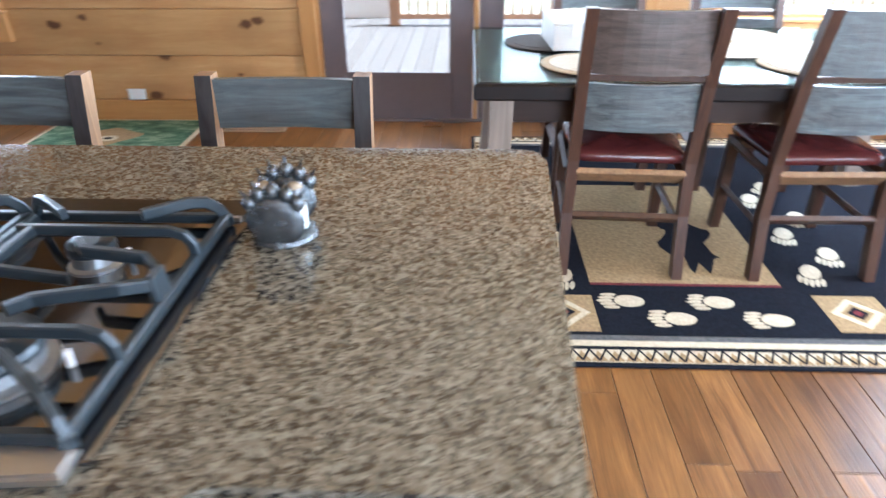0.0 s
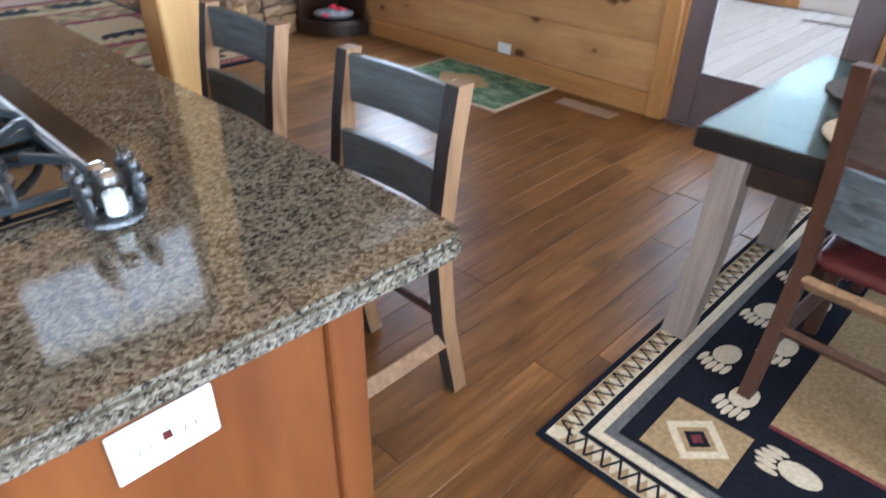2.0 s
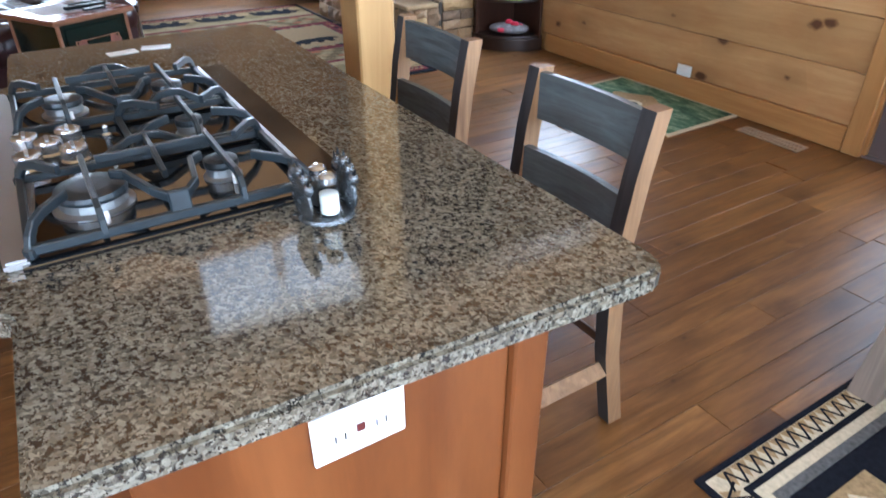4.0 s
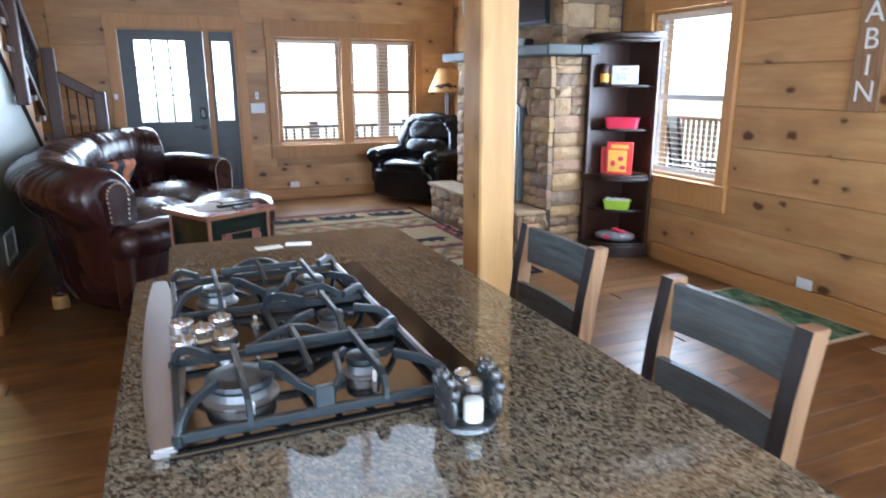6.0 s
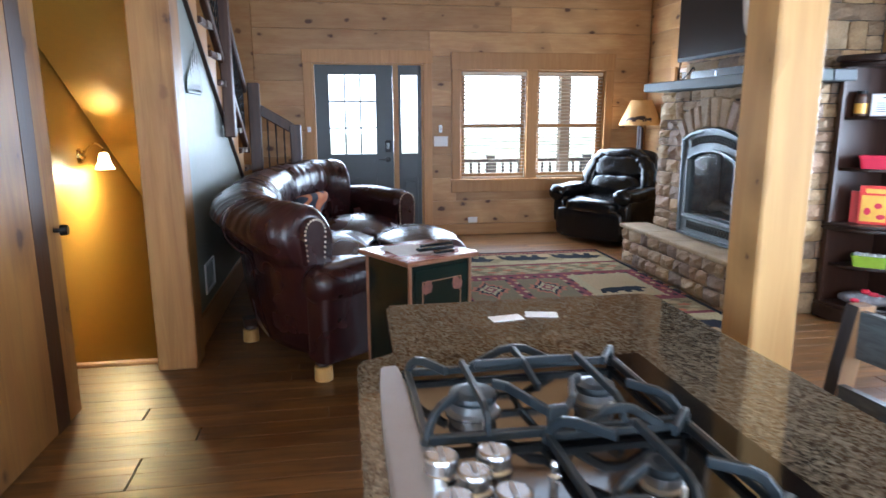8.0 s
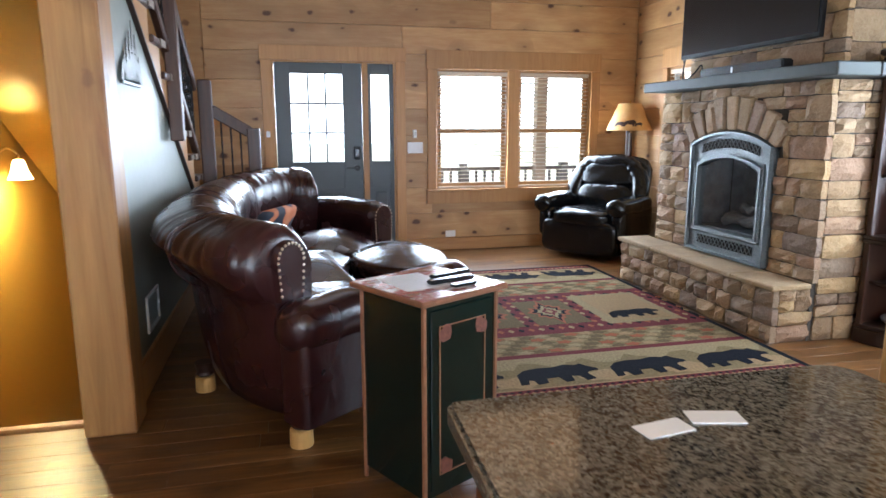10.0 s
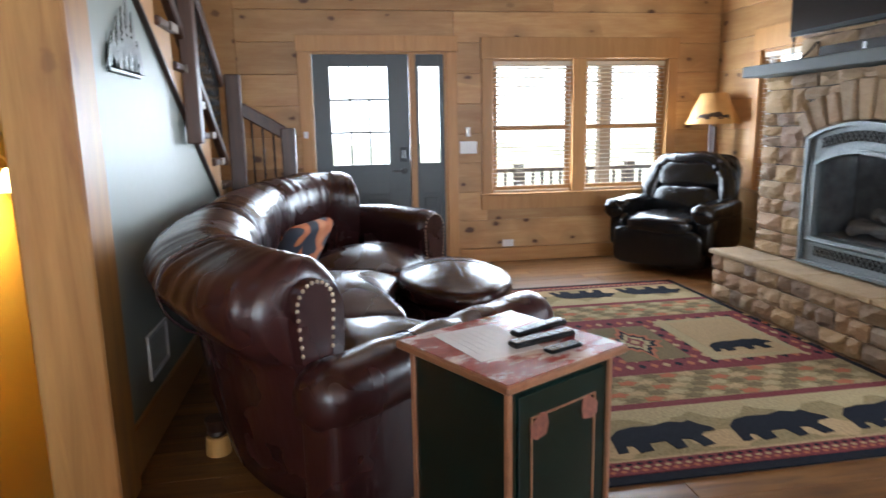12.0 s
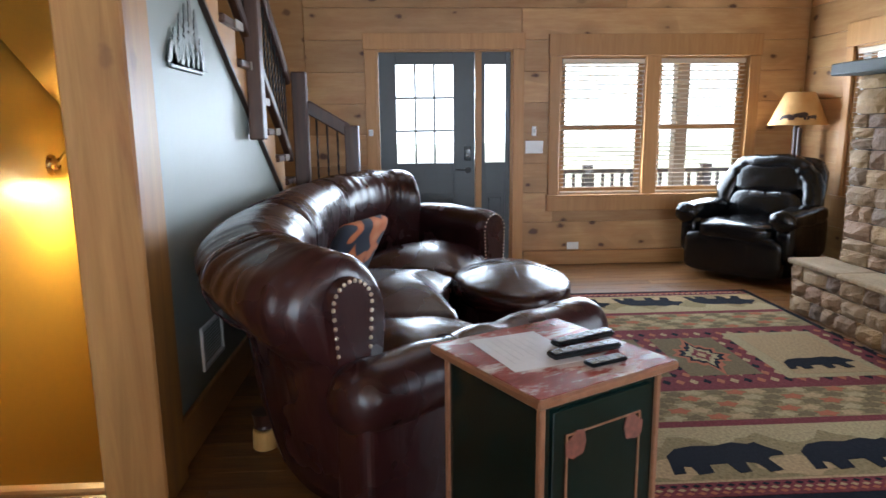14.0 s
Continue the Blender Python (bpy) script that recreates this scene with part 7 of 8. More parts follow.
# vertical sign on the pine wall
sg = thing("wall_sign", (-0.215, FY - 0.003, 1.275), "tall wooden plank sign with white stencilled letters", "sign")
part("plank", abox(-0.085, 0.085, -0.02, 0.0, 0, 1.0, bevel=0.003), M_TANWOOD, sg, "weathered tan plank")
M_LETTER = plain("white_stencil_paint", (0.72, 0.72, 0.70), 0.6, var=0.1)
for i, ch in enumerate("NIBAC"):
    cu = bpy.data.curves.new("letter", "FONT")
    cu.body, cu.size, cu.extrude, cu.align_x, cu.align_y = ch, 0.165, 0.0015, "CENTER", "CENTER"
    tmp = bpy.data.objects.new("letter_tmp", cu)
    me = bpy.data.meshes.new_from_object(tmp)
    bpy.data.objects.remove(tmp)
    me.materials.clear()
    me.materials.append(M_LETTER)
    ob = new("letter", me)
    ob.parent = sg
    ob.matrix_basis = pose(0, -0.0218, 0.11 + i * 0.145, 90, 0, 0)
# floor register
fv = thing("floor_vent", (0.40, 5.075, 0.001), "tan metal floor register", "vent")
M_REG = plain("tan_metal", (0.42, 0.33, 0.24), 0.45, 0.3, var=0.08)
part("frame", joined([abox(-0.2, 0.2, -0.055, -0.042, 0, 0.006), abox(-0.2, 0.2, 0.042, 0.055, 0, 0.006), abox(-0.2, -0.187, -0.042, 0.042, 0, 0.006), abox(0.187, 0.2, -0.042, 0.042, 0, 0.006), abox(-0.187, 0.187, -0.003, 0.003, 0, 0.005)]), M_REG, fv)
for i in range(17):
    part("slat", abox(-0.178 + 0.022 * i, -0.168 + 0.022 * i, -0.042, 0.042, 0.0, 0.004), M_REG, fv)

# ---------- rugs ----------


def pile(name, col, var=0.22):
    m = plain(name, col, 0.95, var=var, scale=70, bump=0.5)
    m.node_tree.nodes["Principled BSDF"].inputs["Specular IOR Level"].default_value = 0.05
    return m


P_BLACK = pile("black_pile", (0.010, 0.011, 0.016), 0.35)
P_CREAM = pile("cream_pile", (0.50, 0.43, 0.31))
P_TAN = pile("tan_pile", (0.29, 0.205, 0.11), 0.35)
P_OLIVE = pile("olive_pile", (0.125, 0.095, 0.05), 0.4)
P_RED = pile("red_pile", (0.125, 0.030, 0.034), 0.4)
P_RUST = pile("rust_pile", (0.27, 0.095, 0.05))
P_SAND = pile("sand_pile", (0.27, 0.215, 0.12), 0.35)
P_SAGE = pile("sage_pile", (0.19, 0.145, 0.075), 0.4)
P_GREY = pile("grey_pile", (0.10, 0.10, 0.10), 0.4)
P_GREEN = pile("green_pile", (0.05, 0.10, 0.055), 0.35)

BEAR = [(-0.50, 0.10), (-0.47, 0.27), (-0.36, 0.38), (-0.20, 0.42), (0.0, 0.41), (0.16, 0.46), (0.28, 0.42), (0.36, 0.45), (0.40, 0.38), (0.50, 0.28), (0.49, 0.23), (0.38, 0.22), (0.33, 0.17), (0.36, 0.0), (0.24, -0.02), (0.20, 0.12), (0.12, 0.14), (0.10, 0.0), (0.0, -0.02), (-0.03, 0.13), (-0.18, 0.12), (-0.20, 0.0), (-0.33, -0.02), (-0.34, 0.09), (-0.40, 0.10), (-0.42, 0.0), (-0.52, -0.01)]


def flat(outline, z0, z1):
    """A thin woven figure with sides."""
    bm = bmesh.new()
    f = bm.faces.new([bm.verts.new((x, y, z0)) for x, y in outline])
    r = bmesh.ops.extrude_face_region(bm, geom=[f])
    bmesh.ops.translate(bm, verts=[v for v in r["geom"] if isinstance(v, bmesh.types.BMVert)], vec=(0, 0, z1 - z0))
    bmesh.ops.triangulate(bm, faces=bm.faces)
    return bm


def rect(x0, x1, y0, y1, z0, z1):
    return abox(x0, x1, y0, y1, z0, z1)


def figure(outline, cx, cy, s, turn=0.0, flip=False, wide=1.0):
    c, q = math.cos(radians(turn)), math.sin(radians(turn))
    return [(cx + s * ((-x if flip else x) * wide * c - y * q), cy + s * ((-x if flip else x) * wide * q + y * c)) for x, y in outline]


# living room rug: bands run along y
lr = thing("area_rug", (-3.32, 3.0, 0), "large lodge rug with black bears and red and olive bands", "rug")
RX0, RX1, RY0, RY1 = -4.83, -1.83, 1.78, 4.165
part("backing", abox(RX0, RX1, RY0, RY1, 0.001, 0.010, bevel=0.003), P_BLACK, lr, "black bound edge", world_space=True)
rng = random.Random(11)
Z0, Z1, Z2 = 0.0102, 0.0125, 0.0145
y0, y1 = RY0 + 0.05, RY1 - 0.05
for side in (0, 1):
    fx = (lambda d: RX1 - d) if side == 0 else (lambda d: RX0 + d)

    def band(name, d0, d1, mat, lab=""):
        a, b = sorted((fx(d0), fx(d1)))
        return part(name, rect(a, b, y0, y1, Z0, Z1), mat, lr, lab, world_space=True)
    band("band", 0.055, 0.15, P_RED, "dark red patterned band")
    band("band_line", 0.15, 0.165, P_TAN)
    for q, (m_, d_) in enumerate(((P_RUST, 0.078), (P_TAN, 0.103), (P_BLACK, 0.128))):
        tagged(part("band_pattern", joined([flat([(fx(d_ - 0.011), yy), (fx(d_), yy - 0.016), (fx(d_ + 0.011), yy), (fx(d_), yy + 0.016)], Z1, Z2 - 0.001) for yy in [y0 + 0.03 + (0.022 * (q % 2)) + i * 0.044 for i in range(51)]]), m_, lr, world_space=True), kind="stuff")
    band("bear_field", 0.165, 0.60, P_SAGE, "olive field behind the bears")
    part("cloud_edge", flat([(fx(0.60), y0)] + [(fx(0.47 + 0.05 * math.sin(i * 1.1) + 0.02 * math.sin(i * 2.7)), y0 + (y1 - y0) * i / 40) for i in range(41)] + [(fx(0.60), y1)], Z1, Z2 - 0.0012), P_SAND, lr, "cream mountain edge", world_space=True)
    for i in range(5):
        part("shrub", flat([(fx(0.25 + 0.075 * math.cos(a) * (1 + 0.2 * math.sin(5 * a))), y0 + 0.06 + i * 0.52 + 0.15 * math.sin(a) * (1 + 0.15 * math.sin(7 * a))) for a in [2 * math.pi * j / 18 for j in range(18)]], Z1, Z2 - 0.0008), P_TAN, lr, world_space=True)
    for i in range(4):
        o = figure(BEAR, 0, 0, 0.50)
        part("bear_figure", flat([(fx(0.215 + py * 1.02), y0 + 0.29 + i * 0.565 + px) for px, py in o], Z1, Z2), P_BLACK, lr, "black walking bear figure", world_space=True)
    band("red_stripe", 0.60, 0.66, P_RED)
    band("leaf_field", 0.66, 1.0, P_SAGE, "tan leaf field")
    lv = {P_OLIVE: [], P_SAND: [], P_RUST: [], P_TAN: []}
    for row in range(5):
        for i in range(22):
            d, yy = 0.695 + 0.067 * row + rng.uniform(-0.006, 0.006), y0 + 0.06 + 0.105 * (i + 0.5 * (row % 2)) + rng.uniform(-0.008, 0.008)
            if yy > y1 - 0.05:
                continue
            o = [(fx(d + 0.028 * math.sin(a) * (1 + 0.35 * math.cos(5 * a))), yy + 0.05 * math.cos(a) * (1 + 0.25 * math.cos(5 * a))) for a in [2 * math.pi * j / 15 for j in range(15)]]
            lv[(P_TAN, P_OLIVE, P_SAND, P_OLIVE, P_RUST)[(i + 2 * row) % 5]].append(flat(o, Z1, Z2 - 0.0014 + rng.uniform(0, 0.0012)))
    for m_, l_ in lv.items():
        tagged(part("leaf_pattern", joined(l_), m_, lr, world_space=True), kind="stuff")
    band("red_stripe", 1.0, 1.06, P_RED)
part("centre_field", rect(RX0 + 1.06, RX1 - 1.06, y0, y1, Z0, Z1), P_RED, lr, "red centre field", world_space=True)
cxr = (RX0 + RX1) / 2
for q, m_ in enumerate((P_RUST, P_TAN, P_BLACK)):
    dia = []
    for ix in range(9):
        for iy in range(32):
            if (ix + iy) % 3 == q:
                x_, y_ = RX0 + 1.11 + ix * 0.0975, y0 + 0.05 + iy * 0.073
                dia.append(flat([(x_ - 0.036, y_), (x_, y_ - 0.024), (x_ + 0.036, y_), (x_, y_ + 0.024)], Z1, Z1 + 0.0004))
    tagged(part("woven_border", joined(dia), m_, lr, world_space=True), kind="stuff")
for yc in (2.12, 2.62, 3.12):
    part("inner_panel", rect(RX0 + 1.19, RX1 - 1.19, yc - 0.2, yc + 0.2, Z1, Z1 + 0.0008), P_OLIVE, lr, "olive square panel", world_space=True)
    for s_, m_ in ((0.27, P_RUST), (0.215, P_BLACK), (0.16, P_SAND), (0.10, P_RED), (0.05, P_TAN)):
        o = []
        for i in range(24):                                # a stepped, hooked lozenge
            a = 2 * math.pi * i / 24
            q = s_ * (1.0, 0.78, 0.86, 0.66)[i % 4] / (abs(math.cos(a)) + abs(math.sin(a))) * 1.15
            o.append((cxr + q * math.cos(a), yc + 0.66 * q * math.sin(a)))
        part("medallion", flat(o, Z1 + 0.0009, Z1 + 0.0012 + (0.36 - s_) * 0.004), m_, lr, world_space=True)
part("panel", rect(RX0 + 1.12, RX1 - 1.12, 3.42, 4.0, Z1, Z2 - 0.001), P_SAND, lr, "cream panel", world_space=True)
part("panel_field", rect(RX0 + 1.17, RX1 - 1.17, 3.50, 3.95, Z2 - 0.0009, Z2), P_TAN, lr, world_space=True)
part("bear_figure", flat([(cxr + 0.17 - py * 0.9, 3.72 + px) for px, py in figure(BEAR, 0, -0.1, 0.42)], Z2 + 0.0001, Z2 + 0.002), P_BLACK, lr, "black bear in a panel", world_space=True)

# dining rug
dg = thing("area_rug", (3.1, 3.8, 0), "black lodge rug with paw prints and zigzag border under the table", "rug")
QX0, QX1, QY0, QY1 = 1.79, 4.5, 2.744, 4.95
part("backing", abox(QX0, QX1, QY0, QY1, 0.001, 0.009, bevel=0.002), P_BLACK, dg, "black bound edge", world_space=True)


def frame_band(name, d0, d1, mat, z0, z1, lab=""):
    return part(name, joined([rect(QX0 + d0, QX1 - d0, QY0 + d0, QY0 + d1, z0, z1), rect(QX0 + d0, QX1 - d0, QY1 - d1, QY1 - d0, z0, z1), rect(QX0 + d0, QX0 + d1, QY0 + d1, QY1 - d1, z0, z1), rect(QX1 - d1, QX1 - d0, QY0 + d1, QY1 - d1, z0, z1)]), mat, dg, lab, world_space=True)


frame_band("border_band", 0.02, 0.085, P_CREAM, 0.0092, 0.0108, "cream border")
tri = {P_TAN: [], P_BLACK: []}
st_ = 0.055
for i in range(int((QX1 - QX0 - 0.12) / st_)):
    x = QX0 + 0.06 + i * st_
    for y, s in ((QY0 + 0.022, 1), (QY1 - 0.022, -1)):
        tri[P_TAN].append(flat([(x, y), (x + st_, y), (x + st_ / 2, y + 0.055 * s)][::s], 0.0109, 0.0118))
        tri[P_BLACK].append(flat([(x - 0.004, y + 0.061 * s), (x + st_ / 2 - 0.004, y + 0.003 * s), (x + st_ / 2 + 0.004, y + 0.003 * s), (x + 0.004, y + 0.061 * s)][::s], 0.0119, 0.0124))
        tri[P_BLACK].append(flat([(x + st_ - 0.004, y + 0.061 * s), (x + st_ / 2 - 0.004, y + 0.003 * s), (x + st_ / 2 + 0.004, y + 0.003 * s), (x + st_ + 0.004, y + 0.061 * s)][::s], 0.0119, 0.0124))
for i in range(int((QY1 - QY0 - 0.12) / st_)):
    y = QY0 + 0.06 + i * st_
    for x, s in ((QX0 + 0.022, 1), (QX1 - 0.022, -1)):
        tri[P_TAN].append(flat([(x, y), (x, y + st_), (x + 0.055 * s, y + st_ / 2)], 0.0109, 0.0118))
        tri[P_BLACK].append(flat([(x + 0.061 * s, y - 0.004), (x + 0.003 * s, y + st_ / 2 - 0.004), (x + 0.003 * s, y + st_ / 2 + 0.004), (x + 0.061 * s, y + 0.004)], 0.0119, 0.0124))
        tri[P_BLACK].append(flat([(x + 0.061 * s, y + st_ - 0.004), (x + 0.003 * s, y + st_ / 2 - 0.004), (x + 0.003 * s, y + st_ / 2 + 0.004), (x + 0.061 * s, y + st_ + 0.004)], 0.0119, 0.0124))
for m_, l_ in tri.items():
    tagged(part("zigzag", joined(l_), m_, dg, world_space=True), kind="stuff")
frame_band("border_line", 0.105, 0.135, P_CREAM, 0.0092, 0.0108, "cream line")
frame_band("border_heather", 0.135, 0.165, P_GREY, 0.0092, 0.0106, "heathered grey line")
paw = joined([flat([(0.045 * math.cos(a) * (1.25 if math.cos(a) > 0 else 1.0) - 0.0, 0.034 * math.sin(a)) for a in [2 * math.pi * j / 14 for j in range(14)]], 0, 0.0018)] + [flat([(-0.056 + 0.024 * math.cos(a) * (1.3 if math.cos(a) < 0 else 1.0) - 0.016 * (1 - abs(i - 2) / 2), -0.036 + 0.018 * i + 0.0085 * math.sin(a)) for a in [2 * math.pi * j / 8 for j in range(8)]], 0, 0.0018) for i in range(5)])
bmesh.ops.scale(paw, verts=paw.verts, vec=(1.12, 1.15, 1.0))
paw_me = link_mesh("paw_print", paw, P_CREAM)
pp = part("paw_field", rect(QX0 + 0.17, QX1 - 0.17, QY0 + 0.17, QY1 - 0.17, 0.0091, 0.0096), P_BLACK, dg, "black field", world_space=True)


def paw_at(x, y, rz):
    ob = new("paw_print", paw_me)
    ob.parent = pp
    ob.matrix_basis = pose(x - 3.1, y - 3.8, 0.0097, 0, 0, rz)


for i, x in enumerate((2.37, 2.53, 2.70, 2.87, 3.9, 4.05)):
    paw_at(x, QY0 + (0.38 if i % 2 == 0 else 0.27), 0 if i < 4 else 180)
for i, y in enumerate((3.30, 3.45, 3.62, 3.78, 3.95, 4.12, 4.3)):
    paw_at(QX0 + (0.24 if i % 2 else 0.36), y, 80)
for i, (x, y) in enumerate(((3.14, 3.35), (3.28, 3.5), (3.17, 3.68), (3.3, 3.85), (3.16, 4.05), (3.28, 4.2))):
    paw_at(x, y, 70)
for x, y in ((QX0 + 0.335, QY0 + 0.30), (3.18, QY0 + 0.32), (QX1 - 0.33, QY0 + 0.30)):
    part("corner_square", rect(x - 0.115, x + 0.115, y - 0.115, y + 0.115, 0.0098, 0.0115), P_TAN, dg, "tan square", world_space=True)
    for s_, m_, z in ((0.095, P_CREAM, 0.0116), (0.062, P_TAN, 0.0121), (0.04, P_BLACK, 0.0126), (0.02, P_RED, 0.0131)):
        part("diamond", flat([(x - s_, y), (x, y - s_), (x + s_, y), (x, y + s_)], z, z + 0.0004), m_, dg, world_space=True)
part("inner_panel", rect(2.25, 2.98, 3.25, 4.2, 0.0098, 0.0115), P_TAN, dg, "tan woven panel", world_space=True)
part("panel_edge", joined([rect(2.25, 2.98, 3.235, 3.2499, 0.0098, 0.0115)]), P_RED, dg, world_space=True)
part("tree_figure", flat([(2.72 + 0.10 * math.cos(a) * (1 + 0.35 * math.sin(6 * a)), 3.62 + 0.26 * math.sin(a) * (1 + 0.2 * math.sin(9 * a))) for a in [2 * math.pi * j / 40 for j in range(40)]], 0.0116, 0.013), P_BLACK, dg, "dark pine figure", world_space=True)

# small green mat by the wall
gm = thing("small_rug", (-0.44, 4.91, 0), "small green mat with a tan bear picture", "rug", rz=1)
part("backing", abox(-0.5, 0.5, -0.33, 0.33, 0.001, 0.008, bevel=0.002), P_CREAM, gm, "cream bound edge")
k = Nodes("green_woven_picture")
cc = k.ramp(k.noise(k.coords((1, 2.5, 1)), 5, 3, 0.7), [(0.35, (0.015, 0.05, 0.025)), (0.5, (0.06, 0.13, 0.07)), (0.62, (0.20, 0.27, 0.17)), (0.7, (0.05, 0.11, 0.06))])
k.bump(k.noise(k.coords(), 90, 2), 0.4, 0.004)
part("picture_field", abox(-0.47, 0.47, -0.30, 0.30, 0.0081, 0.0095), k.set(Base_Color=cc, Roughness=0.95), gm, "mottled green field")
part("bear_head", flat([(-0.05 + 0.2 * math.cos(a) * (1 + 0.2 * math.sin(3 * a)), -0.03 + 0.15 * math.sin(a) * (1 + 0.18 * math.cos(4 * a))) for a in [2 * math.pi * j / 24 for j in range(24)]], 0.0096, 0.0105), P_TAN, gm, "tan bear shape")
part("snout", flat([(-0.03 + 0.07 * math.cos(a), -0.06 + 0.05 * math.sin(a)) for a in [2 * math.pi * j / 14 for j in range(14)]], 0.0106, 0.0112), P_CREAM, gm)
part("nose", flat([(-0.02 + 0.03 * math.cos(a), -0.06 + 0.02 * math.sin(a)) for a in [2 * math.pi * j / 10 for j in range(10)]], 0.0113, 0.0118), P_BLACK, gm)

# ---------- outside ----------
M_GRASS = plain("pale_meadow", (0.33, 0.35, 0.26), 0.95, var=0.4, scale=0.6, bump=0.2)
gs = [abox(-2000, 2000, -2000, 2000, -1.6, -1.2)]
# ring round the house emits its own white, to blow out the view outside
k = Nodes("self_lit_haze")
M_HAZE_GLOW = k.set(Base_Color=(0.8, 0.82, 0.84), Roughness=1.0, Emission_Color=(0.95, 0.98, 1.0), Emission_Strength=0.8)
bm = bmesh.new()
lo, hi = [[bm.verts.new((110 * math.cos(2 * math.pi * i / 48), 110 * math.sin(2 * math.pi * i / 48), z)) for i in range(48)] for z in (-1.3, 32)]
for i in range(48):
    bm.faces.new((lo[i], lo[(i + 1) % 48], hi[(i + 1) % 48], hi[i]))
structure("backdrop", bm, M_HAZE_GLOW, "self-lit white ring standing in for the overexposed distance", "backdrop")
structure("ground", joined(gs), M_GRASS, "pale dry meadow round the house", "ground")
dk = thing("deck", (2.0, 7.0, -0.06), "grey board deck outside the double door", "deck")
me = link_mesh("deck_board", abox(-0.07, 0.07, -2.06, 2.06, -0.03, 0.0, bevel=0.004), M_DECK)
for i in range(75):
    piece("deck_board", me, dk, (-8.08 + i * 0.146, 0.5, 0))
part("deck_frame", abox(-6.15, 4.8, 5.45, 9.5, -1.2, -0.095), M_DECK, dk, world_space=True)


def railing(name, a, b, z, label, mat, base, spacing=0.11, post_every=1.7):
    a, b = Vector((*a, 0)), Vector((*b, 0))
    d = b - a
    L = d.length
    d.normalize()
    r = thing(name, (a.x, a.y, base), label, "railing", "railings")
    side = Vector((-d.y, d.x, 0))
    for zz in (z, base + 0.1):
        part("rail", abeam((0, 0, zz - base), tuple(d * L + Vector((0, 0, zz - base))), 0.07, 0.05, bevel=0.004, side=tuple(side)), mat, r)
    me_b = link_mesh("baluster", abox(-0.018, 0.018, -0.018, 0.018, 0.12, z - base - 0.02), mat)
    n = int(L / spacing)
    for i in range(n):
        q = d * (spacing * (i + 0.5))
        piece("baluster", me_b, r, (q.x, q.y, 0))
    me_p = link_mesh("rail_post", abox(-0.06, 0.06, -0.06, 0.06, 0.0, z - base + 0.08, bevel=0.006), mat)
    m_ = max(1, round(L / post_every))
    for i in range(m_ + 1):
        q = d * (L * i / m_)
        piece("rail_post", me_p, r, (q.x, q.y, 0))
    return r


M_RAILOUT = wood("cedar_rail", (0.42, 0.25, 0.15), (0.30, 0.165, 0.09), 2, knots=False, rough=0.6)
M_PORCHPOST = wood("pale_cedar_post", (0.56, 0.43, 0.33), (0.42, 0.30, 0.21), 2, knots=False, rough=0.6)
M_RAILDK = plain("dark_deck_rail", (0.16, 0.13, 0.12), 0.6, var=0.1)
wing = structure("wall_wing", abox(-1.2, 0.0, 9.5, 9.65, -0.06, 3.2), M_PINE_X, "pine log wall of the house's wing beyond the deck", "wall")
structure("trim_wing_door", abox(0.0, 0.14, 9.49, 9.65, -0.06, 3.2, bevel=0.006), M_TRIM_Z, "orange pine corner post of the wing", "trim")
structure("door_wing", joined([abox(0.14, 0.82, 9.53, 9.6, -0.06, 2.1), abox(0.22, 0.74, 9.525, 9.53, 0.1, 0.9), abox(0.22, 0.74, 9.525, 9.53, 1.0, 2.0)]), M_WHITE, "white screen door beyond the deck", "door")
for i in range(10):
    piece("log", link_mesh("log", abox(-0.6, 0.6, -0.03, 0.0, 0, 0.27, bevel=0.012), M_PINE_X), wing, (-0.6, 9.5, -0.06 + 0.28 * i))
railing("deck_railing", (0.9, 9.05), (6.6, 9.05), 0.92, "cedar deck railing outside the double door", M_RAILOUT, -0.06)
railing("deck_railing", (-6.1, 9.0), (-1.25, 9.0), 0.92, "cedar deck railing outside the double door", M_RAILOUT, -0.06)
pk = thing("porch", (-7.2, 2.8, -0.06), "grey board front porch", "porch")
me = link_mesh("porch_board", abox(-1.15, 1.15, -0.07, 0.07, -0.03, 0.0, bevel=0.004), M_DECK)
for i in range(56):
    piece("porch_board", me, pk, (-0.17, -3.8 + i * 0.146, 0))
part("porch_frame", abox(-8.5, -6.2, -1.2, 7.2, -1.2, -0.095), M_DECK, pk, world_space=True)
railing("porch_railing", (-8.3, -1.0), (-8.3, 7.0), 0.76, "grey porch railing in front of the window", M_RAILDK, -0.06, 0.13)
for y in (0.6, 4.94, 7.0):
    pst = thing("porch_post", (-8.3, y, -0.06), "square cedar porch post outside the window", "post", "porch posts")
    part("shaft", abox(0.07, 0.23, -0.08, 0.08, 0, 2.9, bevel=0.008), M_PORCHPOST, pst)
structure("porch_roof", abox(-9.0, -6.2, -1.4, 7.5, 2.85, 3.0), M_CEIL, "board roof of the front porch", "roof")
structure("deck_roof", abox(-6.2, 0.6, 5.44, 8.6, 2.9, 3.05), M_CEIL, "board roof over the side deck", "roof")

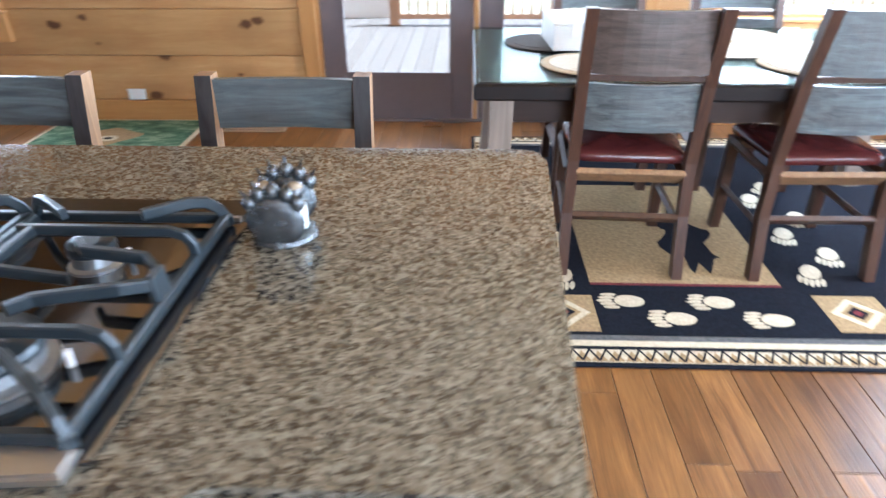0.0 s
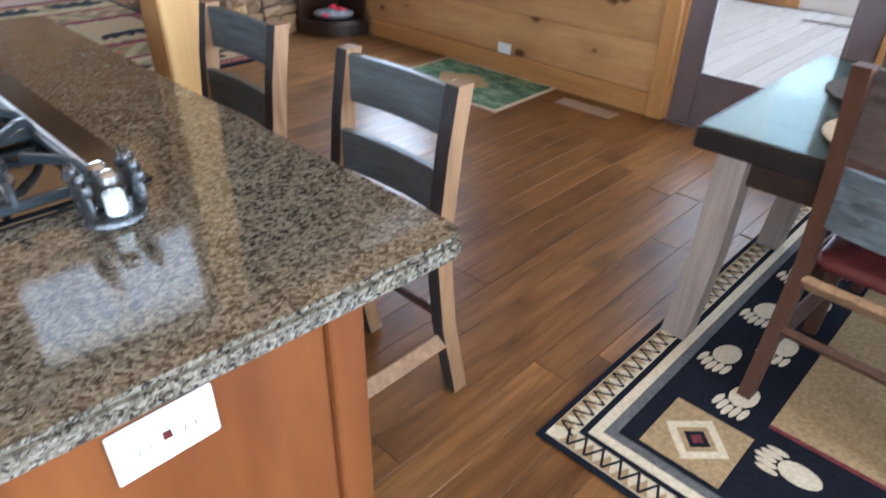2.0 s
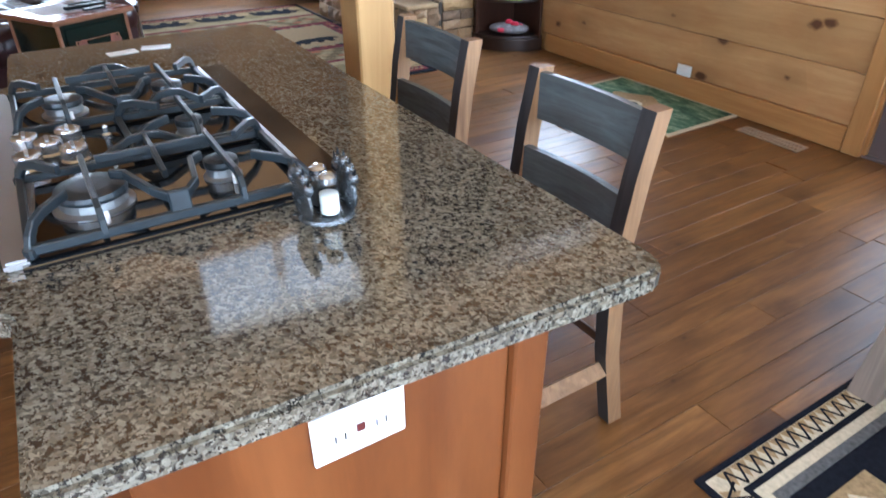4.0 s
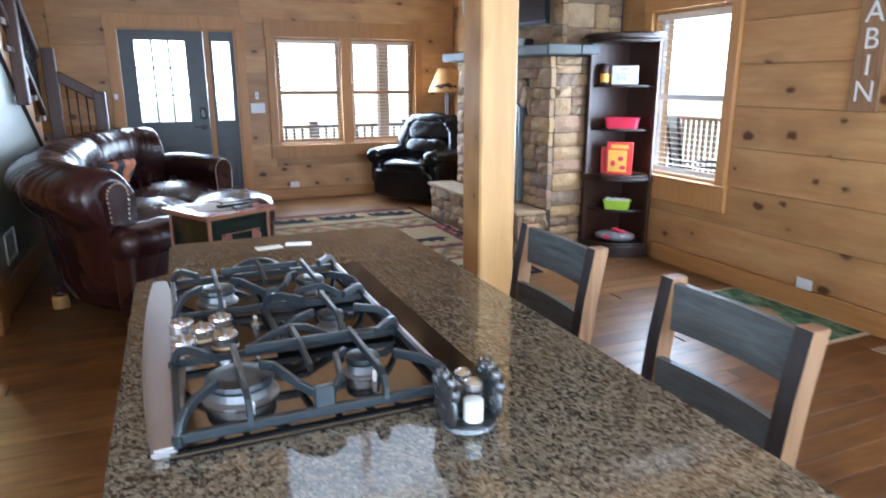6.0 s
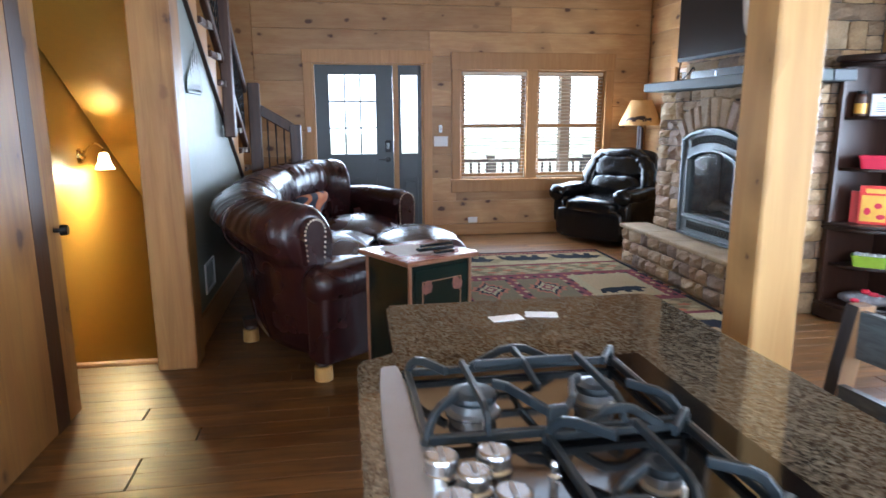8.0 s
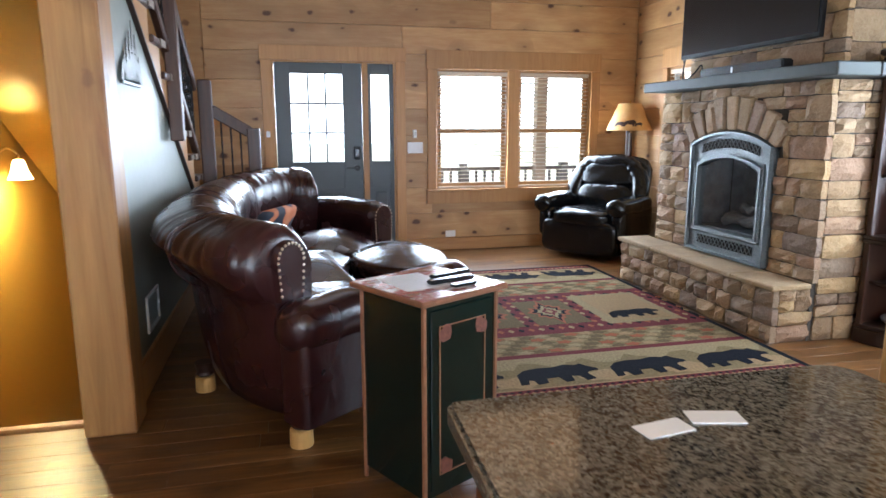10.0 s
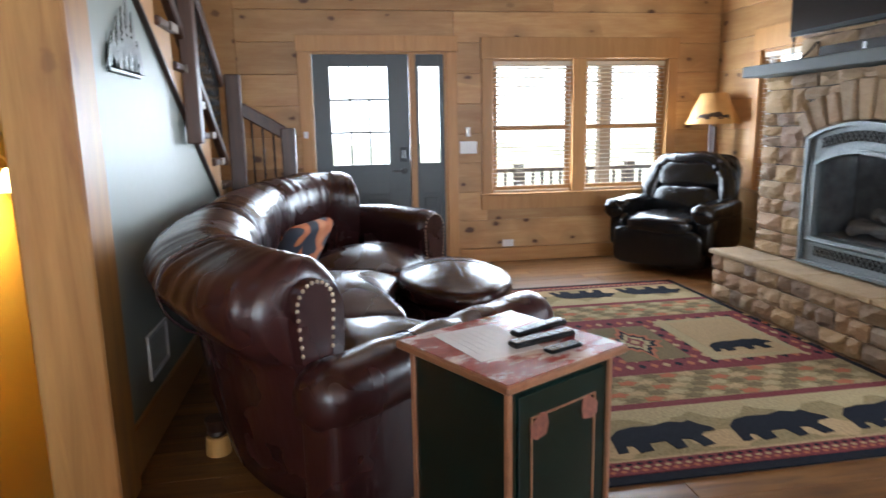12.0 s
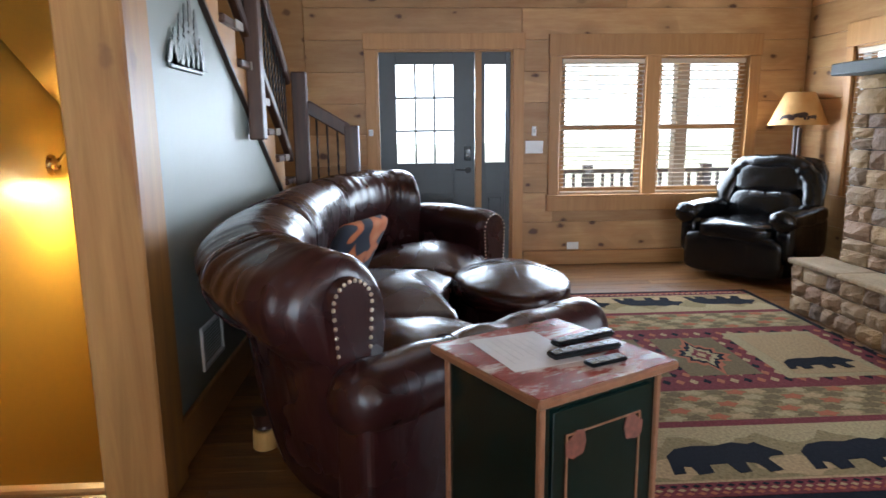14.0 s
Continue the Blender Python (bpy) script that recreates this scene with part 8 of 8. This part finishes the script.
# rocking chair on the deck outside the side window
ro = thing("rocking_chair", (-3.1, 6.95, -0.06), "dark slatted rocking chair on the deck", "chair", rz=150)
for s in (-1, 1):
    part("rocker", tube(bmesh.new(), [(s * 0.26, -0.42 + 0.84 * i / 10, 0.02 + 0.10 * (2 * i / 10 - 1) ** 2) for i in range(11)], 0.02, 8), M_BLACK, ro)
    part("leg", joined([arod((s * 0.26, -0.22, 0.04), (s * 0.26, -0.24, 0.62), 0.022, sides=8), arod((s * 0.26, 0.2, 0.04), (s * 0.24, 0.34, 1.12), 0.022, sides=8)]), M_BLACK, ro)
    part("arm", abeam((s * 0.27, -0.3, 0.63), (s * 0.27, 0.26, 0.63), 0.07, 0.025, bevel=0.006, side=(1, 0, 0)), M_BLACK, ro)
for i in range(6):
    part("seat_slat", abox(-0.25, 0.25, -0.26 + 0.075 * i, -0.2 + 0.075 * i, 0.40, 0.42), M_BLACK, ro)
for i in range(5):
    part("back_slat", abeam((-0.16 + 0.08 * i, 0.225, 0.45), (-0.16 + 0.08 * i, 0.35, 1.12), 0.05, 0.015, side=(1, 0, 0)), M_BLACK, ro)
part("top_rail", abeam((-0.26, 0.345, 1.1), (0.26, 0.345, 1.1), 0.02, 0.1, side=(0, 1, 0)), M_BLACK, ro)

# ---------- stones of the fireplace ----------


def stone_mesh(w, d, h, seed):
    """One split stone: a chiselled, uneven face with broken edges. Centred in x and z, its face at y = 0, body towards +y."""
    rng = random.Random(seed)
    nx, nz = (4 if w > 0.2 else 3), 3
    bm = bmesh.new()
    grid = []
    for iz in range(nz + 1):
        row = []
        for ix in range(nx + 1):
            u, v = ix / nx - 0.5, iz / nz - 0.5
            rim = ix in (0, nx) or iz in (0, nz)
            corner = ix in (0, nx) and iz in (0, nz)
            y = rng.uniform(0.012, 0.022) if rim else rng.uniform(-0.014, 0.006)
            j = 0.006 if rim else 0.02
            x = u * w * (0.96 if corner else 1.0) + rng.uniform(-j, j) * (1 if 0 < ix < nx else 0.6)
            z = v * h * (0.94 if corner else 1.0) + rng.uniform(-j, j) * (0.5 if 0 < iz < nz else 0.4)
            row.append(bm.verts.new((max(-w / 2, min(w / 2, x)), y, max(-h / 2, min(h / 2, z)))))
        grid.append(row)
    for a, b in zip(grid, grid[1:]):
        for i in range(nx):
            bm.faces.new((a[i], a[i + 1], b[i + 1], b[i]))
    loop = grid[0] + [r_[-1] for r_ in grid[1:]] + grid[-1][-2::-1] + [r_[0] for r_ in grid[-2:0:-1]]
    back = [bm.verts.new((v.co.x, d, v.co.z)) for v in loop]
    m = len(loop)
    for i in range(m):
        bm.faces.new((loop[i], back[i], back[(i + 1) % m], loop[(i + 1) % m]))
    return link_mesh("stone", bm, M_STONE)


def stone_face(a0, a1, z0, z1, put, hole=None, seed=1, hmin=0.075, hmax=0.165, wmin=0.11, wmax=0.34):
    """Courses of random stones over a face; put(mid, z, w, h, mesh) places each."""
    rng = random.Random(seed)
    z = z0
    while z < z1 - 0.01:
        h = min(rng.uniform(hmin, hmax), z1 - z)
        if z1 - (z + h) < hmin * 0.7:
            h = z1 - z
        a = a0
        while a < a1 - 0.01:
            w = min(rng.uniform(wmin, wmax), a1 - a)
            if a1 - (a + w) < wmin * 0.7:
                w = a1 - a
            rows = [(z, h)] if h < 0.13 or w > 0.26 or rng.random() < 0.5 else [(z, h * 0.5), (z + h * 0.5, h * 0.5)]
            for zz, hh in rows:
                segs = [(a, a + w)]
                if hole:
                    segs = hole(segs, zz, zz + hh)
                for s0, s1 in segs:
                    if s1 - s0 > 0.03:
                        put((s0 + s1) / 2, zz + hh / 2, s1 - s0 - 0.004, hh - 0.004, rng.randrange(10 ** 6))
            a += w
        z += h


def arch_hole(segs, z0, z1):
    r_ = []
    for a, b in segs:
        if z0 < AZT + 0.15 and z1 > HZ - 0.05:
            # clear the insert and the fan of long stones over it
            lim0, lim1 = (AX0 - 0.005, AX1 + 0.005) if z1 < AZS - 0.06 else (AX0 - 0.07, AX1 + 0.07)
            if z0 > AZS + 0.19:
                q = (AZT + 0.16 - z0) / 0.2
                half = 0.46 * max(0.0, min(1.0, q)) ** 0.5
                lim0, lim1 = -3.185 - half, -3.185 + half
            if b <= lim0 or a >= lim1:
                r_.append((a, b))
            else:
                if a < lim0:
                    r_.append((a, lim0))
                if b > lim1:
                    r_.append((lim1, b))
        else:
            r_.append((a, b))
    return r_


def put_front(yf, depth):
    def f(a, z, w, h, seed):
        ob = piece("stone", stone_mesh(w, depth, h, seed), fp, (a + 3.2, yf - 4.7 - (seed % 7) * 0.002, z))
    return f


def put_side(xf, depth):
    def f(a, z, w, h, seed):
        piece("stone", stone_mesh(w, depth, h, seed), fp, (xf + 3.2 + (seed % 7) * 0.002, a - 4.7, z), 90)
    return f


def put_side_w(xf, depth):
    def f(a, z, w, h, seed):
        piece("stone", stone_mesh(w, depth, h, seed), fp, (xf + 3.2 - (seed % 7) * 0.002, a - 4.7, z), -90)
    return f


stone_face(FX0, FX1, HZ + 0.001, 1.655, put_front(FYF, 0.06), arch_hole, 21)
stone_face(FYF + 0.06, FY - 0.03, 0.0, 1.655, put_side(FX1, 0.06), None, 22, 0.09, 0.16, 0.12, 0.34)
stone_face(FYF + 0.06, FY - 0.03, 0.0, 1.655, put_side_w(FX0, 0.06), None, 23, 0.1, 0.17, 0.16, 0.36)
stone_face(HX0, HX1, 0.0, HZ - 0.035, put_front(HYF, 0.06), None, 24, 0.08, 0.13, 0.1, 0.26)
stone_face(HYF + 0.06, FYF + 0.06, 0.0, HZ - 0.035, put_side(HX1, 0.06), None, 25, 0.09, 0.14, 0.12, 0.26)
stone_face(HYF + 0.06, FYF + 0.03, 0.0, HZ - 0.035, put_side_w(HX0, 0.06), None, 26, 0.09, 0.14, 0.12, 0.26)
stone_face(UX0, UX1, 1.745, 3.0, put_front(UYF, 0.06), None, 27, 0.1, 0.2, 0.15, 0.4)
stone_face(UYF + 0.06, FY - 0.03, 1.665, 3.0, put_side(UX1, 0.06), None, 28, 0.1, 0.2, 0.14, 0.36)
stone_face(UYF + 0.06, FY - 0.03, 1.665, 3.0, put_side_w(UX0, 0.06), None, 29, 0.12, 0.2, 0.18, 0.36)
# fan of long stones over the arch
n_fan = 9
hw_ = (AX1 - AX0) / 2 + 0.02
rr_ = (hw_ ** 2 + (AZT - AZS + 0.02) ** 2) / (2 * (AZT - AZS + 0.02))
half_ = math.asin(hw_ / rr_) * 1.0
for i in range(n_fan):
    a0_, a1_ = -half_ + 2 * half_ * i / n_fan, -half_ + 2 * half_ * (i + 1) / n_fan
    am = (a0_ + a1_) / 2
    rng = random.Random(100 + i)
    L = 0.23 + rng.uniform(-0.03, 0.02) - 0.06 * (abs(am) / half_) ** 2
    r_in = rr_ + 0.012
    bm = bmesh.new()
    q0, q1 = a0_ + 0.006, a1_ - 0.006
    loop = [(r_in * math.sin(q0), r_in * math.cos(q0)), (r_in * math.sin(q1), r_in * math.cos(q1)), ((r_in + L) * math.sin(q1) * 1.05, (r_in + L) * math.cos(q1)), ((r_in + L) * math.sin(q0) * 1.05, (r_in + L) * math.cos(q0))]
    f = bm.faces.new([bm.verts.new((x, 0.0, z)) for x, z in loop])
    r = bmesh.ops.extrude_face_region(bm, geom=[f])
    bmesh.ops.translate(bm, verts=[v for v in r["geom"] if isinstance(v, bmesh.types.BMVert)], vec=(0, 0.07, 0))
    bmesh.ops.bevel(bm, geom=list(bm.edges), offset=0.012, segments=1, affect="EDGES")
    for v in bm.verts:
        v.co.y += rng.uniform(-0.008, 0.008)
    piece("arch_stone", link_mesh("arch_stone", bm, M_STONE), fp, (-3.185 + 3.2, FYF - 0.012 - 4.7 - rng.uniform(0, 0.02), AZT + 0.0 - rr_))
# hearth slabs
xs = [HX0 - 0.02, -3.75, -3.3, -2.72, HX1 + 0.02]
for a, b in zip(xs, xs[1:]):
    piece("hearth_slab", link_mesh("hearth_slab", abox(-(b - a) / 2 + 0.003, (b - a) / 2 - 0.003, -0.15, 0.15, -0.035, 0.0, bevel=0.008), M_SLAB), fp, ((a + b) / 2 + 3.2, HYF + 0.128 - 4.7, HZ))

# ---------- wall boards and floor planks ----------
clad(wall_north, "x", FY, FX, EAST, [grown(SIDE_WIN), grown(CORNER_WIN), grown(FRENCH), grown(DINING_WIN), (FX0 + 0.03, FX1 - 0.03, 0, 3.2)], M_PINE_X)
clad(wall_west, "y", FX, 0.5, FY, [grown(FRONT_DOOR), grown(FRONT_WIN)], M_PINE_Y)

rng = random.Random(77)
W = 0.127
plank_cache = {}


def plank_mesh(L):
    key = round(L * 20)
    if key not in plank_cache:
        plank_cache[key] = link_mesh("plank", abox(-W / 2 + 0.0008, W / 2 - 0.0008, -key / 40 + 0.0008, key / 40 - 0.0008, -0.017, 0.0, bevel=0.0012), M_FLOOR)
    return plank_cache[key]


rest = bmesh.new()
i = 0
x = FX
while x < EAST:
    lo = -0.5 if -2.1 < x < -0.62 else (0.0 if x >= -0.62 else 0.45)
    y = lo - rng.uniform(0, 0.8)
    while y < FY:
        L = round(rng.uniform(0.8, 1.7) * 20) / 20
        a, b = max(y, lo), min(y + L, FY + 0.02)
        if b - a > 0.06:
            if x < 3.4 and not (-4.0 < x < -2.0 and 2.0 < (a + b) / 2 < 4.0) and i < 330:
                Lr = round((b - a) * 20) / 20
                piece("plank", plank_mesh(Lr), floor, (x + W / 2, (a + b) / 2, 0.0))
                i += 1
            else:
                box(rest, x + 0.0008, x + W - 0.0008, a + 0.0008, b - 0.0008, -0.017, 0.0)
        y += L
    x += W
tagged(part("plank_rest", rest, M_FLOOR, floor), kind="stuff")
